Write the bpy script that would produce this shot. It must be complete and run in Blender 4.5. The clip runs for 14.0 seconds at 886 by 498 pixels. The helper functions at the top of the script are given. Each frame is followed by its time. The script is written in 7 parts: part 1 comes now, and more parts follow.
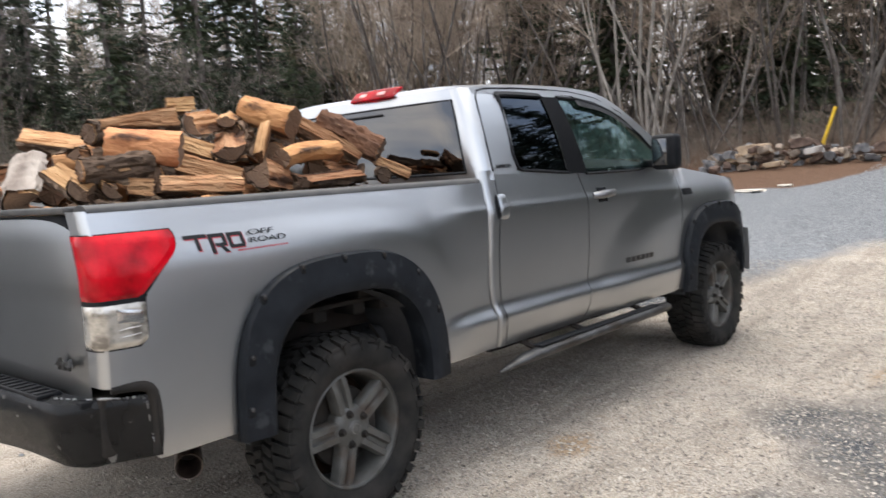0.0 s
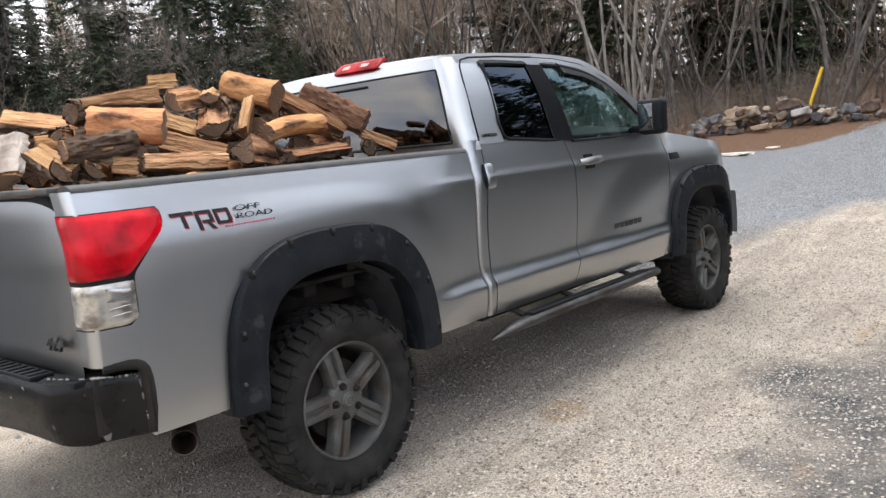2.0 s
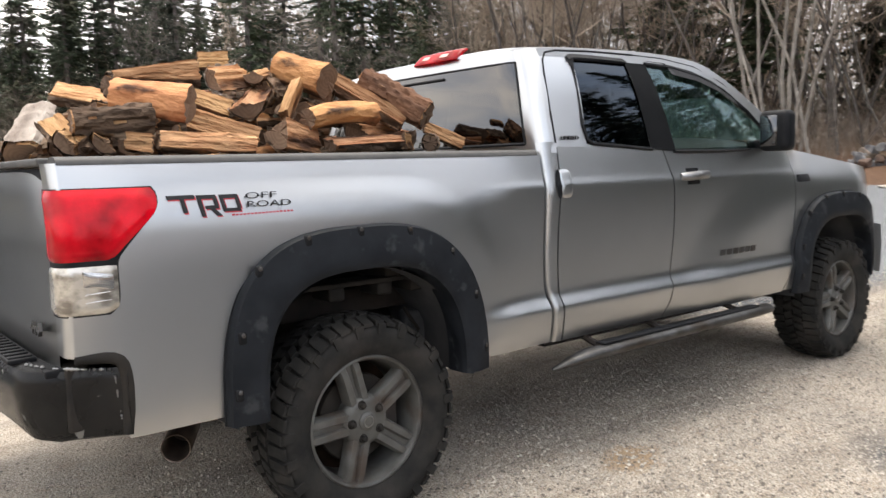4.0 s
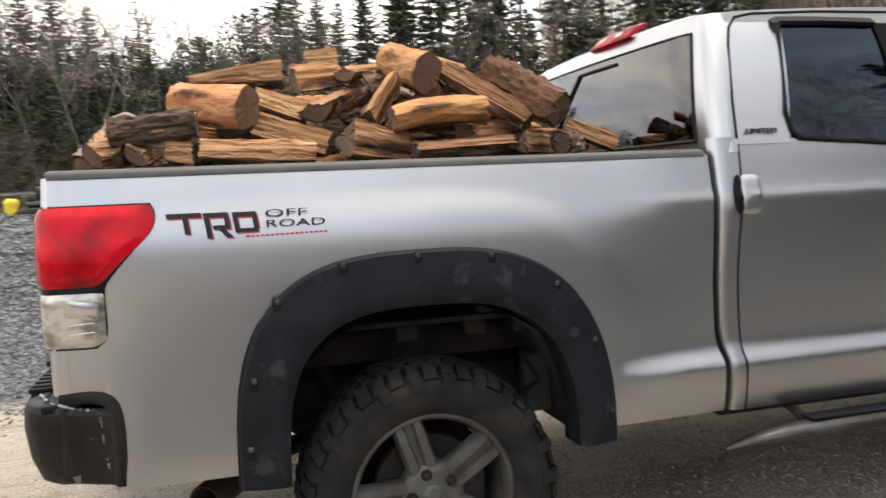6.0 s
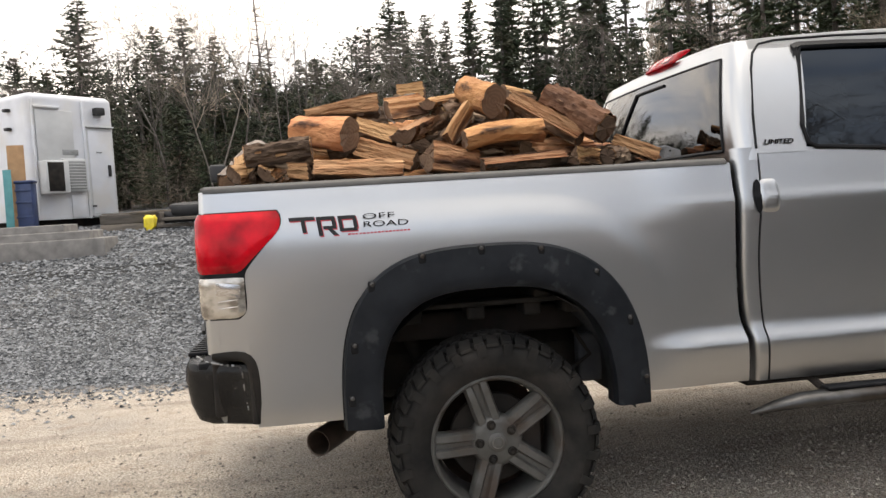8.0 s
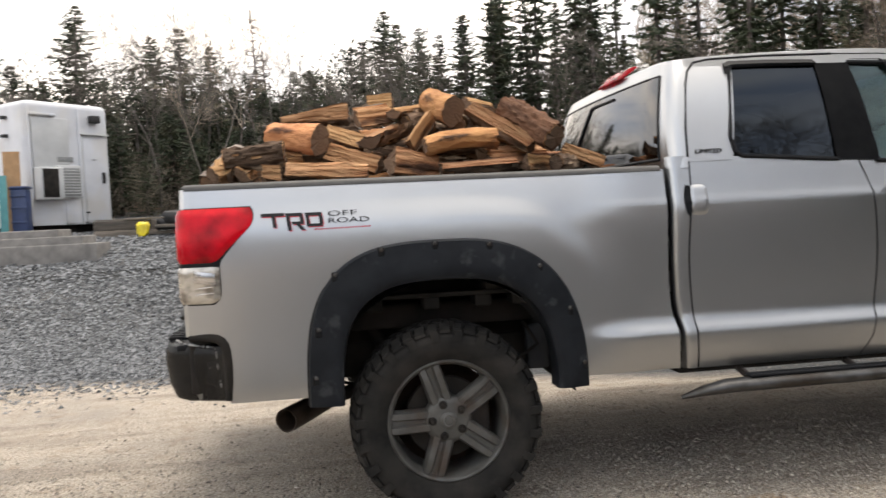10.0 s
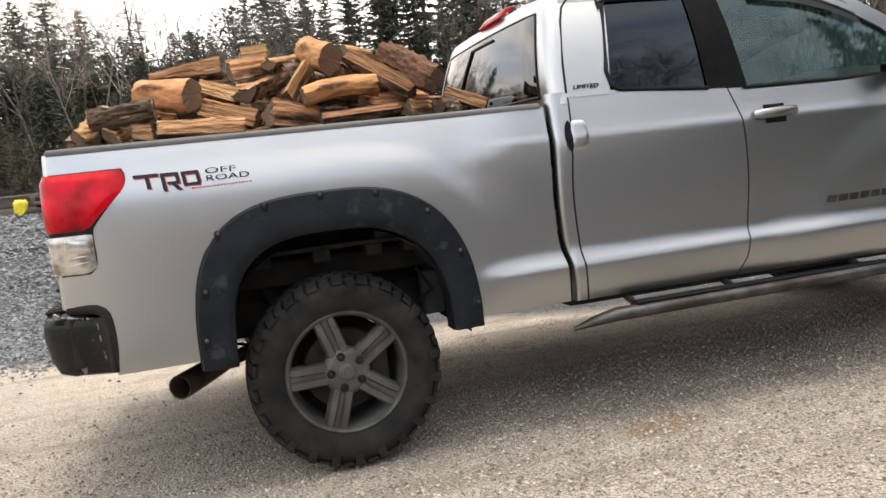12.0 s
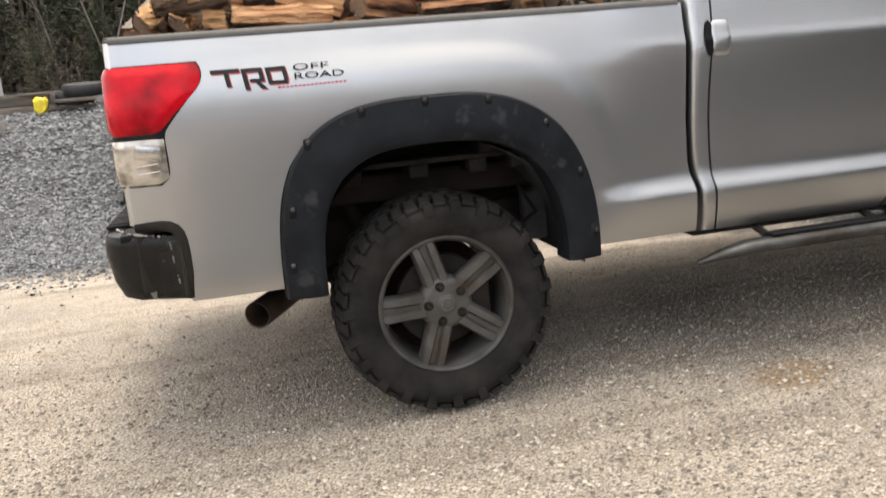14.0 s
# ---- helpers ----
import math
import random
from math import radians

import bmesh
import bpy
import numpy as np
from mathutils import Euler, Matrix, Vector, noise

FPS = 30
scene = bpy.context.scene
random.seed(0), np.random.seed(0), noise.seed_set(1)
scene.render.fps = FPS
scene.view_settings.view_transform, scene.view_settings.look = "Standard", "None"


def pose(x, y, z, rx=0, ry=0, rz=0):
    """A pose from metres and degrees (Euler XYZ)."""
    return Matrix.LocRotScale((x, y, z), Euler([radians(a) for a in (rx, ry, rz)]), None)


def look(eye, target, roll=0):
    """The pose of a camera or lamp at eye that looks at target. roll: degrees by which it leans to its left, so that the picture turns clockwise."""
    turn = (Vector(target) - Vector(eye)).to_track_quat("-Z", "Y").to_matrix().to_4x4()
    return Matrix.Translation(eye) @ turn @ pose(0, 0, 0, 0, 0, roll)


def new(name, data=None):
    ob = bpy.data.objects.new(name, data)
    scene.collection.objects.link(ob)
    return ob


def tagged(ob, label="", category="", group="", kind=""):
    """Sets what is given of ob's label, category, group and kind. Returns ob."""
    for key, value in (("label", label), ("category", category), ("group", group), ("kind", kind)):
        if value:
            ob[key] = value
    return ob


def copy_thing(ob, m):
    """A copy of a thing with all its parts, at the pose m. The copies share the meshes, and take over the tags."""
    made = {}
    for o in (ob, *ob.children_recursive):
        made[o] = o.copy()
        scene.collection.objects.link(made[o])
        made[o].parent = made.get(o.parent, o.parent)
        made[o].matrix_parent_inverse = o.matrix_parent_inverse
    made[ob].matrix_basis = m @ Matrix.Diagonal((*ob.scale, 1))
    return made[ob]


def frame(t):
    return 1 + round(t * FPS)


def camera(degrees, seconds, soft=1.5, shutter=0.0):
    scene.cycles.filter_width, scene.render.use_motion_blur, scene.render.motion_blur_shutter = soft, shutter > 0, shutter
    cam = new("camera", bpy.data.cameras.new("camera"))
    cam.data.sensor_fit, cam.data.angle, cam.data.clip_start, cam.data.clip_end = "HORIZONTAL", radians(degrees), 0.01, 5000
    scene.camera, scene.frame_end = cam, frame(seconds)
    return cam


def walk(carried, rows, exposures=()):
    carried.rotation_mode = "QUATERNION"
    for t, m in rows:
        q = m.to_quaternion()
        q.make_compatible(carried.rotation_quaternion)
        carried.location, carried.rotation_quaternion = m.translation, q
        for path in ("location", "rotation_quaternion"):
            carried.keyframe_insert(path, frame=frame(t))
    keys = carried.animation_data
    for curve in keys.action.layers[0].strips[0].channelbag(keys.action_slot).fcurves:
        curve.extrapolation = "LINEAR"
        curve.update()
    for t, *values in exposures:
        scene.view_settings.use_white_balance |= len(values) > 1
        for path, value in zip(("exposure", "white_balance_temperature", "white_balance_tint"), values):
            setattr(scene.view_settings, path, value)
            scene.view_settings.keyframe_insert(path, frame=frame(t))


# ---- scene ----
cam = camera(57.1, 14.0, soft=1.45, shutter=0.5)
PATH = [
    (0, (-2.232, -3.434, 1.417), (-0.715, -2.143, 1.236), -3.61),
    (0.5, (-2.239, -3.452, 1.427), (-0.665, -2.240, 1.201), -3.41),
    (1, (-2.232, -3.456, 1.420), (-0.666, -2.237, 1.178), -3.93),
    (1.5, (-2.229, -3.438, 1.420), (-0.689, -2.187, 1.171), -4.24),
    (2, (-2.230, -3.449, 1.411), (-0.708, -2.175, 1.160), -5.18),
    (2.2, (-2.230, -3.441, 1.408), (-0.712, -2.164, 1.157), -5.39),
    (4.3, (-1.556, -3.430, 1.327), (-0.329, -1.862, 1.146), -2.14),
    (4.5, (-1.484, -3.405, 1.339), (-0.296, -1.804, 1.178), -2.89),
    (5, (-1.142, -3.372, 1.298), (-0.151, -1.643, 1.138), -3.73),
    (5.5, (-0.808, -3.368, 1.297), (-0.012, -1.541, 1.126), -3.17),
    (6, (-0.608, -3.248, 1.307), (-0.036, -1.338, 1.153), -2.5),
    (6.5, (-0.512, -3.366, 1.302), (-0.105, -1.413, 1.168), -3.0),
    (7, (-0.457, -3.621, 1.277), (-0.106, -1.656, 1.156), -3.0),
    (7.5, (-0.55, -3.753, 1.283), (-0.231, -1.782, 1.178), -3.5),
    (7.7, (-0.605, -3.801, 1.285), (-0.293, -1.829, 1.173), -3.6),
    (9.8, (-0.513, -4.193, 1.215), (-0.23, -2.215, 1.134), -2.4),
    (10, (-0.507, -4.204, 1.22), (-0.184, -2.232, 1.14), -2.8),
    (10.5, (-0.484, -4.191, 1.217), (-0.086, -2.233, 1.131), -3.8),
    (11, (-0.483, -4.193, 1.203), (-0.055, -2.242, 1.097), -4.7),
    (11.5, (-0.462, -4.204, 1.182), (0.011, -2.267, 1.026), -6.7),
    (12, (-0.449, -4.192, 1.179), (0.095, -2.279, 0.973), -6.4),
    (12.5, (-0.462, -4.155, 1.178), (0.104, -2.25, 0.948), -5.8),
    (13, (-0.543, -4.027, 1.173), (-0.011, -2.117, 0.909), -4.6),
    (13.5, (-0.669, -3.823, 1.207), (-0.165, -1.913, 0.892), -4.2),
    (14, (-0.68, -3.685, 1.191), (-0.194, -1.79, 0.773), -4.9),
]
walk(cam, [(t, look(eye, target, roll)) for t, eye, target, roll in PATH], exposures=((0.0, 0.78, 5980, 10), (2.2, 0.78, 5980, 10), (4.4, 0.97, 6400, 10), (5.3, 0.77, 6500, 10), (6.2, 0.65, 6450, 10), (7.6, 0.58, 6500, 10), (10.0, 0.52, 6480, 10), (11.5, 0.71, 6400, 10), (12.5, 0.81, 6500, 10), (13.5, 0.87, 6650, 10), (14.0, 0.85, 6650, 10)))

# ---- world, sun ----
world = bpy.data.worlds.new("overcast_sky")
scene.world = world
world.use_nodes = True
wn, wl = world.node_tree.nodes, world.node_tree.links
wn.clear()
w_out = wn.new("ShaderNodeOutputWorld")
w_bg = wn.new("ShaderNodeBackground")
w_sky = wn.new("ShaderNodeTexSky")
w_sky.sky_type = 'NISHITA'
w_sky.sun_disc = False
w_sky.sun_elevation, w_sky.sun_rotation = radians(79), radians(34)
w_sky.dust_density, w_sky.air_density = 3.0, 1.0
w_tc = wn.new("ShaderNodeTexCoord")
w_map = wn.new("ShaderNodeMapping")
w_map.inputs["Scale"].default_value = (1.0, 1.0, 3.0)
w_noise = wn.new("ShaderNodeTexNoise")
w_noise.inputs["Scale"].default_value, w_noise.inputs["Detail"].default_value = 2.2, 7.0
w_ramp = wn.new("ShaderNodeValToRGB")
w_ramp.color_ramp.elements[0].position, w_ramp.color_ramp.elements[0].color = 0.34, (5.6, 6.3, 7.5, 1)
w_ramp.color_ramp.elements[1].position, w_ramp.color_ramp.elements[1].color = 0.62, (12.8, 12.1, 11.0, 1)
w_mix = wn.new("ShaderNodeMix")
w_mix.data_type = 'RGBA'
w_mix.inputs[0].default_value = 0.82
wl.new(w_tc.outputs["Generated"], w_map.inputs["Vector"])
wl.new(w_map.outputs["Vector"], w_noise.inputs["Vector"])
wl.new(w_noise.outputs["Fac"], w_ramp.inputs["Fac"])
wl.new(w_sky.outputs["Color"], w_mix.inputs[6])
wl.new(w_ramp.outputs["Color"], w_mix.inputs[7])
# the cloud is thin and bright round the sun, heavier and bluer away from it
w_dot = wn.new("ShaderNodeVectorMath")
w_dot.operation = 'DOT_PRODUCT'
w_dot.inputs[1].default_value = Vector((0.05, 0.80, 0.60)).normalized()
w_fall = wn.new("ShaderNodeValToRGB")
w_fall.color_ramp.elements[0].position, w_fall.color_ramp.elements[0].color = 0.22, (0.87, 0.90, 0.965, 1)
w_fall.color_ramp.elements[1].position, w_fall.color_ramp.elements[1].color = 0.80, (1.12, 1.06, 1.0, 1)
w_half = wn.new("ShaderNodeMath")
w_half.operation = 'MULTIPLY_ADD'
w_half.inputs[1].default_value, w_half.inputs[2].default_value = 0.5, 0.5
w_mul = wn.new("ShaderNodeMix")
w_mul.data_type, w_mul.blend_type = 'RGBA', 'MULTIPLY'
w_mul.inputs[0].default_value = 1.0
wl.new(w_tc.outputs["Generated"], w_dot.inputs[0])
wl.new(w_dot.outputs["Value"], w_half.inputs[0])
wl.new(w_half.outputs[0], w_fall.inputs["Fac"])
wl.new(w_mix.outputs[2], w_mul.inputs[6])
wl.new(w_fall.outputs["Color"], w_mul.inputs[7])
wl.new(w_mul.outputs[2], w_bg.inputs["Color"])
w_bg.inputs["Strength"].default_value = 0.142
wl.new(w_bg.outputs["Background"], w_out.inputs["Surface"])
sun_data = bpy.data.lights.new("sun", 'SUN')
sun_data.energy, sun_data.angle, sun_data.color = 1.75, radians(30), (1.0, 0.91, 0.79)
sun = new("sun", sun_data)
sun.matrix_world = look((4, 6, 37), (0, 0, 0))


# ---- materials ----
def mat(name, c1, c2=None, scale=6.0, rough=0.6, rvar=0.12, metal=0.0, bump=0.0, bscale=80.0, coat=0.0, lo=0.35, hi=0.65, stretch=None, third=None, tscale=1.2, spec=0.5, vary=0.0, tone=0.0, island=False, crisp=(0.5, 0.68)):
    """A surface of two mixed colours, with rough patches and fine relief; third: a stain colour at a larger scale; vary: spread of brightness from object to object."""
    m = bpy.data.materials.new(name)
    m.use_nodes = True
    n, l = m.node_tree.nodes, m.node_tree.links
    b = n["Principled BSDF"]
    c2 = c2 or tuple(v * 0.8 for v in c1)
    tc = n.new("ShaderNodeTexCoord")
    vec = tc.outputs["Object"]
    if stretch:
        mp = n.new("ShaderNodeMapping")
        mp.inputs["Scale"].default_value = stretch
        l.new(vec, mp.inputs["Vector"])
        vec = mp.outputs["Vector"]
    t1 = n.new("ShaderNodeTexNoise")
    t1.inputs["Scale"].default_value, t1.inputs["Detail"].default_value = scale, 8.0
    l.new(vec, t1.inputs["Vector"])
    r1 = n.new("ShaderNodeValToRGB")
    r1.color_ramp.elements[0].position, r1.color_ramp.elements[0].color = lo, (*c1, 1)
    r1.color_ramp.elements[1].position, r1.color_ramp.elements[1].color = hi, (*c2, 1)
    if island:
        geo = n.new("ShaderNodeNewGeometry")
        l.new(geo.outputs["Random Per Island"], r1.inputs["Fac"])
    else:
        l.new(t1.outputs["Fac"], r1.inputs["Fac"])
    col = r1.outputs["Color"]
    if third:
        t3 = n.new("ShaderNodeTexNoise")
        t3.inputs["Scale"].default_value, t3.inputs["Detail"].default_value = tscale, 6.0
        l.new(vec, t3.inputs["Vector"])
        r3 = n.new("ShaderNodeValToRGB")
        r3.color_ramp.elements[0].position, r3.color_ramp.elements[1].position = crisp
        l.new(t3.outputs["Fac"], r3.inputs["Fac"])
        mx = n.new("ShaderNodeMix")
        mx.data_type = 'RGBA'
        l.new(r3.outputs["Color"], mx.inputs[0])
        l.new(col, mx.inputs[6])
        mx.inputs[7].default_value = (*third, 1)
        col = mx.outputs[2]
    if vary:
        oi = n.new("ShaderNodeObjectInfo")
        hs = n.new("ShaderNodeHueSaturation")
        mr0 = n.new("ShaderNodeMapRange")
        mr0.inputs["To Min"].default_value, mr0.inputs["To Max"].default_value = 1 - vary, 1 + vary
        l.new(oi.outputs["Random"], mr0.inputs["Value"])
        l.new(mr0.outputs["Result"], hs.inputs["Value"])
        if tone:
            fr_, mr1 = n.new("ShaderNodeMath"), n.new("ShaderNodeMapRange")
            fr_.operation, fr_.inputs[1].default_value = 'PINGPONG', 0.13
            mr1.inputs["From Max"].default_value = 0.13
            mr1.inputs["To Min"].default_value, mr1.inputs["To Max"].default_value = 0.5 - tone * 0.35, 0.5 + tone * 0.35
            l.new(oi.outputs["Random"], fr_.inputs[0])
            l.new(fr_.outputs[0], mr1.inputs["Value"])
            l.new(mr1.outputs["Result"], hs.inputs["Hue"])
        l.new(col, hs.inputs["Color"])
        col = hs.outputs["Color"]
    l.new(col, b.inputs["Base Color"])
    mr = n.new("ShaderNodeMapRange")
    mr.inputs["To Min"].default_value, mr.inputs["To Max"].default_value = max(0.02, rough - rvar), min(1, rough + rvar)
    l.new(t1.outputs["Fac"], mr.inputs["Value"])
    l.new(mr.outputs["Result"], b.inputs["Roughness"])
    b.inputs["Metallic"].default_value = metal
    b.inputs["Specular IOR Level"].default_value = spec
    b.inputs["Coat Weight"].default_value = coat
    b.inputs["Coat Roughness"].default_value = 0.12
    if bump:
        t2 = n.new("ShaderNodeTexNoise")
        t2.inputs["Scale"].default_value, t2.inputs["Detail"].default_value = bscale, 5.0
        l.new(vec, t2.inputs["Vector"])
        bp = n.new("ShaderNodeBump")
        bp.inputs["Strength"].default_value, bp.inputs["Distance"].default_value = 1.0, bump
        l.new(t2.outputs["Fac"], bp.inputs["Height"])
        l.new(bp.outputs["Normal"], b.inputs["Normal"])
    return m


def glass_mat(name, tint, gloss=0.02, ior=1.5, sheen=(1, 1, 1)):
    """A thin pane: tinted see-through with a Fresnel mirror on top."""
    m = bpy.data.materials.new(name)
    m.use_nodes = True
    n, l = m.node_tree.nodes, m.node_tree.links
    n.clear()
    out = n.new("ShaderNodeOutputMaterial")
    tr, gl, mx, fr = (n.new("ShaderNode" + k) for k in ("BsdfTransparent", "BsdfGlossy", "MixShader", "Fresnel"))
    tr.inputs["Color"].default_value = (*tint, 1)
    gl.inputs["Roughness"].default_value = gloss
    gl.inputs["Color"].default_value = (*sheen, 1)
    fr.inputs["IOR"].default_value = ior
    l.new(fr.outputs["Fac"], mx.inputs["Fac"])
    l.new(tr.outputs["BSDF"], mx.inputs[1])
    l.new(gl.outputs["BSDF"], mx.inputs[2])
    l.new(mx.outputs["Shader"], out.inputs["Surface"])
    return m


M_PAINT = mat("silver_paint", (0.432, 0.442, 0.450), (0.408, 0.418, 0.426), scale=2.5, rough=0.315, rvar=0.02, metal=1.0, coat=0.5)
M_PLASTIC = mat("worn_black_plastic", (0.018, 0.021, 0.026), (0.030, 0.034, 0.041), scale=9, rough=0.48, rvar=0.12, bump=0.0005, bscale=260, third=(0.070, 0.074, 0.080), tscale=14, spec=0.24, crisp=(0.60, 0.72))
M_TRIM = mat("black_trim", (0.007, 0.0075, 0.009), (0.013, 0.0135, 0.015), scale=14, spec=0.12, rough=0.5, bump=0.0004, bscale=300)
M_RAIL = mat("grey_rail_cap", (0.028, 0.028, 0.028), (0.06, 0.058, 0.055), scale=12, rough=0.6, bump=0.0005, bscale=200)
M_RUBBER = mat("dusty_rubber", (0.011, 0.011, 0.011), (0.024, 0.023, 0.021), scale=10, rough=0.85, rvar=0.1, bump=0.0012, bscale=90, third=(0.034, 0.031, 0.028), tscale=6, spec=0.15)
M_ALLOY = mat("dirty_alloy", (0.108, 0.108, 0.102), (0.066, 0.064, 0.059), scale=11, rough=0.55, metal=0.35, third=(0.062, 0.046, 0.036), tscale=7, bump=0.0006)
M_WELL = mat("dusty_well_liner", (0.034, 0.037, 0.042), (0.075, 0.075, 0.078), scale=5, rough=0.8, bump=0.003, bscale=18, spec=0.2)
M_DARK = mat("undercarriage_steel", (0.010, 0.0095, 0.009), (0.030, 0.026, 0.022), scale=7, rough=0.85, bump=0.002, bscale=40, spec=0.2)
M_GRIME = mat("grimy_brake_steel", (0.012, 0.009, 0.007), (0.030, 0.018, 0.013), scale=14, rough=0.95, spec=0.05, bump=0.002, bscale=40)
M_RUST = mat("rusty_steel", (0.026, 0.019, 0.015), (0.012, 0.010, 0.009), scale=9, rough=0.9, bump=0.001)
M_CHROME = mat("worn_chrome", (0.60, 0.60, 0.60), (0.42, 0.41, 0.40), scale=8, rough=0.18, rvar=0.1, metal=1.0)
M_BUMPER = mat("scuffed_black_bumper", (0.010, 0.010, 0.011), (0.020, 0.020, 0.020), scale=8, rough=0.22, rvar=0.10, third=(0.30, 0.29, 0.27), tscale=19, metal=0.1, bump=0.0006, bscale=40, crisp=(0.69, 0.73))
M_STEP = mat("grimy_step_chrome", (0.11, 0.11, 0.11), (0.05, 0.047, 0.043), scale=9, rough=0.42, rvar=0.06, metal=0.8, third=(0.05, 0.04, 0.032), tscale=5)
M_HANDLE = mat("dull_chrome", (0.31, 0.31, 0.31), (0.20, 0.197, 0.193), scale=12, rough=0.34, rvar=0.03, metal=0.9)
M_RED = mat("red_lens", (0.60, 0.003, 0.013), (0.17, 0.001, 0.004), scale=7, lo=0.40, hi=0.68, rough=0.10, rvar=0.04, coat=0.0, spec=0.24)
M_CLEAR = mat("clear_lens", (0.56, 0.53, 0.47), (0.20, 0.18, 0.155), scale=9, rough=0.14, rvar=0.05, metal=0.6, coat=0.5, bump=0.004, bscale=14, lo=0.42, hi=0.60, stretch=(1.5, 1.5, 2.2))
M_GLASS_DARK = glass_mat("privacy_glass", (0.022, 0.026, 0.033), ior=1.45, sheen=(0.72, 0.84, 1.0))
M_GLASS = glass_mat("side_glass", (0.46, 0.60, 0.58), ior=1.62, sheen=(0.74, 0.95, 0.97))
M_GLASS_REAR = glass_mat("rear_glass", (0.012, 0.013, 0.014), ior=1.9)
M_DECAL = mat("dark_decal", (0.010, 0.010, 0.012), (0.018, 0.018, 0.019), scale=60, rough=0.45, spec=0.2)
M_DECAL_RED = mat("red_decal", (0.45, 0.03, 0.04), (0.35, 0.03, 0.04), scale=60, rough=0.4)
M_CABIN = mat("dark_cabin", (0.03, 0.03, 0.032), (0.055, 0.054, 0.052), scale=7, rough=0.8, bump=0.001)
M_SEAT = mat("grey_seat_cloth", (0.16, 0.16, 0.155), (0.11, 0.11, 0.11), scale=14, rough=0.9, bump=0.001, bscale=300)
M_BARK = mat("rough_bark", (0.20, 0.135, 0.092), (0.030, 0.020, 0.014), scale=13, rough=0.95, bump=0.030, bscale=40, stretch=(0.35, 1, 1), third=(0.33, 0.24, 0.165), tscale=9, vary=0.35, spec=0.2, crisp=(0.57, 0.64))
M_WOOD = mat("split_wood", (0.52, 0.315, 0.165), (0.26, 0.108, 0.044), scale=13, rough=0.92, bump=0.05, bscale=34, stretch=(0.28, 1, 1), third=(0.075, 0.042, 0.026), tscale=9, vary=0.36, lo=0.36, hi=0.64, spec=0.15, crisp=(0.535, 0.63), tone=0.030)
M_BARK_RED = mat("red_brown_bark", (0.20, 0.105, 0.062), (0.060, 0.032, 0.021), scale=11, rough=0.95, bump=0.022, bscale=36, stretch=(0.35, 1, 1), third=(0.28, 0.17, 0.105), tscale=9, spec=0.2, crisp=(0.57, 0.64))
M_BIRCH = mat("white_birch_bark", (0.62, 0.59, 0.54), (0.40, 0.35, 0.29), scale=9, rough=0.9, bump=0.01, bscale=40, third=(0.06, 0.045, 0.035), tscale=12, crisp=(0.60, 0.66))
M_WEATHERED = mat("weathered_grey_bark", (0.40, 0.35, 0.30), (0.22, 0.18, 0.15), scale=10, rough=0.95, bump=0.02, bscale=40, stretch=(0.35, 1, 1))
M_STRIPPED = mat("stripped_wood", (0.49, 0.250, 0.108), (0.23, 0.090, 0.036), scale=9, rough=0.85, bump=0.03, bscale=26, stretch=(0.45, 1, 1), third=(0.065, 0.035, 0.021), tscale=13, lo=0.42, hi=0.64, crisp=(0.57, 0.66), vary=0.32, spec=0.25, tone=0.02)


def end_grain():
    """Sawn end: rings round the log's axis, darker with age."""
    m = bpy.data.materials.new("sawn_end")
    m.use_nodes = True
    n, l = m.node_tree.nodes, m.node_tree.links
    b = n["Principled BSDF"]
    tc = n.new("ShaderNodeTexCoord")
    wv = n.new("ShaderNodeTexWave")
    wv.wave_type, wv.rings_direction = 'RINGS', 'X'
    wv.inputs["Scale"].default_value, wv.inputs["Distortion"].default_value, wv.inputs["Detail"].default_value = 22, 7.0, 4.0
    ns = n.new("ShaderNodeTexNoise")
    ns.inputs["Scale"].default_value, ns.inputs["Detail"].default_value = 9, 6
    rp = n.new("ShaderNodeValToRGB")
    rp.color_ramp.elements[0].color, rp.color_ramp.elements[1].color = (0.15, 0.088, 0.050, 1), (0.205, 0.128, 0.076, 1)
    mx = n.new("ShaderNodeMix")
    mx.data_type = 'RGBA'
    l.new(tc.outputs["Object"], wv.inputs["Vector"])
    l.new(tc.outputs["Object"], ns.inputs["Vector"])
    l.new(wv.outputs["Fac"], rp.inputs["Fac"])
    l.new(ns.outputs["Fac"], mx.inputs[0])
    l.new(rp.outputs["Color"], mx.inputs[6])
    mx.inputs[7].default_value = (0.075, 0.046, 0.03, 1)
    oi, hs, mr = n.new("ShaderNodeObjectInfo"), n.new("ShaderNodeHueSaturation"), n.new("ShaderNodeMapRange")
    mr.inputs["To Min"].default_value, mr.inputs["To Max"].default_value = 0.55, 1.5
    l.new(oi.outputs["Random"], mr.inputs["Value"])
    l.new(mr.outputs["Result"], hs.inputs["Value"])
    l.new(mx.outputs[2], hs.inputs["Color"])
    l.new(hs.outputs["Color"], b.inputs["Base Color"])
    b.inputs["Roughness"].default_value = 0.85
    bp = n.new("ShaderNodeBump")
    bp.inputs["Distance"].default_value = 0.003
    l.new(ns.outputs["Fac"], bp.inputs["Height"])
    l.new(bp.outputs["Normal"], b.inputs["Normal"])
    return m


M_END = end_grain()


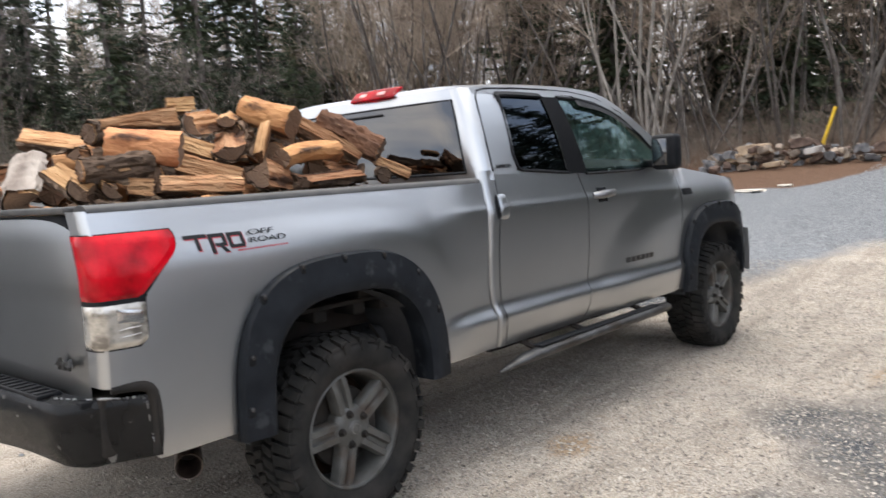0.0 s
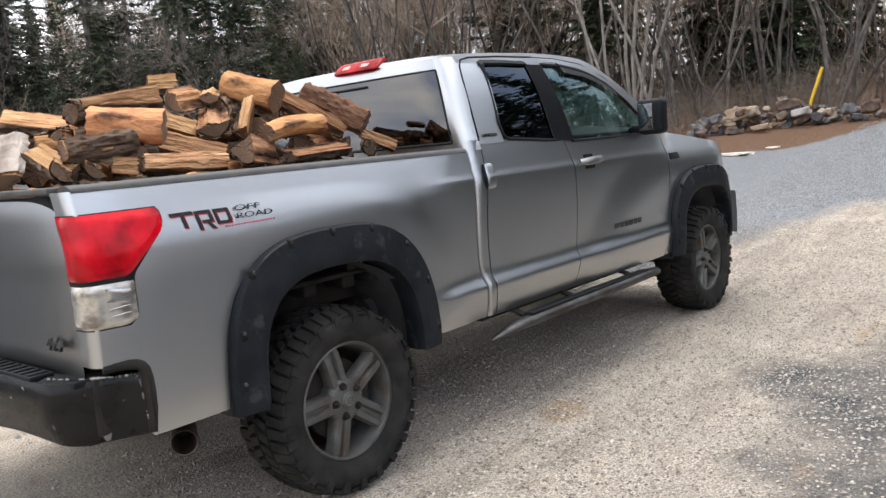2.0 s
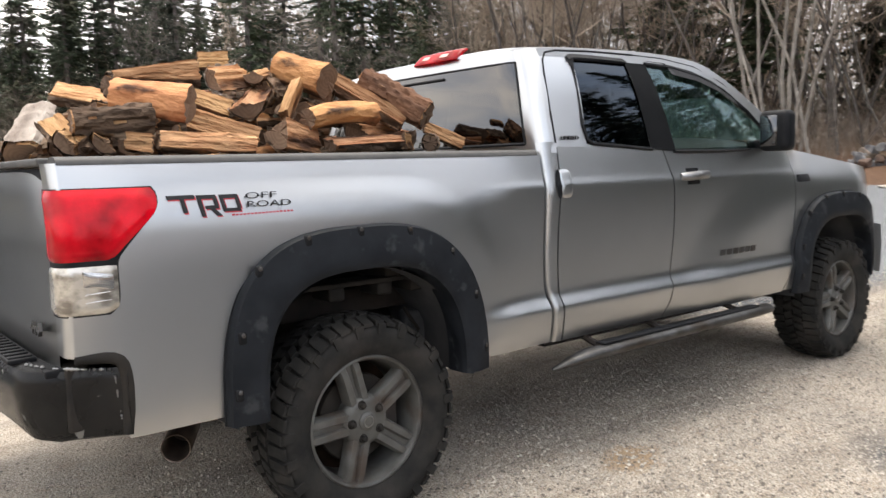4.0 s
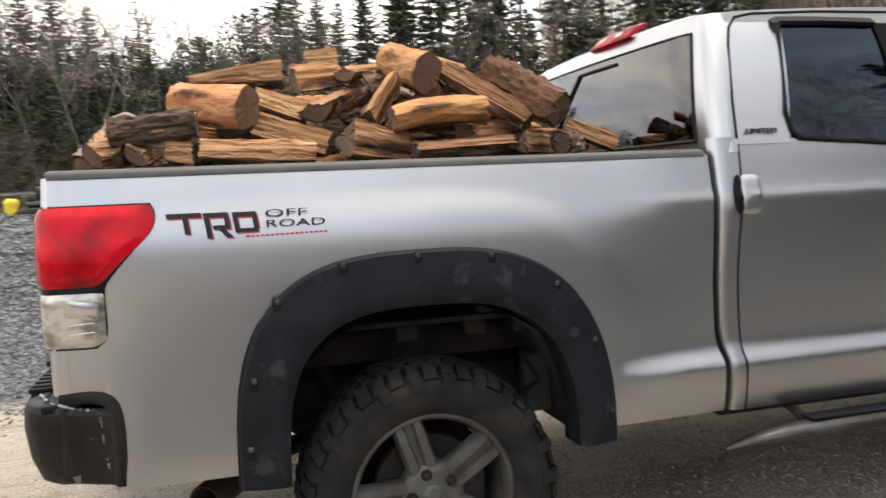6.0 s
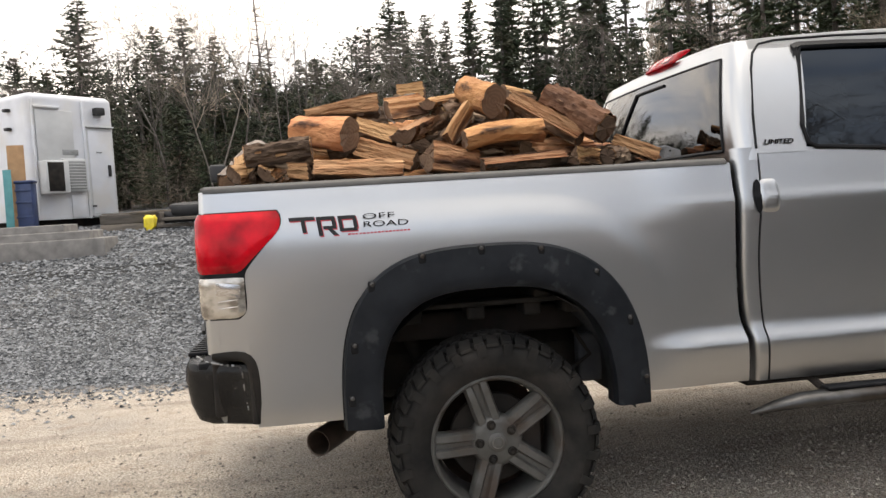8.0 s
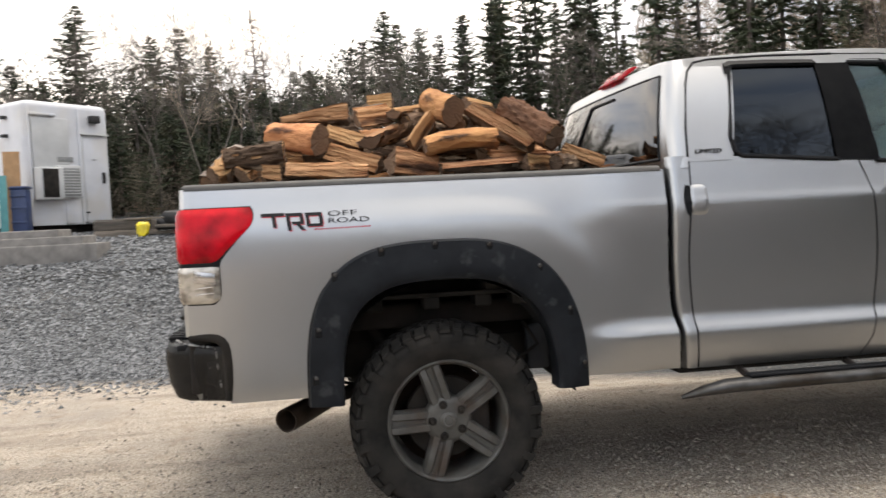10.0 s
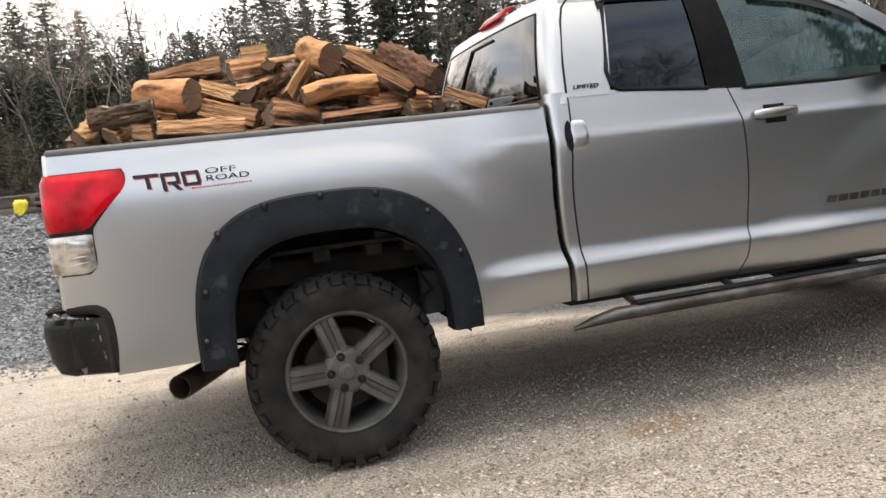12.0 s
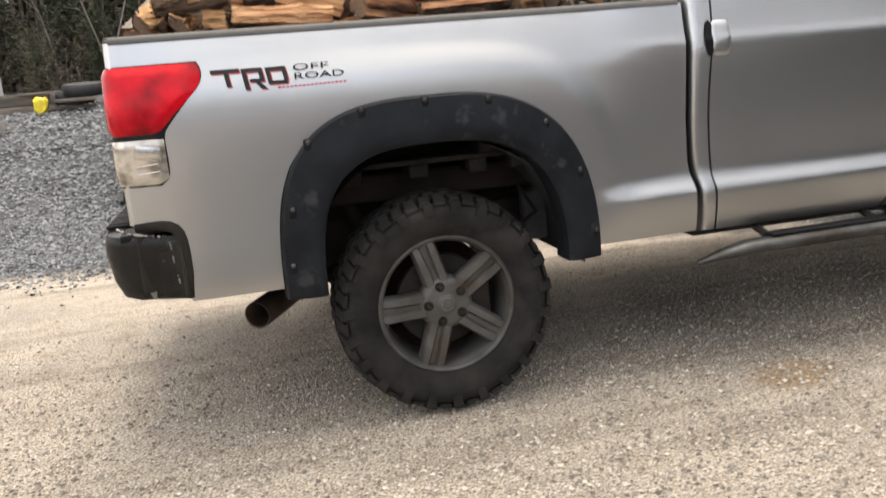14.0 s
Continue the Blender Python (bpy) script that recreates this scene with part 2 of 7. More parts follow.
# ---- mesh helpers ----
def part(name, bm, material, parent=None, label="", smooth=True, kind="", crease=48):
    """Links a bmesh as one mesh object under a thing or a part."""
    me = bpy.data.meshes.new(name)
    bm.normal_update()
    for e in bm.edges:
        if len(e.link_faces) == 2 and e.calc_face_angle(0.0) > radians(crease):
            e.smooth = False
    bm.to_mesh(me)
    bm.free()
    for m in (material if isinstance(material, (list, tuple)) else [material]):
        me.materials.append(m)
    for p in me.polygons:
        p.use_smooth = smooth
    ob = new(name, me)
    if parent is not None:
        ob.parent = parent
    return tagged(ob, label=label, kind=kind)


def thing(name, label, category, group="", at=(0, 0, 0), rz=0.0):
    ob = new(name)
    ob.empty_display_size = 0.1
    ob.matrix_world = pose(*at, 0, 0, rz)
    return tagged(ob, label=label, category=category, group=group)


def add_box(bm, x0, x1, y0, y1, z0, z1, bevel=0.0, m=None, seg=2, idx=0):
    r = bmesh.ops.create_cube(bm, size=1.0)
    vs = r["verts"]
    for v in vs:
        v.co = Vector(((x0 + x1) / 2 + v.co.x * (x1 - x0), (y0 + y1) / 2 + v.co.y * (y1 - y0), (z0 + z1) / 2 + v.co.z * (z1 - z0)))
    if bevel:
        es = {e for v in vs for e in v.link_edges}
        r2 = bmesh.ops.bevel(bm, geom=list(es), offset=bevel, segments=seg, affect='EDGES', profile=0.5)
        vs = list({v for f in r2["faces"] for v in f.verts} | {v for v in vs if v.is_valid})
    if m is not None:
        for v in vs:
            v.co = m @ v.co
    if idx:
        for f in {f for v in vs for f in v.link_faces}:
            f.material_index = idx
    return vs


def box(x0, x1, y0, y1, z0, z1, bevel=0.0, m=None, seg=2):
    bm = bmesh.new()
    add_box(bm, x0, x1, y0, y1, z0, z1, bevel, m, seg)
    return bm


def add_tube(bm, pts, radii, n=8, cap=True, squash=1.0, idx=0):
    """A tapered tube along points; squash flattens it in its own second direction."""
    pts = [Vector(p) for p in pts]
    if not isinstance(radii, (list, tuple)):
        radii = [radii] * len(pts)
    rings, up = [], None
    for i, p in enumerate(pts):
        d = (pts[min(i + 1, len(pts) - 1)] - pts[max(i - 1, 0)]).normalized()
        if up is None:
            up = d.orthogonal().normalized() if abs(d.z) > 0.9 else d.cross(Vector((0, 0, 1))).normalized()
        a = (up - d * up.dot(d)).normalized()
        b = d.cross(a)
        up = a
        rings.append([bm.verts.new(p + (a * math.cos(6.28318 * k / n) + b * math.sin(6.28318 * k / n) * squash) * radii[i]) for k in range(n)])
    for r0, r1 in zip(rings, rings[1:]):
        for k in range(n):
            f = bm.faces.new((r0[k], r0[(k + 1) % n], r1[(k + 1) % n], r1[k]))
            f.material_index = idx
    if cap:
        for r, flip in ((rings[0], True), (rings[-1], False)):
            f = bm.faces.new(r[::-1] if flip else r)
            f.material_index = idx
    return rings


def tube(pts, radii, n=8, cap=True, squash=1.0):
    bm = bmesh.new()
    add_tube(bm, pts, radii, n, cap, squash)
    return bm


def add_grid(bm, fn, nu, nv, flip=False, idx=0):
    """A sheet of nu x nv cells from fn(u, v)."""
    vs = [[bm.verts.new(fn(i / nu, j / nv)) for j in range(nv + 1)] for i in range(nu + 1)]
    for i in range(nu):
        for j in range(nv):
            q = (vs[i][j], vs[i + 1][j], vs[i + 1][j + 1], vs[i][j + 1])
            try:
                f = bm.faces.new(q[::-1] if flip else q)
                f.material_index = idx
            except ValueError:
                pass
    return vs


def sheet(fn, nu, nv, flip=False, thick=0.0):
    bm = bmesh.new()
    add_grid(bm, fn, nu, nv, flip)
    if thick:
        bmesh.ops.solidify(bm, geom=bm.faces[:], thickness=thick)
    return bm


def add_lathe(bm, prof, n, axis_y=True, centre=(0, 0, 0), closed=False):
    """Turns (radius, along) pairs round the y axis."""
    c = Vector(centre)
    rings = []
    for k in range(n):
        a = 2 * math.pi * k / n
        rings.append([bm.verts.new(c + Vector((r * math.cos(a), y, r * math.sin(a)))) for r, y in prof])
    m = len(prof)
    for k in range(n):
        r0, r1 = rings[k], rings[(k + 1) % n]
        for i in range(m if closed else m - 1):
            bm.faces.new((r0[i], r1[i], r1[(i + 1) % m], r0[(i + 1) % m]))
    bmesh.ops.recalc_face_normals(bm, faces=bm.faces[:])


def lerp(a, b, t):
    return a + (b - a) * t


def smooth01(a, b, x):
    t = min(1, max(0, (x - a) / (b - a)))
    return t * t * (3 - 2 * t)


def curve_at(pts, x):
    """Catmull-Rom through (x, y) pairs."""
    if x <= pts[0][0]:
        return pts[0][1]
    if x >= pts[-1][0]:
        return pts[-1][1]
    for i in range(len(pts) - 1):
        x0, x1 = pts[i][0], pts[i + 1][0]
        if x0 <= x <= x1:
            y0, y1 = pts[i][1], pts[i + 1][1]
            m0 = (y1 - pts[i - 1][1]) / (x1 - pts[i - 1][0]) if i else (y1 - y0) / (x1 - x0)
            m1 = (pts[i + 2][1] - y0) / (pts[i + 2][0] - x0) if i + 2 < len(pts) else (y1 - y0) / (x1 - x0)
            t, h = (x - x0) / (x1 - x0), x1 - x0
            return (2 * t ** 3 - 3 * t * t + 1) * y0 + (t ** 3 - 2 * t * t + t) * h * m0 + (-2 * t ** 3 + 3 * t * t) * y1 + (t ** 3 - t * t) * h * m1


# ---- ground ----
def ground_z(x, y):
    hx = 0.115 * (math.sqrt(max(0, x - 5.0) ** 2 + 1.5) - 1.22) if x > 5 else 0.0
    hy = 0.092 * (math.sqrt(max(0, y - 6.0) ** 2 + 4.0) - 2.0) + 0.43 * smooth01(7.5, 15.5, y) if y > 6 else 0.0
    return min(2.6, math.hypot(hx, hy)) + 0.02 * noise.noise(Vector((x * 0.35, y * 0.35, 3.1))) * smooth01(2.5, 5, math.hypot(max(0, abs(x - 1.8) - 2.4), abs(y)))


def ground_mat():
    """Tan crushed stone where cars drive, blue-grey gravel beyond, brown leaf litter on the verge and under the trees."""
    m = bpy.data.materials.new("gravel_ground")
    m.use_nodes = True
    n, l = m.node_tree.nodes, m.node_tree.links
    b = n["Principled BSDF"]
    tc = n.new("ShaderNodeTexCoord")

    along = n.new("ShaderNodeMapping")
    along.inputs["Scale"].default_value = (0.22, 1.5, 1.0)
    along.inputs["Rotation"].default_value = (0, 0, radians(6))
    l.new(tc.outputs["Object"], along.inputs["Vector"])

    def tex(scale, detail=6.0, rough=0.6, streak=False):
        t = n.new("ShaderNodeTexNoise")
        t.inputs["Scale"].default_value, t.inputs["Detail"].default_value, t.inputs["Roughness"].default_value = scale, detail, rough
        l.new(along.outputs["Vector"] if streak else tc.outputs["Object"], t.inputs["Vector"])
        return t.outputs["Fac"]

    def ramp(fac, *stops):
        r = n.new("ShaderNodeValToRGB")
        while len(r.color_ramp.elements) < len(stops):
            r.color_ramp.elements.new(0.5)
        for e, (p, c) in zip(r.color_ramp.elements, stops):
            e.position, e.color = p, (*c, 1)
        l.new(fac, r.inputs["Fac"])
        return r.outputs["Color"]

    def mix(fac, a, c, mode='MIX'):
        x = n.new("ShaderNodeMix")
        x.data_type, x.blend_type = 'RGBA', mode
        if isinstance(fac, float):
            x.inputs[0].default_value = fac
        else:
            l.new(fac, x.inputs[0])
        l.new(a, x.inputs[6])
        l.new(c, x.inputs[7])
        return x.outputs[2]

    def attr(name):
        a = n.new("ShaderNodeAttribute")
        a.attribute_name = name
        return a.outputs["Fac"]

    def soft(mask, width=0.35):
        """A mask whose edge is broken up by noise."""
        s = n.new("ShaderNodeMath")
        s.operation = 'ADD'
        l.new(mask, s.inputs[0])
        d = n.new("ShaderNodeMath")
        d.operation = 'MULTIPLY_ADD'
        l.new(tex(1.6, 8.0, 0.7), d.inputs[0])
        d.inputs[1].default_value, d.inputs[2].default_value = width * 2, -width
        l.new(d.outputs[0], s.inputs[1])
        return ramp(s.outputs[0], (0.36, (0, 0, 0)), (0.64, (1, 1, 1)))

    fine = tex(95.0, 4.0, 0.75)
    tan = ramp(fine, (0.36, (0.12, 0.096, 0.074)), (0.48, (0.44, 0.385, 0.315)), (0.62, (0.78, 0.71, 0.615)))
    tan = mix(ramp(tex(1.1, 7.0), (0.48, (0, 0, 0)), (0.70, (0.55, 0.55, 0.55))), tan, ramp(fine, (0.36, (0.09, 0.083, 0.076)), (0.64, (0.42, 0.395, 0.365))))
    tan = mix(ramp(tex(6.5, 6.0, 0.7), (0.50, (0, 0, 0)), (0.68, (0.6, 0.6, 0.6))), tan, ramp(fine, (0.36, (0.11, 0.078, 0.05)), (0.64, (0.50, 0.40, 0.30))))
    # bands left by wheels along the drive
    tan = mix(ramp(tex(1.9, 7.0, 0.65, True), (0.50, (0, 0, 0)), (0.62, (0.7, 0.7, 0.7))), tan, ramp(fine, (0.36, (0.085, 0.070, 0.056)), (0.64, (0.46, 0.40, 0.33))))
    grey = ramp(tex(60.0, 4.0, 0.8), (0.39, (0.018, 0.020, 0.024)), (0.5, (0.062, 0.068, 0.077)), (0.63, (0.28, 0.29, 0.295)))
    grey = mix(ramp(tex(0.9, 6.0), (0.5, (0, 0, 0)), (0.75, (0.5, 0.5, 0.5))), grey, ramp(fine, (0.3, (0.20, 0.175, 0.145)), (0.7, (0.36, 0.33, 0.28))))
    grey = mix(ramp(tex(0.42, 6.0, 0.55), (0.43, (0, 0, 0)), (0.56, (0.75, 0.75, 0.75))), grey, ramp(tex(52.0, 4.0, 0.8), (0.40, (0.018, 0.020, 0.023)), (0.66, (0.17, 0.172, 0.172))))
    litter = ramp(tex(28.0, 6.0, 0.8), (0.34, (0.050, 0.028, 0.018)), (0.52, (0.15, 0.088, 0.055)), (0.7, (0.31, 0.205, 0.13)))
    grey = mix(soft(attr("track_and_dark_verge"), 0.25), grey, ramp(tex(48.0, 4.0, 0.8), (0.40, (0.010, 0.011, 0.012)), (0.66, (0.085, 0.085, 0.083))))
    grey = mix(attr("dry_road"), grey, ramp(tex(55.0, 4.0, 0.8), (0.38, (0.075, 0.082, 0.090)), (0.5, (0.20, 0.212, 0.225)), (0.64, (0.42, 0.43, 0.44))))
    col = mix(soft(attr("grey_gravel")), tan, grey)
    col = mix(soft(attr("rust_spot"), 0.2), col, ramp(fine, (0.32, (0.19, 0.13, 0.08)), (0.68, (0.55, 0.42, 0.28))))
    col = mix(soft(attr("leaf_litter")), col, litter)
    l.new(col, b.inputs["Base Color"])
    b.inputs["Roughness"].default_value = 0.95
    b.inputs["Specular IOR Level"].default_value = 0.25
    bp = n.new("ShaderNodeBump")
    bp.inputs["Strength"].default_value, bp.inputs["Distance"].default_value = 1.0, 0.018
    l.new(fine, bp.inputs["Height"])
    l.new(bp.outputs["Normal"], b.inputs["Normal"])
    return m


def grey_mask(x, y):
    # the unseen left part stays tan to brighten what the tailgate reflects
    a = smooth01(0.9, 3.0, y + 0.35 * x) * smooth01(-1.6, -0.2, x + 0.8 + 0.41 * (y + 4))
    b_ = smooth01(7.8, 9.0, x + 0.10 * (y + 1) + 0.7 * noise.noise(Vector((x * 0.5, y * 0.5, 2.0)))) * (1 - 0.85 * smooth01(0.2, 1.4, y - 0.16 * (x - 9)))
    # mostly out of view: greyed to darken what the doors reflect, tan for the bed
    c = 0.55 * smooth01(-2.2, -4.2, y + 0.25 * (x - 3)) * smooth01(1.0, 3.0, x)
    d = smooth01(-3.4, 0.9, x + 1.6 * noise.noise(Vector((x * 0.45, y * 0.45, 6.0)))) * smooth01(-2.1, -3.3, y + 0.12 * (x - 1.5) + 0.5 * noise.noise(Vector((x * 0.9, y * 0.9, 5.0))))
    d = max(d, 0.62 * smooth01(-1.60, -2.5, y + 0.7 * noise.noise(Vector((x * 1.1, y * 1.6, 8.0)))) * smooth01(0.0, 1.2, x + 0.6 * noise.noise(Vector((x * 1.3, y * 1.3, 3.0)))))
    return max(a, b_, c, d)


def track_mask(x, y):
    """An old wheel track across the yard, dark and damp, and unseen ground by the drive, darkened to dim the doors'
    reflections.
    """
    verge = 0.62 * smooth01(-3.0, -5.2, y + 1.2 * noise.noise(Vector((x * 0.5, y * 0.5, 4.0)))) * smooth01(-1.0, 3.5, x + 2.2 * noise.noise(Vector((x * 0.4, y * 0.4, 11.0)))) * smooth01(14, 10, x)
    return verge + math.exp(-((y - 11.0 - 0.05 * (x + 3) - 0.35 * noise.noise(Vector((x * 0.5, 0, 7)))) / 0.42) ** 2) * smooth01(1.5, -0.5, x)


def litter_mask(x, y):
    a = smooth01(-0.3, 0.5, y - 1.14 + 0.41 * (x - 12.5)) * smooth01(12.3, 13.7, x)
    b_ = smooth01(22, 25, y)
    c = smooth01(-12, -15, y) + smooth01(-22, -26, x)
    d = smooth01(23, 26, x)
    return min(1, max(a, b_, c, d) + smooth01(9.5, 11.5, x) * smooth01(4, 6, y))


def axis(lo, hi, near_lo, near_hi, fine, grow=1.25):
    v = list(np.arange(near_lo, near_hi, fine))
    s, x = fine, v[-1]
    while x < hi:
        s *= grow
        x += s
        v.append(min(x, hi))
    s, x = fine, v[0]
    while x > lo:
        s *= grow
        x -= s
        v.insert(0, max(x, lo))
    return v


GX, GY = axis(-900, 900, -6, 22, 0.25), axis(-900, 900, -8, 24, 0.25)
gv = [(x, y, ground_z(x, y)) for x in GX for y in GY]
ny = len(GY)
gf = [(i * ny + j, (i + 1) * ny + j, (i + 1) * ny + j + 1, i * ny + j + 1) for i in range(len(GX) - 1) for j in range(ny - 1)]
g_me = bpy.data.meshes.new("ground")
g_me.from_pydata(gv, [], gf)
for nm, fn in (("grey_gravel", grey_mask), ("track_and_dark_verge", track_mask), ("dry_road", lambda x, y: smooth01(5.5, 7.5, x) * smooth01(5, 3, y) * smooth01(-4, -3, y)), ("leaf_litter", litter_mask), ("rust_spot", lambda x, y: max(math.exp(-((x - 1.25) / 0.26) ** 2 - ((y + 1.27) / 0.15) ** 2), 0.75 * math.exp(-((x - 2.0) / 0.5) ** 2 - ((y + 2.35) / 0.12) ** 2), 0.7 * math.exp(-((x - 1.0) / 0.25) ** 2 - ((y + 2.55) / 0.10) ** 2), 0.7 * math.exp(-((x - 3.3) / 0.5) ** 2 - ((y + 2.2) / 0.12) ** 2)))):
    at_ = g_me.attributes.new(nm, 'FLOAT', 'POINT')
    at_.data.foreach_set("value", [float(fn(x, y)) for x, y, z in gv])
g_me.materials.append(ground_mat())
g_me.polygons.foreach_set("use_smooth", [True] * len(g_me.polygons))
ground = tagged(new("ground", g_me), "tan and blue-grey gravel yard with leaf litter at its edges", "ground", kind="structure")

# ---- the pickup truck ----
TRUCK = thing("pickup_truck", "silver pickup truck with black fender flares, bed heaped with firewood", "truck")
TRUCK.matrix_world = Matrix.Translation((0, -1, 0)) @ Matrix.Rotation(radians(-1.2), 4, 'Z') @ Matrix.Translation((0, 1, 0))
PROF = [(0.48, 0.940), (0.53, 0.962), (0.60, 0.978), (0.672, 0.990), (0.690, 0.989), (0.735, 0.966), (0.78, 0.963), (0.95, 0.974), (1.12, 0.985), (1.228, 0.989), (1.242, 0.986), (1.254, 0.981), (1.30, 0.971), (1.36, 0.960), (1.42, 0.948)]
PLAIN = [(0.48, 0.950), (0.53, 0.960), (0.60, 0.966), (0.80, 0.970), (0.95, 0.974), (1.12, 0.981), (1.19, 0.981), (1.24, 0.971), (1.30, 0.953), (1.36, 0.933), (1.42, 0.910)]


def half_width(x, z):
    """Half the body's width: creased doors, plain bed with a bulge over each wheel, drawn in at both ends."""
    k = smooth01(0.55, 0.85, x) * (1 - smooth01(3.0, 3.3, x))
    w = lerp(curve_at(PLAIN, z), curve_at(PROF, z), k)
    for cx in (0.03, 3.70):
        if cx > 1:
            d = (abs(x - cx) / (1.7 if x < cx else 0.90)) ** 2.6 + (max(0, z - 0.35) / 0.93) ** 2.6
            w += 0.024 * (1 - smooth01(0.50, 1.12, d))
        else:
            d = (abs(x - cx) / (1.8 if x < cx else 0.90)) ** 2.6 + (max(0, z - 0.35) / 0.93) ** 2.6
            w += 0.014 * (1 - smooth01(0.40, 1.15, d))
            d = (abs(x - cx) / (1.9 if x < cx else 0.72)) ** 3 + (max(0, z - 0.35) / 0.945) ** 3
            w += 0.010 * smooth01(0.72, 1.20, z) * (1 - smooth01(0.76, 1.05, d)) * lerp(0.30, 1, smooth01(-0.7, 0.1, x))
    w -= 0.6 * max(0, z - 1.1) ** 2 * smooth01(3.0, 3.35, x)
    if x < -0.75:
        w -= 0.42 * (x + 0.75) ** 2
    if x > 3.9:
        w -= 0.55 * (x - 3.9) ** 2
    return w


def on_side(x, z, out=0.0, s=-1):
    return Vector((x, s * (half_width(x, z) + out), z))


def arch(x, cx, a, b, base, e=2.5):
    d = abs(x - cx) / a
    return base + b * (1 - d ** e) ** (1 / e) if d < 1 else 0.0


def panel(name, x0, x1, zlo, zhi, parent, s, nu, nv=64, label=""):
    """A body panel between two edge curves x0(z), x1(z) and two height curves zlo(x), zhi(x), with a turned-in edge."""
    def fn(u, v):
        xm = lerp(x0(1.0), x1(1.0), u)
        z = lerp(zlo(xm), zhi(xm), v)
        x = lerp(x0(z), x1(z), u)
        z = lerp(zlo(x), zhi(x), v)
        return on_side(x, z, 0, s)
    bm = bmesh.new()
    vs = add_grid(bm, fn, nu, nv, flip=(s > 0))
    rim = [vs[i][0] for i in range(nu)] + [vs[nu][j] for j in range(nv)] + [vs[i][nv] for i in range(nu, 0, -1)] + [vs[0][j] for j in range(nv, 0, -1)]
    inner = [bm.verts.new(v.co + Vector((0, -s * 0.022, 0))) for v in rim]
    for i in range(len(rim)):
        j = (i + 1) % len(rim)
        f = (rim[i], inner[i], inner[j], rim[j])
        bm.faces.new(f[::-1] if s > 0 else f)
    return part(name, bm, M_PAINT, parent, label)


ZR = 1.372
gap_bed = lambda z: 0.970 + 0.03 * smooth01(1.0, 0.5, z) + 0.012 * smooth01(0.8, 0.7, z)
gap_cab = lambda z: gap_bed(z) + 0.022
gap_d1 = lambda z: 1.064 + 0.030 * smooth01(1.0, 0.5, z) + 0.024 * smooth01(1.0, 1.40, z)
gap_d2 = lambda z: 1.875 - 0.025 * smooth01(1.22, 1.42, z) + 0.055 * math.sin(math.pi * min(1, max(0, (z - 0.50) / 0.95))) - 0.045 * smooth01(0.62, 0.50, z)
gap_f = lambda z: 3.115 - 0.05 * smooth01(0.9, 0.5, z) - 0.07 * smooth01(0.65, 0.5, z)
belt = lambda x: 1.425 - 0.045 * smooth01(1.1, 1.8, x)
sill = lambda x: 0.525
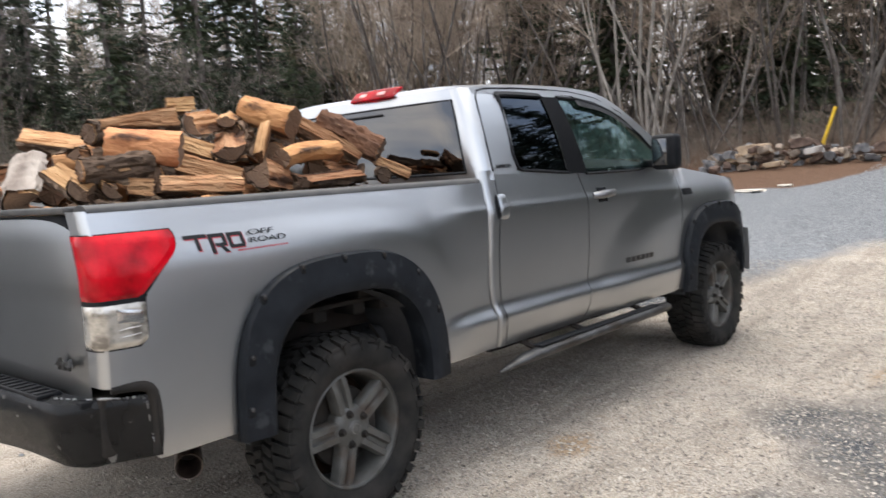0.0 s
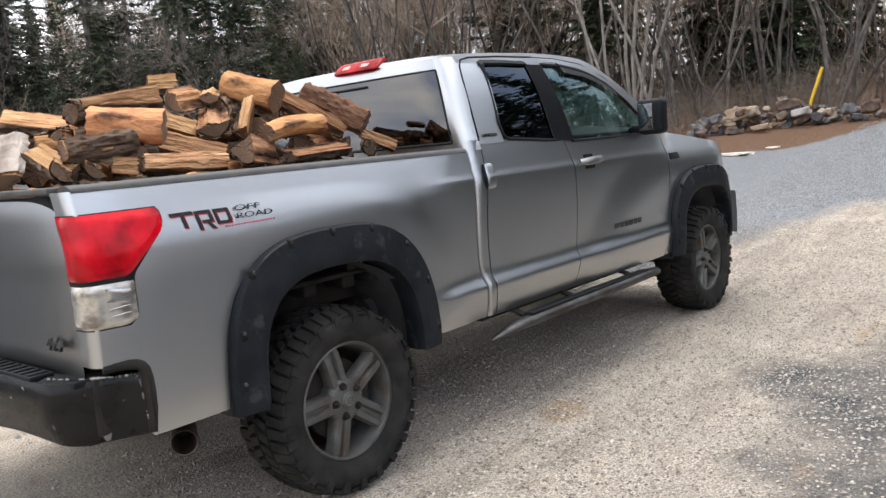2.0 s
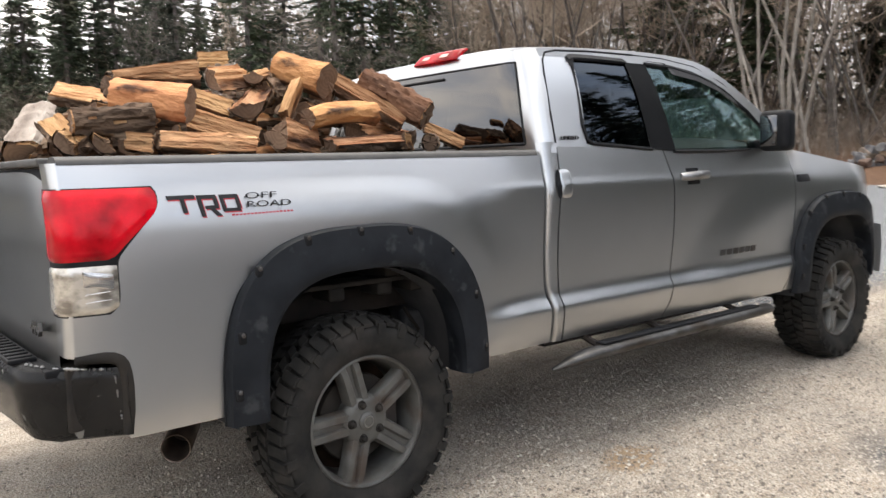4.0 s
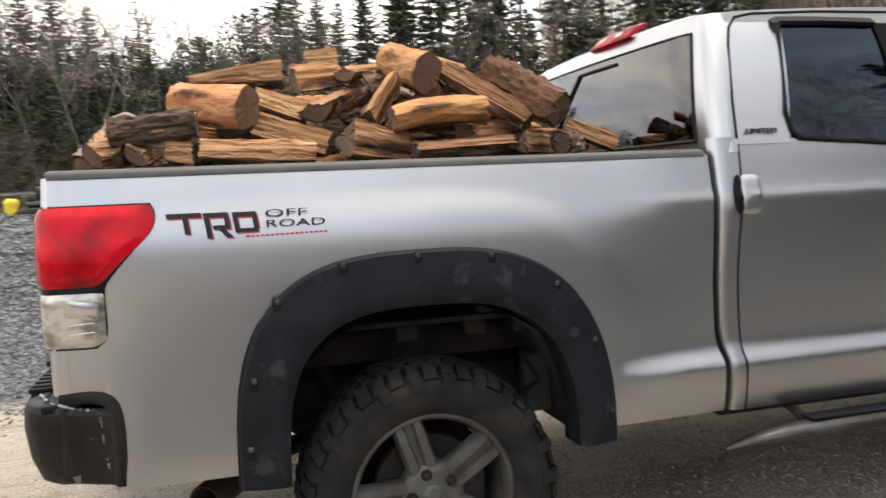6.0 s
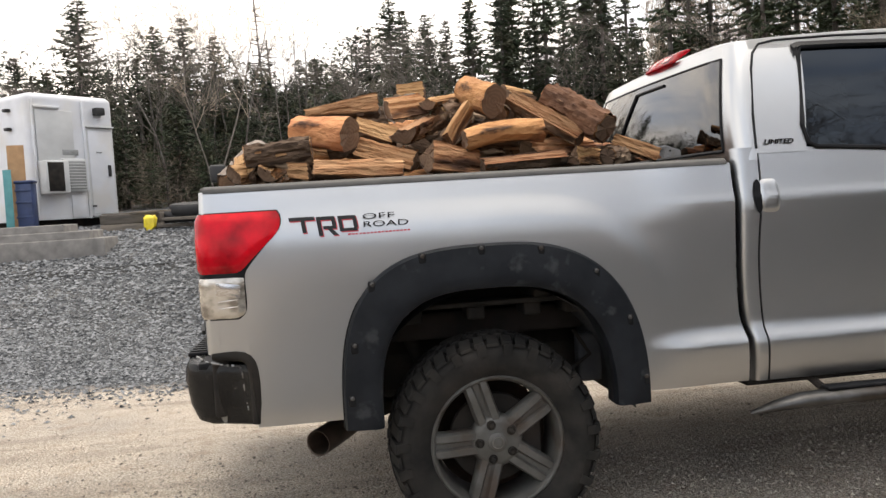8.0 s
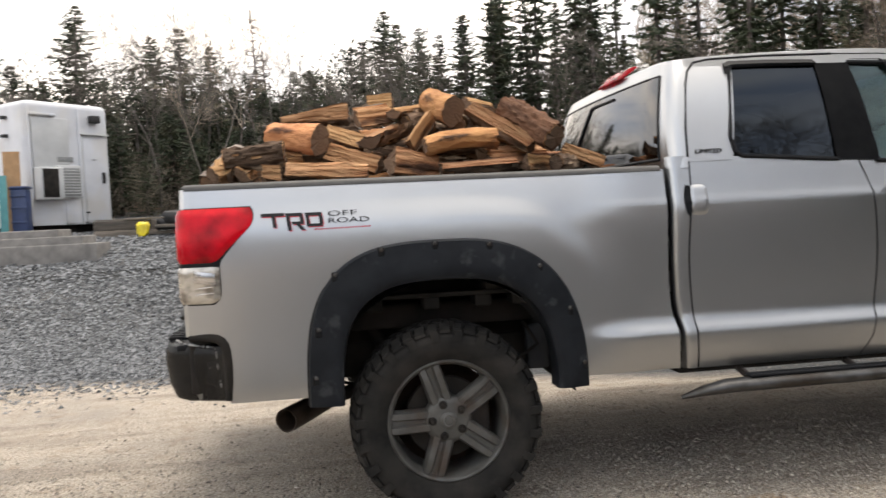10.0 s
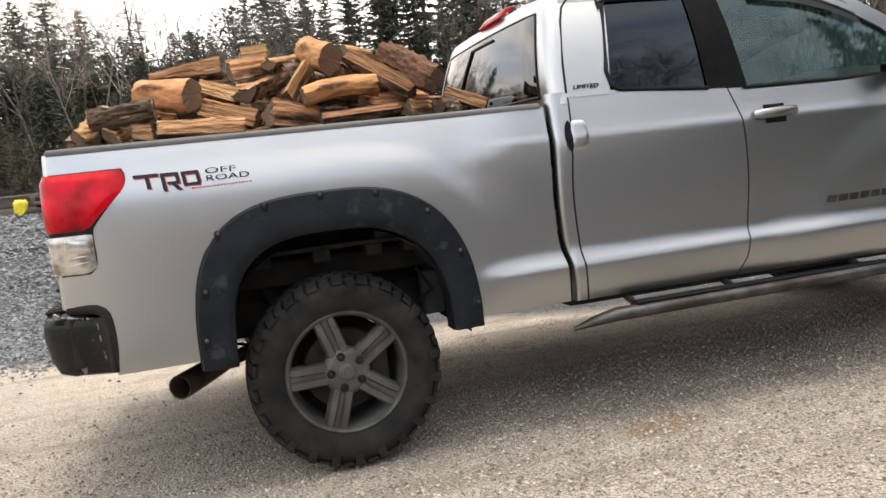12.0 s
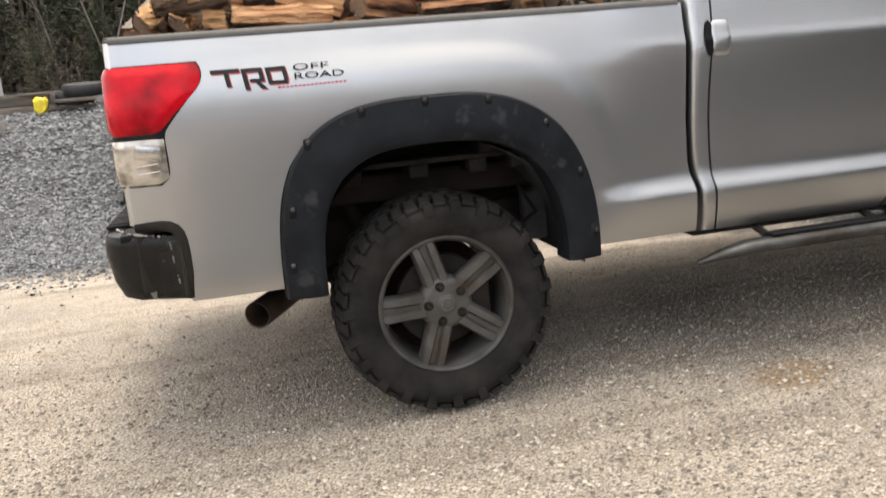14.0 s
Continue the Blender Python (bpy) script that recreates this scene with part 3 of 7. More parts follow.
for s in (-1, 1):
    bs = panel("bed_side", lambda z: -0.972 - 0.005 * (1.37 - z), gap_bed, lambda x: max(0.80 - 0.27 * smooth01(-0.862, -0.846, x), arch(x, 0.03, 0.47, 0.52, 0.5)), lambda x: ZR, TRUCK, s, 150, 90)
    part("cab_corner", sheet(lambda u, v: (lambda z: on_side(lerp(gap_cab(z), gap_d1(z) - 0.004, u), z, -0.035 * (1 - u) ** 7, s))(lerp(0.525, 1.425, v)), 24, 26, flip=(s > 0)), M_PAINT, TRUCK)
    d1 = panel("rear_door", lambda z: gap_d1(z) + 0.004, lambda z: gap_d2(z) - 0.0035, sill, belt, TRUCK, s, 24)
    d2 = panel("front_door", lambda z: gap_d2(z) + 0.0035, lambda z: gap_f(z) - 0.004, sill, belt, TRUCK, s, 30)
    panel("front_fender", lambda z: gap_f(z) + 0.004, lambda z: 4.30 - 0.35 * (1 - smooth01(0.5, 0.85, z)), lambda x: max(0.53, arch(x, 3.70, 0.50, 0.47, 0.5)), lambda x: 1.392 - 0.150 * smooth01(2.9, 4.4, x), TRUCK, s, 60)

    # black strips set in the panel gaps to give them their shade
    for gp, w_, z1 in ((gap_d1, 0.005, 1.42), (gap_d2, 0.0045, 1.385), (gap_f, 0.005, 1.36)):
        part("panel_gap_shade", sheet(lambda u, v: (lambda z: on_side(gp(z) + lerp(-w_, w_, u), z, -0.005, s))(lerp(0.527, z1, v)), 1, 30, flip=(s > 0)), M_TRIM, TRUCK)

    # rail cap along the bed
    def rail(u, v):
        x = lerp(-0.985, 0.957, u)
        w = half_width(x, ZR)
        a = math.pi * v
        return Vector((x, s * (w - 0.042 + 0.047 * math.cos(a)), ZR - 0.006 + 0.026 * math.sin(a) ** 0.7))
    bm = bmesh.new()
    ends = add_grid(bm, rail, 40, 8, flip=(s < 0))
    bm.faces.new(ends[0])
    bm.faces.new(ends[-1][::-1])
    part("bed_rail_cap", bm, M_RAIL, TRUCK, "grey-black plastic rail cap")
    # inner bed wall
    part("inner_bed_wall", box(-0.965, 0.95, s * 0.80 - 0.01, s * 0.80 + 0.01, 1.0, ZR, 0.004), M_TRIM, TRUCK)
    part("bed_top_flange", box(-0.965, 0.95, min(s * 0.80, s * 0.88), max(s * 0.80, s * 0.88), ZR - 0.03, ZR - 0.012, 0.003), M_TRIM, TRUCK)

    # fender flares with their bolts
    for cx, ao, bo, ai, bi in ((0.03, 0.57, 0.632, 0.430, 0.468), (3.70, 0.585, 0.60, 0.45, 0.44)):
        def flare(u, v):
            t = math.pi * lerp(0.0, 1.0, u)
            c, sn = math.cos(t), math.sin(t)
            e = 2 / (3.15 if c > 0 else 2.6)
            px = lambda a, b: (-a * math.copysign(abs(c) ** e, c), b * abs(sn) ** e)
            ox, oz = px(ao, bo)
            ix, iz = px(ai, bi)
            q = [(0, -0.010), (0.015, 0.024), (0.06, 0.041), (0.50, 0.056), (0.85, 0.060), (0.97, 0.050), (1.0, 0.025), (0.99, -0.06)]
            k = v * (len(q) - 1)
            i = min(int(k), len(q) - 2)
            f = lerp(q[i][0], q[i + 1][0], k - i)
            o = lerp(q[i][1], q[i + 1][1], k - i)
            x, z = cx + lerp(ox, ix, f), 0.50 + lerp(oz, iz, f)
            xs = min(max(x, -1.0), 4.25)
            kf = 0.35 if cx < 1 else 0.85
            return Vector((x, s * (half_width(xs, max(z, 0.5)) * kf + 0.985 * (1 - kf) + o), z))
        fl = part("fender_flare", sheet(flare, 120, 14, flip=(s > 0), thick=0.004), M_PLASTIC, TRUCK, "scuffed black plastic fender flare with exposed bolts")
        part("flare_lip", tube([flare(i / 90, 0.04) for i in range(91)], 0.005, 6), M_TRIM, fl, "black rubber edge strip")
        bolt_at = ((-0.488, 0.793), (-0.508, 0.607), (-0.414, 1.003), (-0.231, 1.091), (-0.018, 1.106), (0.200, 1.091), (0.402, 0.995), (0.520, 0.815), (0.575, 0.590))
        for bx, bz in bolt_at:
            if cx > 1 and bx > 0.45:
                continue
            if cx > 1:
                bx, bz = (bx - 0.03) * 1.03, 0.50 + (bz - 0.50) * 0.955
            else:
                bx -= 0.03
            near = min((flare(i / 90, j / 28) for i in range(91) for j in range(3, 17)), key=lambda p: (p.x - cx - bx) ** 2 + (p.z - bz) ** 2)
            y = near.y - s * 0.0075
            m = pose(cx + bx, y, bz)
            pk = bmesh.new()
            add_box(pk, -0.015, 0.015, -0.010, 0.010, -0.021, 0.021, 0.007, m)
            pocket = part("bolt_pocket", pk, M_TRIM, fl)
            bb = bmesh.new()
            add_lathe(bb, [(0.0, s * 0.0145), (0.005, s * 0.0145), (0.008, s * 0.0125), (0.008, 0.0)], 8, centre=(cx + bx, y, bz + 0.010))
            part("bolt", bb, M_STEP, fl)

    # wheel wells
    for cx in (0.03, 3.70):
        part("wheel_well", sheet(lambda u, v: Vector((cx - 0.52 * math.cos(math.pi * u), s * lerp(0.97, 0.45, v), 0.47 + 0.50 * math.sin(math.pi * u))), 24, 3, flip=(s < 0)), M_WELL, TRUCK, "dusty dark wheel well liner")
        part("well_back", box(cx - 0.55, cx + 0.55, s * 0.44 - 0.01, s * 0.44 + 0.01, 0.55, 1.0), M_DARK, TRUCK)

for s in (-1, 1):
    y0, y1 = min(s * 0.72, s * 0.86), max(s * 0.72, s * 0.86)
    part("bed_lip", box(-0.40, 0.46, y0, y1, 0.885, 0.903, 0.004), M_DARK, TRUCK, "dirty folded lip under the bed")
    for xx in (-0.26, -0.02, 0.20, 0.36):
        part("lip_bracket", box(xx - 0.035, xx + 0.035, y0, y1, 0.835, 0.888, 0.010), M_DARK, TRUCK)
    part("inner_rail", box(-0.55, 0.60, s * 0.60 - 0.03, s * 0.60 + 0.03, 0.735, 0.842, 0.012), M_RUST, TRUCK, "dirty dark inner rail above the axle")
    part("spring_hanger", box(0.42, 0.52, s * 0.66 - 0.035, s * 0.66 + 0.035, 0.52, 0.72, 0.015), M_WELL, TRUCK)
    part("brake_line", tube([(0.40, s * 0.70, 0.74), (0.46, s * 0.72, 0.64), (0.38, s * 0.70, 0.58), (0.16, s * 0.66, 0.50)], 0.009, 6), M_DARK, TRUCK)
    part("bump_stop", tube([(0.02, s * 0.62, 0.735), (0.02, s * 0.62, 0.66)], [0.035, 0.026], 10), M_DARK, TRUCK)

# bed floor, front wall, tailgate
part("bed_floor", box(-0.965, 0.95, -0.8, 0.8, 0.990, 1.005, 0.004), M_TRIM, TRUCK)
part("bed_front_wall", box(0.93, 0.955, -0.88, 0.88, 0.55, ZR, 0.006), M_PAINT, TRUCK)


def gate_fn(u, v):
    z = lerp(0.735, 1.365, v)
    hw = half_width(-0.98, z) - 0.106
    y = lerp(-hw, hw, u)
    bulge = 0.012 * math.sin(math.pi * v) + 0.010 * smooth01(0.55, 0.62, v) - 0.02 * smooth01(0.9, 1.0, v)
    return Vector((-1.000 - bulge - 0.02 * (1 - v) + 0.020 * abs(2 * u - 1) ** 8, y, z))


TG = part("tailgate", sheet(gate_fn, 30, 20, flip=True, thick=0.03), M_PAINT, TRUCK, "closed silver tailgate")
part("tailgate_cap", box(-1.012, -0.950, -0.800, 0.800, 1.366, 1.390, 0.006), M_RAIL, TG)
part("tailgate_handle", box(-1.050, -1.015, -0.13, 0.13, 1.12, 1.20, 0.015), M_TRIM, TG)
part("gate_backing", box(-0.995, -0.965, -0.80, 0.80, 0.72, 1.36), M_TRIM, TG)


def letters(body, size, m, material, parent, name="lettering", depth=0.0015, shear=0.0, wide=1.0, bold=0.0, fill=0.0):
    cu = bpy.data.curves.new(name, 'FONT')
    cu.body, cu.size, cu.extrude, cu.shear, cu.align_x, cu.offset = body, size, depth, shear, 'LEFT', bold
    tmp = bpy.data.objects.new(name, cu)
    me = bpy.data.meshes.new_from_object(tmp)
    bpy.data.objects.remove(tmp)
    if fill:
        wide = fill / max(v.co.x for v in me.vertices)
    me.transform(m @ Matrix.Diagonal((wide, 1, 1, 1)))
    me.materials.clear()
    me.materials.append(material)
    ob = new(name, me)
    ob.parent = parent
    return ob


letters("4x4", 0.060, Matrix(((0, 0, -1, -1.036), (-1, 0, 0, -0.690), (0, 1, 0, 0.850), (0, 0, 0, 1))), M_STEP, TG, "four_wheel_badge", 0.006, 0.2, 1.2)

# rear corner pillars behind the tail lamps and the lamps themselves
for s in (-1, 1):
    def corner(u, v):
        z = lerp(0.80, ZR, v)
        if u < 0.2:
            return on_side(lerp(-0.955, -0.980, u / 0.2), z, 0.0012, s)
        a = radians(min(90, lerp(0, 90, (u - 0.2) / 0.5)))
        w = half_width(-0.980, z) + 0.0012
        return Vector((-0.980 - 0.026 * math.sin(a), s * (w - 0.050 * (1 - math.cos(a)) - 0.052 * max(0, u - 0.7) / 0.3), z))
    part("bed_corner", sheet(corner, 20, 14, flip=(s < 0)), M_PAINT, TRUCK)

    def lamp_fn(x_of, z0, z1, out):
        """A lens that wraps from the side round the rear corner; x_of(z) is its front edge."""
        def fn(u, v):
            z = lerp(z0(u), z1(u), v)
            xf = x_of(v)
            side_len, round_len = xf + 0.972, 0.070
            p = u * (side_len + round_len + 0.046)
            dome = out * min(1, 7 * min(u, 1 - u) + 0.25) * min(1, 7 * min(v, 1 - v) + 0.25)
            if p <= side_len:
                x = xf - p
                return on_side(x, z, dome, s)
            a = min(1, (p - side_len) / round_len) * math.pi / 2
            run = max(0, p - side_len - round_len)
            w = half_width(-0.972, z)
            return Vector((-0.972 - (0.038 + dome) * math.sin(a), s * (w - 0.056 * (1 - math.cos(a)) - run + dome * math.cos(a)), z))
        return fn
    lamp = part("tail_lamp_housing", sheet(lamp_fn(lambda v: lerp(-0.851, -0.717, curve_at([(0, -0.22), (0.05, -0.06), (0.12, 0.0), (0.40, 0.0), (0.46, 0.06), (0.68, 0.60), (0.78, 0.88), (0.86, 1.0), (0.95, 1.0), (1, 0.92)], v)), lambda u: 0.921, lambda u: 1.297, 0.006), 28, 22, flip=(s < 0)), M_TRIM, TRUCK, "dark tail lamp surround")
    def red_front(v):
        return lerp(-0.856, -0.721, curve_at([(0, 0), (0.10, 0.04), (0.45, 0.60), (0.62, 0.88), (0.76, 1.0), (0.92, 1.0), (1, 0.92)], v))
    part("red_lens", sheet(lamp_fn(red_front, lambda u: 1.079, lambda u: 1.293, 0.014), 30, 18, flip=(s < 0)), M_RED, lamp, "glossy red tail lamp lens")
    part("clear_lens", sheet(lamp_fn(lambda v: -0.855 - 0.030 * (1 - smooth01(0, 0.16, v)) ** 2, lambda u: 0.926, lambda u: 1.074, 0.012), 28, 14, flip=(s < 0)), M_CLEAR, lamp, "clear reversing lamp lens")
    part("lamp_reflector", sheet(lambda u, v: on_side(lerp(-0.955, -0.872, u) + 0.012 * v * (1 - v), lerp(1.010, 1.055, v) - 0.012 * u, 0.0122 + 0.0030 * math.sin(math.pi * u) ** 0.5 * math.sin(math.pi * v) ** 0.5, s), 10, 8, flip=(s > 0)), M_CHROME, lamp, "bright curved reflector in the reversing lamp")
    for zz in (0.962, 0.986):
        part("lens_rib", tube([on_side(lerp(-0.950, -0.880, t), zz + 0.006 * t, 0.0125, s) for t in (0, 0.5, 1)], [0.001, 0.0022, 0.001], 6), M_CHROME, lamp)

# bumper
def bumper_fn(u, v):
    y = lerp(-0.995, 0.995, u)
    a = abs(y)
    c = smooth01(0.74, 0.995, a)
    x = -1.145 + 0.03 * (a / 0.75) ** 2 + 0.0 + 0.245 * c ** 2.0
    q = [(0.06, 0.765), (0.012, 0.758), (0.0, 0.735), (-0.004, 0.69), (0.010, 0.60), (0.035, 0.545), (0.07, 0.535)]
    k = v * (len(q) - 1)
    i = min(int(k), len(q) - 2)
    dx, z = lerp(q[i][0], q[i + 1][0], k - i), lerp(q[i][1], q[i + 1][1], k - i)
    return Vector((x + dx * (1 - 0.7 * c), y + (0.0 if c < 0.5 else -math.copysign(abs(dx) * 0.5 * c, y)), z + 0.006 * math.sin(9 * y)))


BUMP = part("rear_bumper", sheet(bumper_fn, 70, 12, flip=False, thick=0.004), M_BUMPER, TRUCK, "scuffed black rear step bumper with bare chrome edges")
part("step_pad", box(-1.115, -1.03, -0.70, 0.70, 0.757, 0.772, 0.004), M_TRIM, BUMP, "ribbed black step pad")
for k in range(26):
    part("pad_rib", box(-1.108, -1.04, -0.68 + k * 0.054, -0.655 + k * 0.054, 0.771, 0.777, 0.002), M_TRIM, BUMP)
for s in (-1, 1):
    wr = random.Random(31)
    bm = bmesh.new()
    edge = [Vector(p) for p in ((-1.075, s * 0.74, 0.762), (-1.03, s * 0.86, 0.762), (-0.95, s * 0.955, 0.761), (-0.893, s * 0.985, 0.757), (-0.884, s * 0.991, 0.735), (-0.880, s * 0.993, 0.66), (-0.872, s * 0.990, 0.60))]
    for i in range(34):
        t = (i + wr.random()) / 34 * 6
        if wr.random() < (0.06 if t < 3.4 else 0.30):
            continue
        a = edge[int(t)].lerp(edge[min(6, int(t) + 1)], t % 1)
        t2 = min(5.99, t + wr.uniform(0.05, 0.22))
        b = edge[int(t2)].lerp(edge[int(t2) + 1], t2 % 1)
        if (b - a).length > 0.003:
            add_tube(bm, [a, a.lerp(b, 0.5), b], [0.0015, wr.uniform(0.003, 0.0070) * (1 if t < 4 else 0.6), 0.0015], 6)
    part("chrome_edge", bm, M_HANDLE, BUMP, "bare chrome worn along the edge", kind="stuff")
    # a dark tube and box stand in for the shade round the bumper's end
    part("bumper_gap_shade", tube([on_side(x, z, -0.006, s) for x, z in ((-0.985, 0.794), (-0.94, 0.794), (-0.905, 0.793), (-0.880, 0.788), (-0.862, 0.778), (-0.852, 0.762), (-0.846, 0.735), (-0.843, 0.69), (-0.843, 0.62), (-0.848, 0.545))], [0.014, 0.016, 0.018, 0.019, 0.019, 0.019, 0.019, 0.019, 0.018, 0.015], 10), M_DARK, TRUCK)
    part("bumper_recess_shade", box(-1.0, -0.86, min(s * 0.70, s * 0.90), max(s * 0.70, s * 0.90), 0.56, 0.76, 0.01), M_DARK, TRUCK)
part("bumper_top", box(-1.05, -0.90, -0.88, 0.88, 0.735, 0.758, 0.004), M_TRIM, BUMP)
part("number_plate", box(-1.152, -1.140, -0.16, 0.16, 0.57, 0.72, 0.003), mat("plate_white", (0.6, 0.62, 0.58), (0.5, 0.55, 0.5), rough=0.5), BUMP, "pale number plate with dark bars")
part("plate_bars", box(-1.155, -1.151, -0.12, 0.12, 0.62, 0.67), M_DECAL, BUMP)

# exhaust
ex_dir = Vector((-0.50, -0.85, -0.05)).normalized()
ex_end = Vector((-0.647, -0.80, 0.404))
bm = tube([ex_end - ex_dir * 0.34, ex_end - ex_dir * 0.15, ex_end - ex_dir * 0.004, ex_end], [0.046, 0.050, 0.051, 0.050], 24, cap=False)
add_tube(bm, [ex_end - ex_dir * 0.20, ex_end - ex_dir * 0.003, ex_end], [0.044, 0.0455, 0.0495], 24, cap=False)
EXH = part("exhaust_tip", bm, mat("scorched_steel", (0.105, 0.078, 0.060), (0.045, 0.034, 0.027), scale=9, rough=0.5, metal=0.5, bump=0.0006), TRUCK, "scorched brown steel exhaust pipe end")
part("exhaust_bore", tube([ex_end - ex_dir * 0.19, ex_end - ex_dir * 0.185], 0.0435, 22), M_DARK, EXH)
part("exhaust_pipe", tube([tuple(ex_end - ex_dir * 0.33), (-0.2, -0.42, 0.47), (0.4, -0.42, 0.55), (1.6, -0.40, 0.5)], 0.032, 10), M_DARK, TRUCK)

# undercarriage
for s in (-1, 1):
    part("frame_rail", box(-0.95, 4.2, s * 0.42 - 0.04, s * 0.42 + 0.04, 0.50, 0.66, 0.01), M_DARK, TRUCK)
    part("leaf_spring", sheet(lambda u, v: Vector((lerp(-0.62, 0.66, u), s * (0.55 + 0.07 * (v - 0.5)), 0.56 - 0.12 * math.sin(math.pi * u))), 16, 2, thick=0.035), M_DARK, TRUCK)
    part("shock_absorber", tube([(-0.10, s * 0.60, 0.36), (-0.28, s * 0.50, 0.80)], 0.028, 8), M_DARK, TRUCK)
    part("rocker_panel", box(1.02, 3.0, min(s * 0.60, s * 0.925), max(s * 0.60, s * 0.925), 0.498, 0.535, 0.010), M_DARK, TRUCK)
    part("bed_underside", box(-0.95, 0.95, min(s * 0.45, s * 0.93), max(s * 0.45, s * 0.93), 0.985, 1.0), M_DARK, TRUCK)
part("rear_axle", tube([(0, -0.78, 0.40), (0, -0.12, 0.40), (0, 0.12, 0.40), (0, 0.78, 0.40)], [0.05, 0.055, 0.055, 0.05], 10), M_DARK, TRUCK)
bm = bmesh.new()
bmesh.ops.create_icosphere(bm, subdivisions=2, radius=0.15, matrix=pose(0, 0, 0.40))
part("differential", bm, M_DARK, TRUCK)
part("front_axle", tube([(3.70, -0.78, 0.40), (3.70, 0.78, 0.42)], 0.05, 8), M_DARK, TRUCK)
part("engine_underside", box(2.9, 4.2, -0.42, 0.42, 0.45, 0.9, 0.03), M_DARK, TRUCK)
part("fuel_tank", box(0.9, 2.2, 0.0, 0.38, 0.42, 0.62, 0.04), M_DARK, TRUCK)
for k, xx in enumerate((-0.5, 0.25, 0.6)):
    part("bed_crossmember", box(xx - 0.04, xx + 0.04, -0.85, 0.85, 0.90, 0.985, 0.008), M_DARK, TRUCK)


# wheels
def wheel(cx, s):
    """Chunky all-terrain tyre on a five-spoke rim, on the side s; built round the hub."""
    c = Vector((cx + 0.010, s * 0.885, 0.396))
    R, hw = 0.392, 0.142
    w = part("wheel", tube([(cx, s * 0.80, 0.396), (cx, s * 0.90, 0.396)], 0.07, 16), M_DARK, TRUCK, "dirty five-spoke alloy wheel in a chunky tyre")
    prof = [(0.240, 0.105), (0.250, 0.122), (0.285, 0.140), (0.325, 0.145), (0.350, 0.140), (0.366, 0.124), (0.371, 0.08), (0.373, 0), (0.371, -0.08), (0.366, -0.124), (0.350, -0.14), (0.325, -0.145), (0.285, -0.14), (0.240, -0.105)]
    bm = bmesh.new()
    add_lathe(bm, prof, 72, centre=c)
    tyre = part("tyre", bm, M_RUBBER, w, "black all-terrain tyre with dusty sidewall")
    rnd = random.Random(5)
    bm = bmesh.new()
    N = 46
    for k in range(N):
        a0 = 2 * math.pi * k / N
        for row, (y0, y1, off, ln, r0, r1, skew) in enumerate(((0.062, 0.140, 0.0, 0.80, 0.362, 0.393, 0.22), (-0.140, -0.062, 0.5, 0.80, 0.362, 0.393, -0.22), (0.006, 0.056, 0.3, 0.70, 0.372, 0.397, 0.35), (-0.056, -0.006, 0.8, 0.70, 0.372, 0.397, -0.35))):
            da = 2 * math.pi / N
            ld = ln * (0.92 if (k + row) % 2 else 1.05)
            vs = []
            for r in (r0, r1):
                for (yy, e) in ((y0, 0), (y1, 0), (y1, 1), (y0, 1)):
                    sk = skew * (yy - (y0 + y1) / 2) / (y1 - y0)
                    a = a0 + da * (off + ld * (e - 0.5) * (0.92 if r == r1 else 1) + sk)
                    yv = yy
                    rr = r
                    if abs(yy) > 0.13 and r == r1:
                        rr = r1 - 0.012 - (0.008 if k % 2 else 0)
                    vs.append(bm.verts.new(c + Vector((rr * math.cos(a), yv, rr * math.sin(a)))))
            for f in ((0, 1, 2, 3), (4, 7, 6, 5), (0, 4, 5, 1), (1, 5, 6, 2), (2, 6, 7, 3), (3, 7, 4, 0)):
                bm.faces.new([vs[i] for i in f])
    for k in range(N // 2):
        for sd in (-1, 1):
            a = 2 * math.pi * (k + 0.25) / (N // 2)
            add_box(bm, 0.330, 0.372, sd * 0.132, sd * 0.149, -0.016, 0.016, 0, Matrix.Translation(c) @ Matrix.Rotation(-a, 4, 'Y'))
    bmesh.ops.recalc_face_normals(bm, faces=bm.faces[:])
    part("tread_block", bm, M_RUBBER, tyre, smooth=False, kind="stuff")
    o = s
    rimp = [(0.243, o * 0.118), (0.250, o * 0.112), (0.236, o * 0.108), (0.226, o * 0.085), (0.222, o * 0.03), (0.218, -o * 0.10)]
    bm = bmesh.new()
    add_lathe(bm, rimp, 64, centre=c)
    rim = part("rim", bm, M_ALLOY, w, "brake-dusted grey alloy rim")
    bm = bmesh.new()
    add_lathe(bm, [(0.0, o * 0.098), (0.070, o * 0.098), (0.090, o * 0.090), (0.100, o * 0.07), (0.096, o * 0.02)], 40, centre=c)
    part("hub_face", bm, M_ALLOY, rim)
    bm = bmesh.new()
    add_lathe(bm, [(0.0, o * 0.108), (0.027, o * 0.108), (0.036, o * 0.102), (0.037, o * 0.09)], 28, centre=c)
    part("centre_cap", bm, M_ALLOY, rim, "round centre cap with a raised emblem")
    bm = bmesh.new()
    add_lathe(bm, [(0.018, o * 0.1085), (0.019, o * 0.111), (0.022, o * 0.111), (0.023, o * 0.1085)], 24, centre=c)
    part("cap_emblem", bm, M_HANDLE, rim)
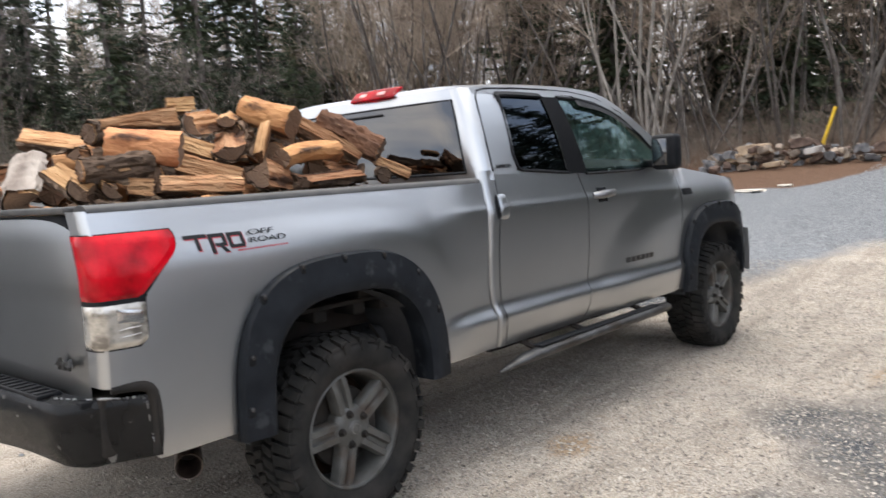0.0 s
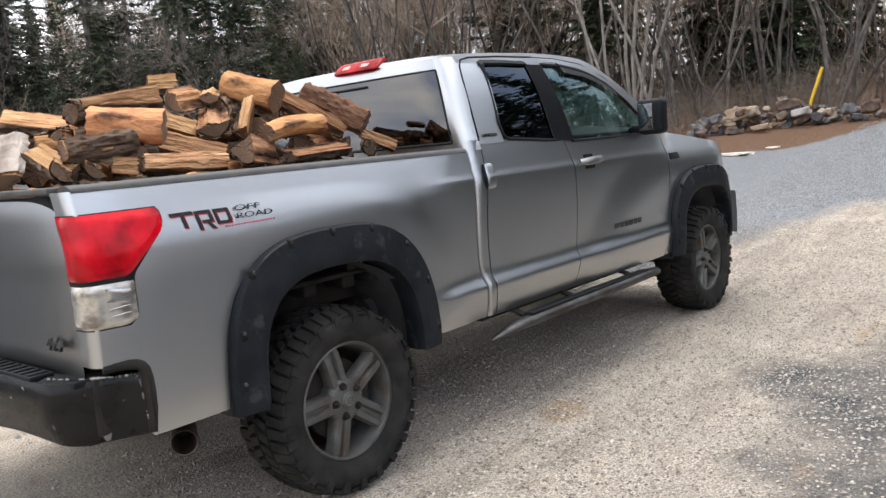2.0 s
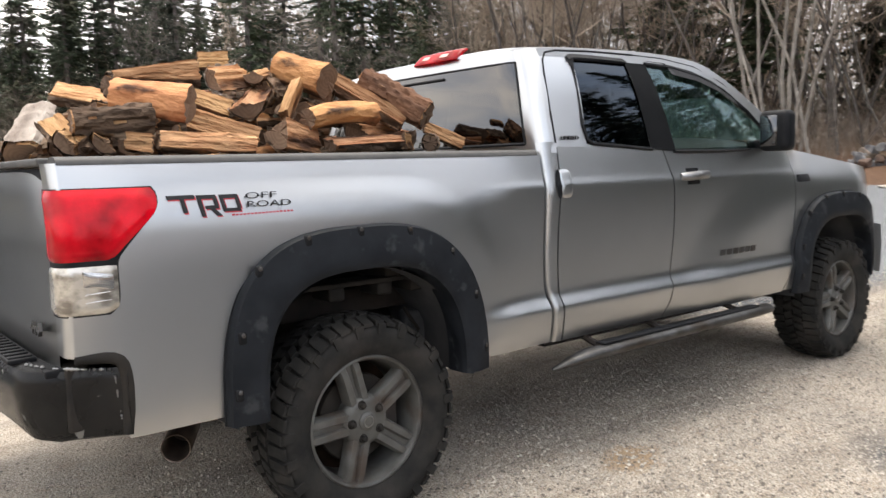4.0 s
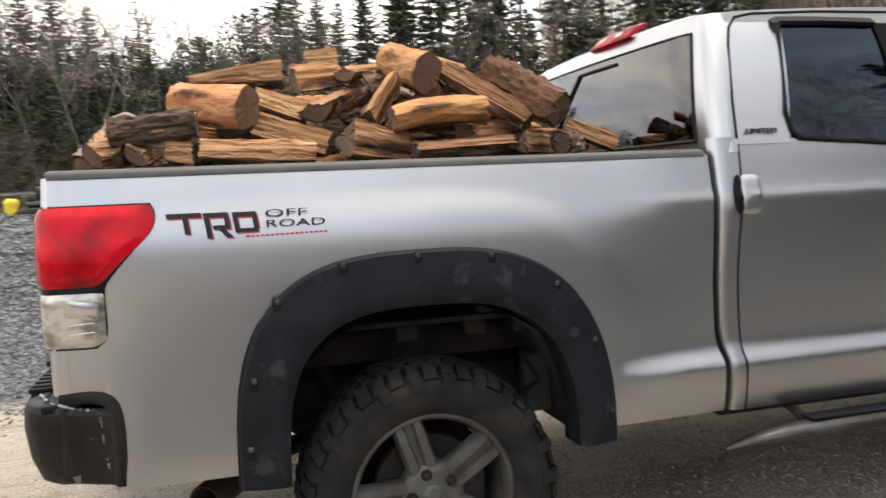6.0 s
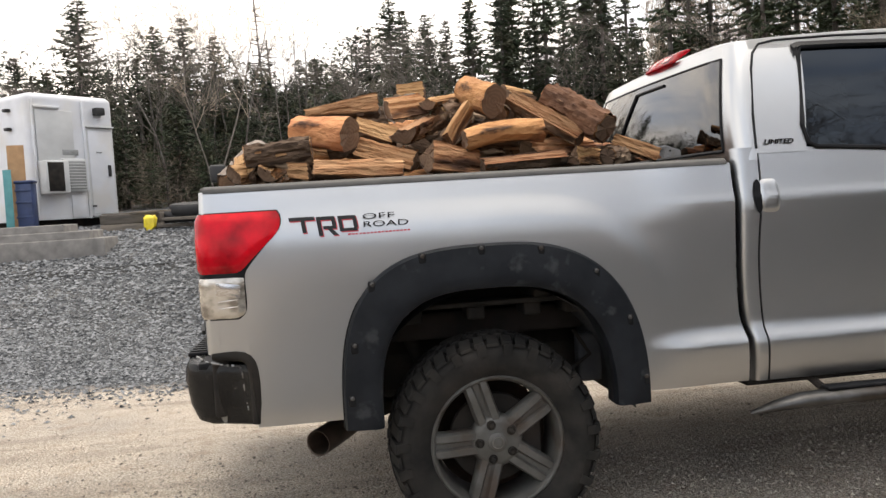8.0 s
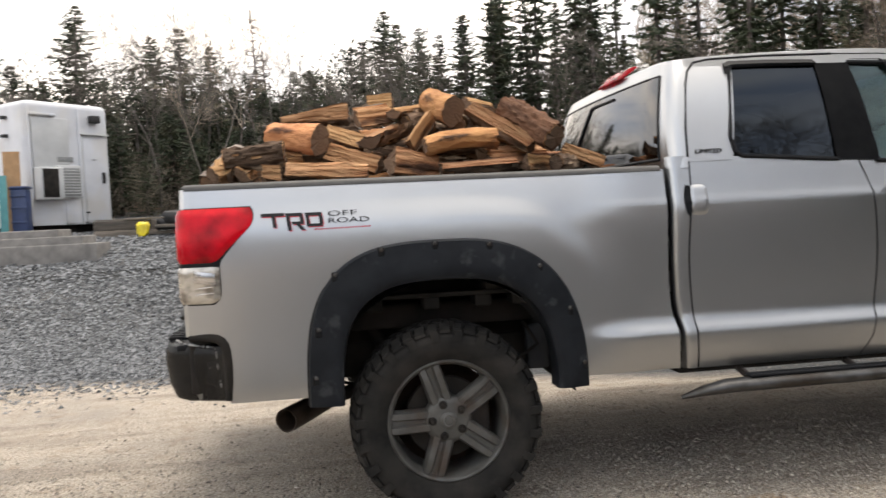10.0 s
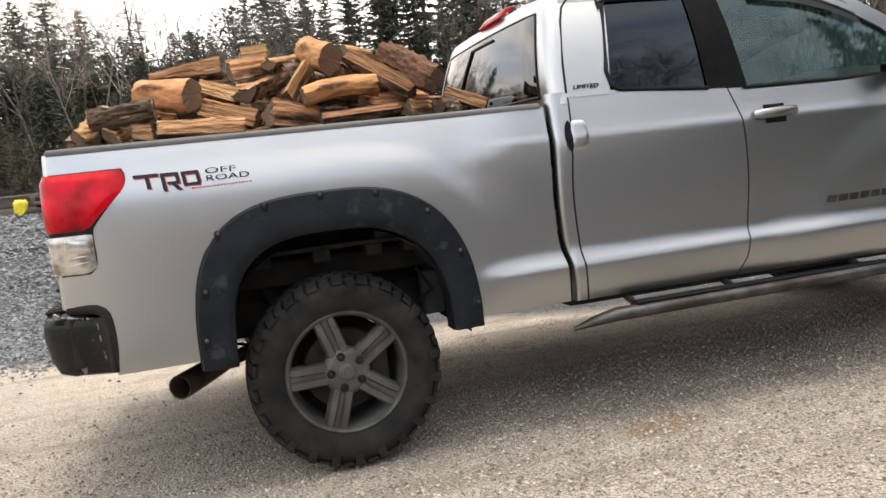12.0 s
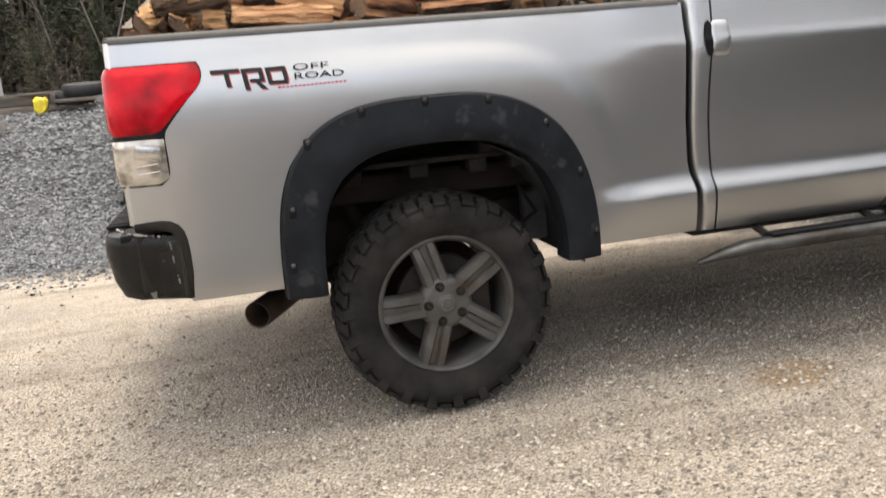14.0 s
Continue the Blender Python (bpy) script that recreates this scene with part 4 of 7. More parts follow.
    for k in range(5):
        a = radians(180 + 72 * k)
        M = Matrix.Translation(c) @ Matrix.Rotation(-a, 4, 'Y')
        bm = bmesh.new()
        for sd in (-1, 1):
            def bar(u, v, sd=sd):
                r = lerp(0.055, 0.232, u)
                q = [(-0.5, -0.050), (-0.46, -0.012), (-0.28, 0.0), (0.28, 0.0), (0.46, -0.012), (0.5, -0.050)]
                kk = v * 5
                i = min(int(kk), 4)
                zz, dy = lerp(q[i][0], q[i + 1][0], kk - i), lerp(q[i][1], q[i + 1][1], kk - i)
                wid = lerp(0.044, 0.038, u)
                y = 0.092 + 0.012 * smooth01(0.0, 0.9, u) - 0.006 * smooth01(0.85, 1, u)
                return M @ Vector((r, o * (y + dy), sd * lerp(0.0255, 0.0285, u) + zz * wid))
            add_grid(bm, bar, 8, 5, flip=(o > 0))
        def web(u, v):
            return M @ Vector((lerp(0.05, 0.23, u), o * (0.078 + 0.010 * u), lerp(-0.03, 0.03, v)))
        add_grid(bm, web, 4, 2, flip=(o > 0))
        bmesh.ops.recalc_face_normals(bm, faces=bm.faces[:])
        part("spoke", bm, M_ALLOY, rim)
        al = a + radians(36 - 36)
        lc = c + Vector((0.066 * math.cos(al), 0, 0.066 * math.sin(al)))
        bm = bmesh.new()
        add_lathe(bm, [(0.0, o * 0.118), (0.007, o * 0.118), (0.0115, o * 0.113), (0.0115, o * 0.088)], 8, centre=lc)
        part("lug_nut", bm, M_DARK, rim)
        bm = bmesh.new()
        add_lathe(bm, [(0.0115, o * 0.097), (0.0135, o * 0.101), (0.0165, o * 0.101), (0.0185, o * 0.094)], 14, centre=lc)
        part("lug_seat", bm, M_DARK, rim)
    bm = bmesh.new()
    add_lathe(bm, [(0.05, o * 0.03), (0.165, o * 0.03), (0.17, o * 0.015), (0.165, -o * 0.0)], 40, centre=c)
    part("brake_disc", bm, M_DARK, w, "dirty dark brake disc")
    bm = bmesh.new()
    add_lathe(bm, [(0.03, -o * 0.06), (0.19, -o * 0.06), (0.214, -o * 0.05), (0.214, -o * 0.08)], 40, centre=c)
    part("backing_plate", bm, M_GRIME, w, "grimy brake backing plate")
    part("brake_caliper", box(c.x + 0.10, c.x + 0.18, c.y - 0.04, c.y + 0.05, c.z - 0.08, c.z + 0.07, 0.012), M_RUST, w)
    return w


for cx in (0.0, 3.70):
    for s in (-1, 1):
        wheel(cx, s)

# decals and badges on the bed side and doors
def plate(x0, x1, z0, z1, out=0.0015, lean=0.0, s=-1):
    """A thin decal laid on the body side."""
    return sheet(lambda u, v: on_side(lerp(x0, x1, u) + lean * (v - 0.5) * (z1 - z0), lerp(z0, z1, v), out, s), max(2, int(abs(x1 - x0) / 0.02)), 2, flip=(s > 0))


for s in (-1, 1):
    k = 1 if s < 0 else -1
    x0 = -0.690 if s < 0 else -0.245
    dec = part("side_decal", plate(x0 + k * 0.205, x0 + k * 0.216, 1.192, 1.198, s=s), M_DECAL_RED, TRUCK, "dark and red shaped decal beside the tail lamp")
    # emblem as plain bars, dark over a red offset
    def slab(q, out):
        """A flat bar laid on the side; q: four (along, height) corners, leaning back below."""
        c = [(x0 + k * (0.965 * a + (1.262 - z) * 0.14) if s < 0 else x0 + k * 0.965 * a, z + 0.004) for a, z in q]
        return sheet(lambda u, v: on_side(lerp(lerp(c[0][0], c[1][0], u), lerp(c[3][0], c[2][0], u), v), lerp(lerp(c[0][1], c[1][1], u), lerp(c[3][1], c[2][1], u), v), out, s), 6, 2, flip=(s > 0))
    def rect(a, b, z0, z1):
        return ((a, z0), (b, z0), (b, z1), (a, z1))
    bars = (rect(0.0, 0.093, 1.247, 1.260), rect(0.041, 0.056, 1.204, 1.248), rect(0.098, 0.166, 1.245, 1.258), rect(0.098, 0.113, 1.190, 1.246), rect(0.152, 0.167, 1.222, 1.246), rect(0.118, 0.166, 1.213, 1.224),
            ((0.150, 0.190 + 1.0), (0.170, 1.190), (0.150, 1.214), (0.132, 1.214)), rect(0.176, 0.243, 1.244, 1.257), rect(0.176, 0.190, 1.203, 1.245), rect(0.178, 0.240, 1.202, 1.213), rect(0.229, 0.244, 1.212, 1.245))
    for q in bars:
        part("decal_bar", slab([(a + 0.003, z - 0.004) for a, z in q], 0.0012), M_DECAL_RED, dec)
        part("decal_bar", slab(q, 0.0022), M_DECAL, dec)
    for i in range(17):
        xa = 0.205 + i * 0.0132
        part("small_print", plate(x0 + k * xa, x0 + k * (xa + 0.0095), 1.191 + 0.0002 * i, 1.1965 + 0.0002 * i, 0.0012, s=s), M_DECAL_RED, dec)
    for i, (word, zz) in enumerate((("OFF", 1.2445), ("ROAD", 1.2165))):
        xx = x0 + k * 0.257
        y = s * (half_width(-0.30, zz + 0.004) + 0.0045)
        m = Matrix(((k, 0, 0, xx), (0, -s * 0.10, s, y), (0, 1, 0, zz), (0, 0, 0, 1)))
        letters(word, 0.0285, m, M_DECAL, dec, "lettering", 0.0006, 0.0, 1.0, -0.0001, 0.164 if word == "ROAD" else 0.117)
    # trim badge behind the rear window
    xx = 1.118 if s < 0 else 1.262
    y = s * (0.956 - 0.140 * (1.434 - 1.40) / 0.46 + 0.005)
    m = Matrix(((k, 0, 0, xx), (0, -s * 0.304, s, y), (0, 1, 0, 1.434), (0, 0, 0, 1)))
    letters("LIMITED", 0.026, m, M_TRIM, TRUCK, "trim_badge", 0.002, 0.25, 1.28)
    for i in range(6):
        xa = 2.34 + i * 0.060
        part("door_badge_bar", plate(xa, xa + 0.050, 0.800, 0.832, 0.003, 0.2, s), M_STEP, TRUCK)
    # handles
    for hx, rear in ((1.105, True), (2.10, False)):
        w = half_width(hx, 1.27)
        if rear:
            h = part("door_handle", sheet(lambda u, v: (lambda c, q: on_side(1.114 + 0.040 * u * math.copysign(abs(c) ** 0.5, c), 1.238 + 0.064 * u * math.copysign(abs(q) ** 0.5, q), 0.009 * (1 - u ** 6), s))(math.cos(6.2832 * v), math.sin(6.2832 * v)), 8, 32, flip=(s > 0)), M_PAINT, TRUCK, "silver rear door handle flap")
            # black sheet laid on the door in place of the shaded recess
            part("handle_recess_shade", sheet(lambda u, v: on_side(1.067 + 0.020 * (u - 0.5) * 2 * math.sin(math.pi * v) ** 0.5, 1.172 + 0.132 * v, 0.004, s), 6, 14, flip=(s > 0)), M_TRIM, h)
        else:
            bm = bmesh.new()
            add_tube(bm, [(1.975, s * (w + 0.012), 1.242), (2.005, s * (w + 0.035), 1.243), (2.075, s * (w + 0.042), 1.246), (2.165, s * (w + 0.036), 1.249), (2.190, s * (w + 0.010), 1.250)], [0.018, 0.023, 0.024, 0.023, 0.016], 14)
            h = part("door_handle", bm, M_HANDLE, TRUCK, "dull chrome front door handle")
            # the cup's shade as a black sheet on the paint, not hollowed out
            part("handle_cup_shade", sheet(lambda u, v: on_side(2.040 + 0.085 * (u - 0.5) * 1.3 + 0.045, 1.242 + 0.085 * (v - 0.5), 0.002 + 0.004 * math.sin(math.pi * u) * math.sin(math.pi * v), s), 8, 8, flip=(s > 0)), M_TRIM, h)
    # fender vent
    part("fender_vent", sheet(lambda u, v: on_side(3.145 + 0.17 * u, 1.175 + 0.045 * v, 0.008 * math.sin(math.pi * u) ** 0.4, s), 8, 4, flip=(s > 0)), M_TRIM, TRUCK)

# ---- cab ----
def cab_w(x, z):
    """Half the cab's width above the belt."""
    t = (z - 1.40) / 0.46
    w = 0.956 - 0.140 * t - 0.05 * max(0, t) ** 3
    return w - 0.05 * smooth01(2.4, 3.3, x)


def cab_x(x):
    """Fore-and-aft place of the glass and pillars, drawn together towards the rear."""
    return x - (x + 0.4) * (0.050 + 0.021 * x) / 3.2 * (1 - smooth01(2.1, 3.0, x))


def on_cab(x, z, out=0.0, s=-1):
    x = cab_x(x)
    return Vector((x, s * (cab_w(x, z) + out), z))


def patch(quad, s, out=0.0, nu=10, nv=10, thick=0.0, bow=0.0):
    """A patch of the cab side: quad gives rear-low, front-low, front-high, rear-high (x, z)."""
    a, b, c, d = quad
    def fn(u, v):
        x = lerp(lerp(a[0], b[0], u), lerp(d[0], c[0], u), v)
        z = lerp(lerp(a[1], b[1], u), lerp(d[1], c[1], u), v) + bow * math.sin(math.pi * u) * v
        return on_cab(x, z, out, s)
    return sheet(fn, nu, nv, flip=(s > 0), thick=thick)


def seam_x(z):
    return curve_at([(1.36, 1.116), (1.42, 1.120), (1.55, 1.135), (1.74, 1.178), (1.805, 1.205), (1.862, 1.235)], z)


def rear_wall(v, y):
    """x of the cab's rear face at the height share v."""
    return 0.960 + 0.108 * v ** 1.8 + 0.035 * (y / 0.8) ** 2


def corner_post(u, z, s):
    """The rounded upright from the rear window's edge to the rear door's seam; u runs forwards."""
    w = cab_w(1.0, z)
    x1, x0 = cab_x(seam_x(z)), rear_wall(max(0, (z - 1.36) / 0.5), 0.885 * w) + 0.010
    a = math.pi / 2 * u
    p = 0.80
    return Vector((x1 - (x1 - x0) * math.cos(a) ** p, s * w * (0.885 + 0.115 * math.sin(a) ** p), z))


RZ = lambda x: curve_at([(1.08, 1.850), (1.3, 1.872), (1.8, 1.892), (2.2, 1.895), (2.45, 1.878), (2.62, 1.825), (3.25, 1.42)], x)
for s in (-1, 1):
    def pillar(u, v):
        z = lerp(1.400, 1.858, v)
        return on_cab(lerp(seam_x(z), curve_at([(1.40, 1.330), (1.828, 1.425), (1.858, 1.44)], z), u), z, 0, s)
    part("rear_pillar", sheet(pillar, 10, 14, flip=(s > 0)), M_PAINT, TRUCK)
    part("cab_corner_post", sheet(lambda u, v: corner_post(u, lerp(1.375, 1.862, v), s), 12, 16, flip=(s < 0)), M_PAINT, TRUCK, "rounded silver cab corner")
    part("roof_side", sheet(lambda u, v: (lambda x: on_cab(x, lerp(lerp(1.826, 1.834, u) - 0.10 * smooth01(2.2, 2.62, x), RZ(x), v), 0, s))(lerp(1.20, 2.60, u)), 34, 4, flip=(s > 0), thick=0.008), M_PAINT, TRUCK)
    def apil(u, v):
        x = lerp(2.46, 3.22, u)
        top = curve_at([(2.46, 1.876), (2.62, 1.822), (2.9, 1.645), (3.22, 1.44)], x)
        low = curve_at([(2.46, 1.782), (2.62, 1.715), (2.9, 1.515), (3.22, 1.36)], x)
        return on_cab(x, lerp(low, top, v), 0.0, s)
    part("front_pillar", sheet(apil, 16, 4, flip=(s > 0), thick=0.01), M_PAINT, TRUCK)
    part("door_pillar", patch(((1.822, 1.385), (2.035, 1.375), (2.012, 1.828), (1.838, 1.830)), s, 0.002, 6, 10, 0.008), M_TRIM, TRUCK, "black pillar between the side windows")
    rw = part("rear_side_window", patch(((1.325, 1.412), (1.832, 1.385), (1.848, 1.830), (1.42, 1.830)), s, -0.006, 10, 10), M_GLASS_DARK, TRUCK, "dark tinted rear door glass")
    def fwin(u, v):
        top = lambda x: curve_at([(2.0, 1.832), (2.25, 1.822), (2.46, 1.782), (2.62, 1.715), (2.8, 1.595), (2.93, 1.49)], x)
        x = lerp(2.02, 2.93, u)
        return on_cab(x - 0.015 * v * (1 - u), lerp(1.372, max(1.39, top(x)), v), -0.006, s)
    fw = part("front_side_window", sheet(fwin, 20, 10, flip=(s > 0)), M_GLASS, TRUCK, "front door glass with a faint green tint")
    # seals round the glass and belt mouldings
    def seal(pts, r, parent, nm="window_seal"):
        part(nm, tube([on_cab(x, z, 0.002, s) for x, z in pts], r, 6), M_TRIM, parent)
    seal([(1.335, 1.50), (1.345, 1.435), (1.375, 1.416), (1.60, 1.402), (1.83, 1.386)], 0.009, rw)
    seal([(1.335, 1.50), (1.405, 1.80), (1.425, 1.825), (1.60, 1.830), (1.845, 1.829)], 0.010, rw)
    seal([(2.02, 1.374), (2.5, 1.372), (2.95, 1.380)], 0.009, fw)
    seal([(2.01, 1.831), (2.25, 1.822), (2.46, 1.782), (2.62, 1.715), (2.8, 1.595), (2.95, 1.47)], 0.010, fw)
    # rain visors
    for pts, nm, wd in (([(1.378, 1.785), (1.385, 1.838), (1.42, 1.850), (1.6, 1.853), (1.84, 1.850)], "rain_visor", 0.020), ([(2.02, 1.845), (2.2, 1.842), (2.4, 1.815), (2.55, 1.765), (2.7, 1.685)], "rain_visor", 0.060)):
        bm = bmesh.new()
        n_ = len(pts) * 4
        def vis(u, v, pts=pts, wd=wd):
            k = u * (len(pts) - 1)
            i = min(int(k), len(pts) - 2)
            x, z = lerp(pts[i][0], pts[i + 1][0], k - i), lerp(pts[i][1], pts[i + 1][1], k - i)
            down = wd if i else 0.0
            return on_cab(x + (0.016 * v if not i else 0), z - down * v, 0.003 + 0.014 * v, s)
        add_grid(bm, vis, n_, 3, flip=(s > 0))
        part(nm, bm, M_TRIM, TRUCK, "smoked plastic rain visor")
    # door seam lines over the pillar
    seamp = [(1.120, 1.42), (1.135, 1.55), (1.178, 1.74), (1.205, 1.805), (1.245, 1.845), (1.32, 1.860), (1.6, 1.873), (1.95, 1.876)]
    part("door_seam", tube([on_cab(x, z, 0.0, s) for x, z in seamp], 0.0055, 6), M_TRIM, TRUCK)
    part("door_seam", tube([on_cab(x, z, -0.001, s) for x, z in ((1.95, 1.876), (2.2, 1.872), (2.45, 1.842), (2.65, 1.755), (3.0, 1.53))], 0.0035, 5), M_TRIM, TRUCK)
    # mirror
    mm = part("door_mirror", box(2.725, 2.835, min(s * 0.975, s * 1.155), max(s * 0.975, s * 1.155), 1.362, 1.590, 0.035, seg=4), M_TRIM, TRUCK, "black door mirror")
    part("mirror_glass", box(-0.002, 0.002, -0.065, 0.065, -0.085, 0.085, 0.0015, pose(2.7225, s * 1.065, 1.476, 0, 0, -s * 10)), mat("mirror_silver", (0.11, 0.113, 0.118), (0.10, 0.103, 0.107), rough=0.04, rvar=0.01, metal=1.0), mm)
    part("mirror_arm", box(2.78, 2.86, min(s * 0.87, s * 1.0), max(s * 0.87, s * 1.0), 1.375, 1.43, 0.012), M_TRIM, mm)
    # running board
    bm = bmesh.new()
    add_tube(bm, [(1.00, s * 0.99, 0.41), (1.08, s * 1.02, 0.437), (1.18, s * 1.035, 0.455), (1.4, s * 1.035, 0.458), (2.6, s * 1.035, 0.463), (2.74, s * 1.03, 0.463), (2.80, s * 0.99, 0.455)], [0.012, 0.034, 0.048, 0.050, 0.050, 0.048, 0.03], 14, squash=0.62)
    rb = part("running_board", bm, M_STEP, TRUCK, "grimy chrome oval side step")
    part("step_tread", box(1.28, 2.62, min(s * 1.0, s * 1.06), max(s * 1.0, s * 1.06), 0.486, 0.499, 0.005), M_TRIM, rb, "black rubber step pad")
    for bx in (1.30, 1.80, 2.5):
        part("step_bracket", tube([(bx, s * 1.02, 0.47), (bx, s * 0.93, 0.50), (bx, s * 0.80, 0.53)], 0.016, 6), M_RUST, rb)

# roof and rear wall
def roof(u, v):
    t0 = 2 * v - 1
    x = lerp(1.150 + 0.085 * smooth01(0.80, 1.0, abs(t0)), 2.50, u)
    e = RZ(x)
    w = cab_w(x, e)
    t = 2 * v - 1
    return Vector((x + 0.02 * (1 - t * t) * (1 if u > 0.5 else -1) * abs(2 * u - 1) ** 3, -t * w, e + 0.040 * (1 - abs(t) ** 6) * (0.8 + 0.2 * math.sin(math.pi * u))))


part("roof", sheet(roof, 30, 44, flip=False), M_PAINT, TRUCK)


bm = bmesh.new()
def rf(u, v, y0, y1, z0, z1):
    z = lerp(z0, z1, v)
    w = cab_w(1.0, z) if z > 1.40 else 0.90
    f = lerp(y0, y1, u)
    rd = 0.012 * smooth01(0.78, 0.90, abs(f))
    return Vector((rear_wall(max(0, (z - 1.36) / 0.5), f * w) + rd, f * w, z))


add_grid(bm, lambda u, v: rf(u, v, -0.97, 0.97, 0.6, 1.425), 48, 8, flip=True)
add_grid(bm, lambda u, v: rf(u, v, -0.886, 0.886, 1.795, 1.862), 48, 3, flip=True)
part("cab_rear_wall", bm, M_PAINT, TRUCK)
def roof_lip(u, v):
    t = 2 * u - 1
    xe = 1.150 + 0.085 * smooth01(0.80, 1.0, abs(t))
    e = RZ(xe)
    w = cab_w(xe, e)
    top = Vector((xe - 0.02 * (1 - t * t), -t * w, e + 0.040 * (1 - abs(t) ** 6) * 0.8))
    low = rf((1 - t) / 2, 1, -1, 1, 1.795, 1.862) if abs(t) <= 0.885 else corner_post((abs(t) - 0.885) / 0.115, 1.862, -math.copysign(1, t))
    return top.lerp(low, v)
part("roof_lip", sheet(roof_lip, 40, 4, flip=False), M_PAINT, TRUCK)
RG = part("rear_window", sheet(lambda u, v: rf(u, v, -0.888, 0.888, 1.42, 1.80) + Vector((-0.003, 0, 0)), 24, 10, flip=True), M_GLASS_REAR, TRUCK, "dark rear window with a sliding middle pane")
part("slider_frame", tube([rf(0, v, 0.30 - 0.20 * v, 0, 1.43, 1.765) + Vector((-0.006, 0, 0)) for v in (0, 0.25, 0.5, 0.75, 1)], 0.009, 6), M_TRIM, RG)
part("slider_frame", tube([rf(u, 0, 0.10, -0.30, 1.765, 1.8) + Vector((-0.006, 0, 0)) for u in (0, 0.25, 0.5, 0.75, 1)], 0.007, 6), M_TRIM, RG)
part("window_seal", tube([rf(u, 0, -0.880, 0.880, 1.80, 1.8) + Vector((-0.002, 0, 0)) for u in np.linspace(0, 1, 15)], 0.006, 6), M_TRIM, RG)
part("window_seal", tube([rf(0, v, -0.880, 0, 1.42, 1.80) + Vector((-0.002, 0, 0)) for v in np.linspace(0, 1, 9)], 0.006, 6), M_TRIM, RG)
part("window_seal", tube([rf(u, 0, -0.880, 0.880, 1.42, 1.8) + Vector((-0.002, 0, 0)) for u in np.linspace(0, 1, 15)], 0.008, 6), M_TRIM, RG)
def lamp_shell(u, v):
    """A bar with rounded ends and edges, proud of the roof's rear edge."""
    p, q = 2 * u - 1, 2 * v - 1
    y = 0.182 * math.copysign(1 - (1 - abs(p)) ** 1.6, p)
    h = 0.034 * (1 - 0.35 * abs(p) ** 8)
    bulge = (1 - abs(p) ** 10) * (1 - abs(q) ** 6)
    return Vector((1.086 - 0.020 * bulge + 0.034 * q + 0.016 * p * p, y - 0.135, 1.889 + h * q))


BL = part("brake_lamp", sheet(lamp_shell, 24, 12, flip=True, thick=0.012), M_RED, TRUCK, "red high-mounted brake lamp")
M_PINK = mat("pink_lens", (0.74, 0.42, 0.40), (0.62, 0.22, 0.22), rough=0.2)
for u0, u1 in ((0.30, 0.42), (0.58, 0.70)):
    part("lens_band", sheet(lambda u, v: lamp_shell(lerp(u0, u1, u), lerp(0.40, 0.66, v)) + Vector((-0.003, 0, 0)), 8, 4, flip=True), M_PINK, BL)

# windscreen, hood and front end
part("windscreen", sheet(lambda u, v: (lambda t: Vector((lerp(2.50, 3.26, v) + 0.10 * (1 - t * t), t * lerp(0.66, 0.78, v), lerp(1.885, 1.43, v) + 0.03 * (1 - t * t))))(2 * u - 1), 16, 10), M_GLASS, TRUCK, "windscreen")


def hood(u, v):
    t = 2 * v - 1
    x = lerp(3.05, 4.42, u)
    w = lerp(0.875, 0.78, u)
    edge = 1.390 - 0.150 * smooth01(2.9, 4.4, x) - 0.05 * u ** 4
    return Vector((x, -t * w, edge + 0.090 * (1 - abs(t) ** 2.4) * (1 - 0.6 * u ** 3)))


part("hood", sheet(hood, 24, 20, flip=True, thick=0.006), M_PAINT, TRUCK)
part("cowl", box(3.02, 3.20, -0.86, 0.86, 1.33, 1.40, 0.02), M_TRIM, TRUCK)
part("washer_nozzle", box(3.30, 3.325, -0.62, -0.60, 1.425, 1.45, 0.004), M_TRIM, TRUCK)
part("grille", box(4.36, 4.44, -0.52, 0.52, 0.82, 1.12, 0.03), M_CHROME, TRUCK, "chrome grille")
for k in range(4):
    part("grille_slot", box(4.43, 4.447, -0.46, 0.46, 0.86 + k * 0.065, 0.90 + k * 0.065, 0.004), M_DARK, TRUCK)
part("front_bumper", sheet(lambda u, v: (lambda y: Vector((4.57 - 0.21 * (abs(y) / 0.975) ** 4 + 0.02 * math.sin(math.pi * v), y, lerp(0.50, 0.84, v))))(lerp(-0.975, 0.975, u)), 36, 8, thick=0.03), M_PAINT, TRUCK)
part("nose_panel", box(4.1, 4.37, -0.80, 0.80, 0.80, 1.17, 0.05), M_PAINT, TRUCK)
for s in (-1, 1):
    part("headlamp", sheet(lambda u, v: (lambda y: Vector((4.44 - 0.42 * ((abs(y) - 0.55) / 0.40) ** 1.8, s * abs(y), lerp(0.93, 1.16 + 0.03 * (abs(y) - 0.55), v))))(lerp(0.55, 0.955, u)), 14, 8, flip=(s < 0), thick=0.02), M_CLEAR, TRUCK, "clear headlamp")

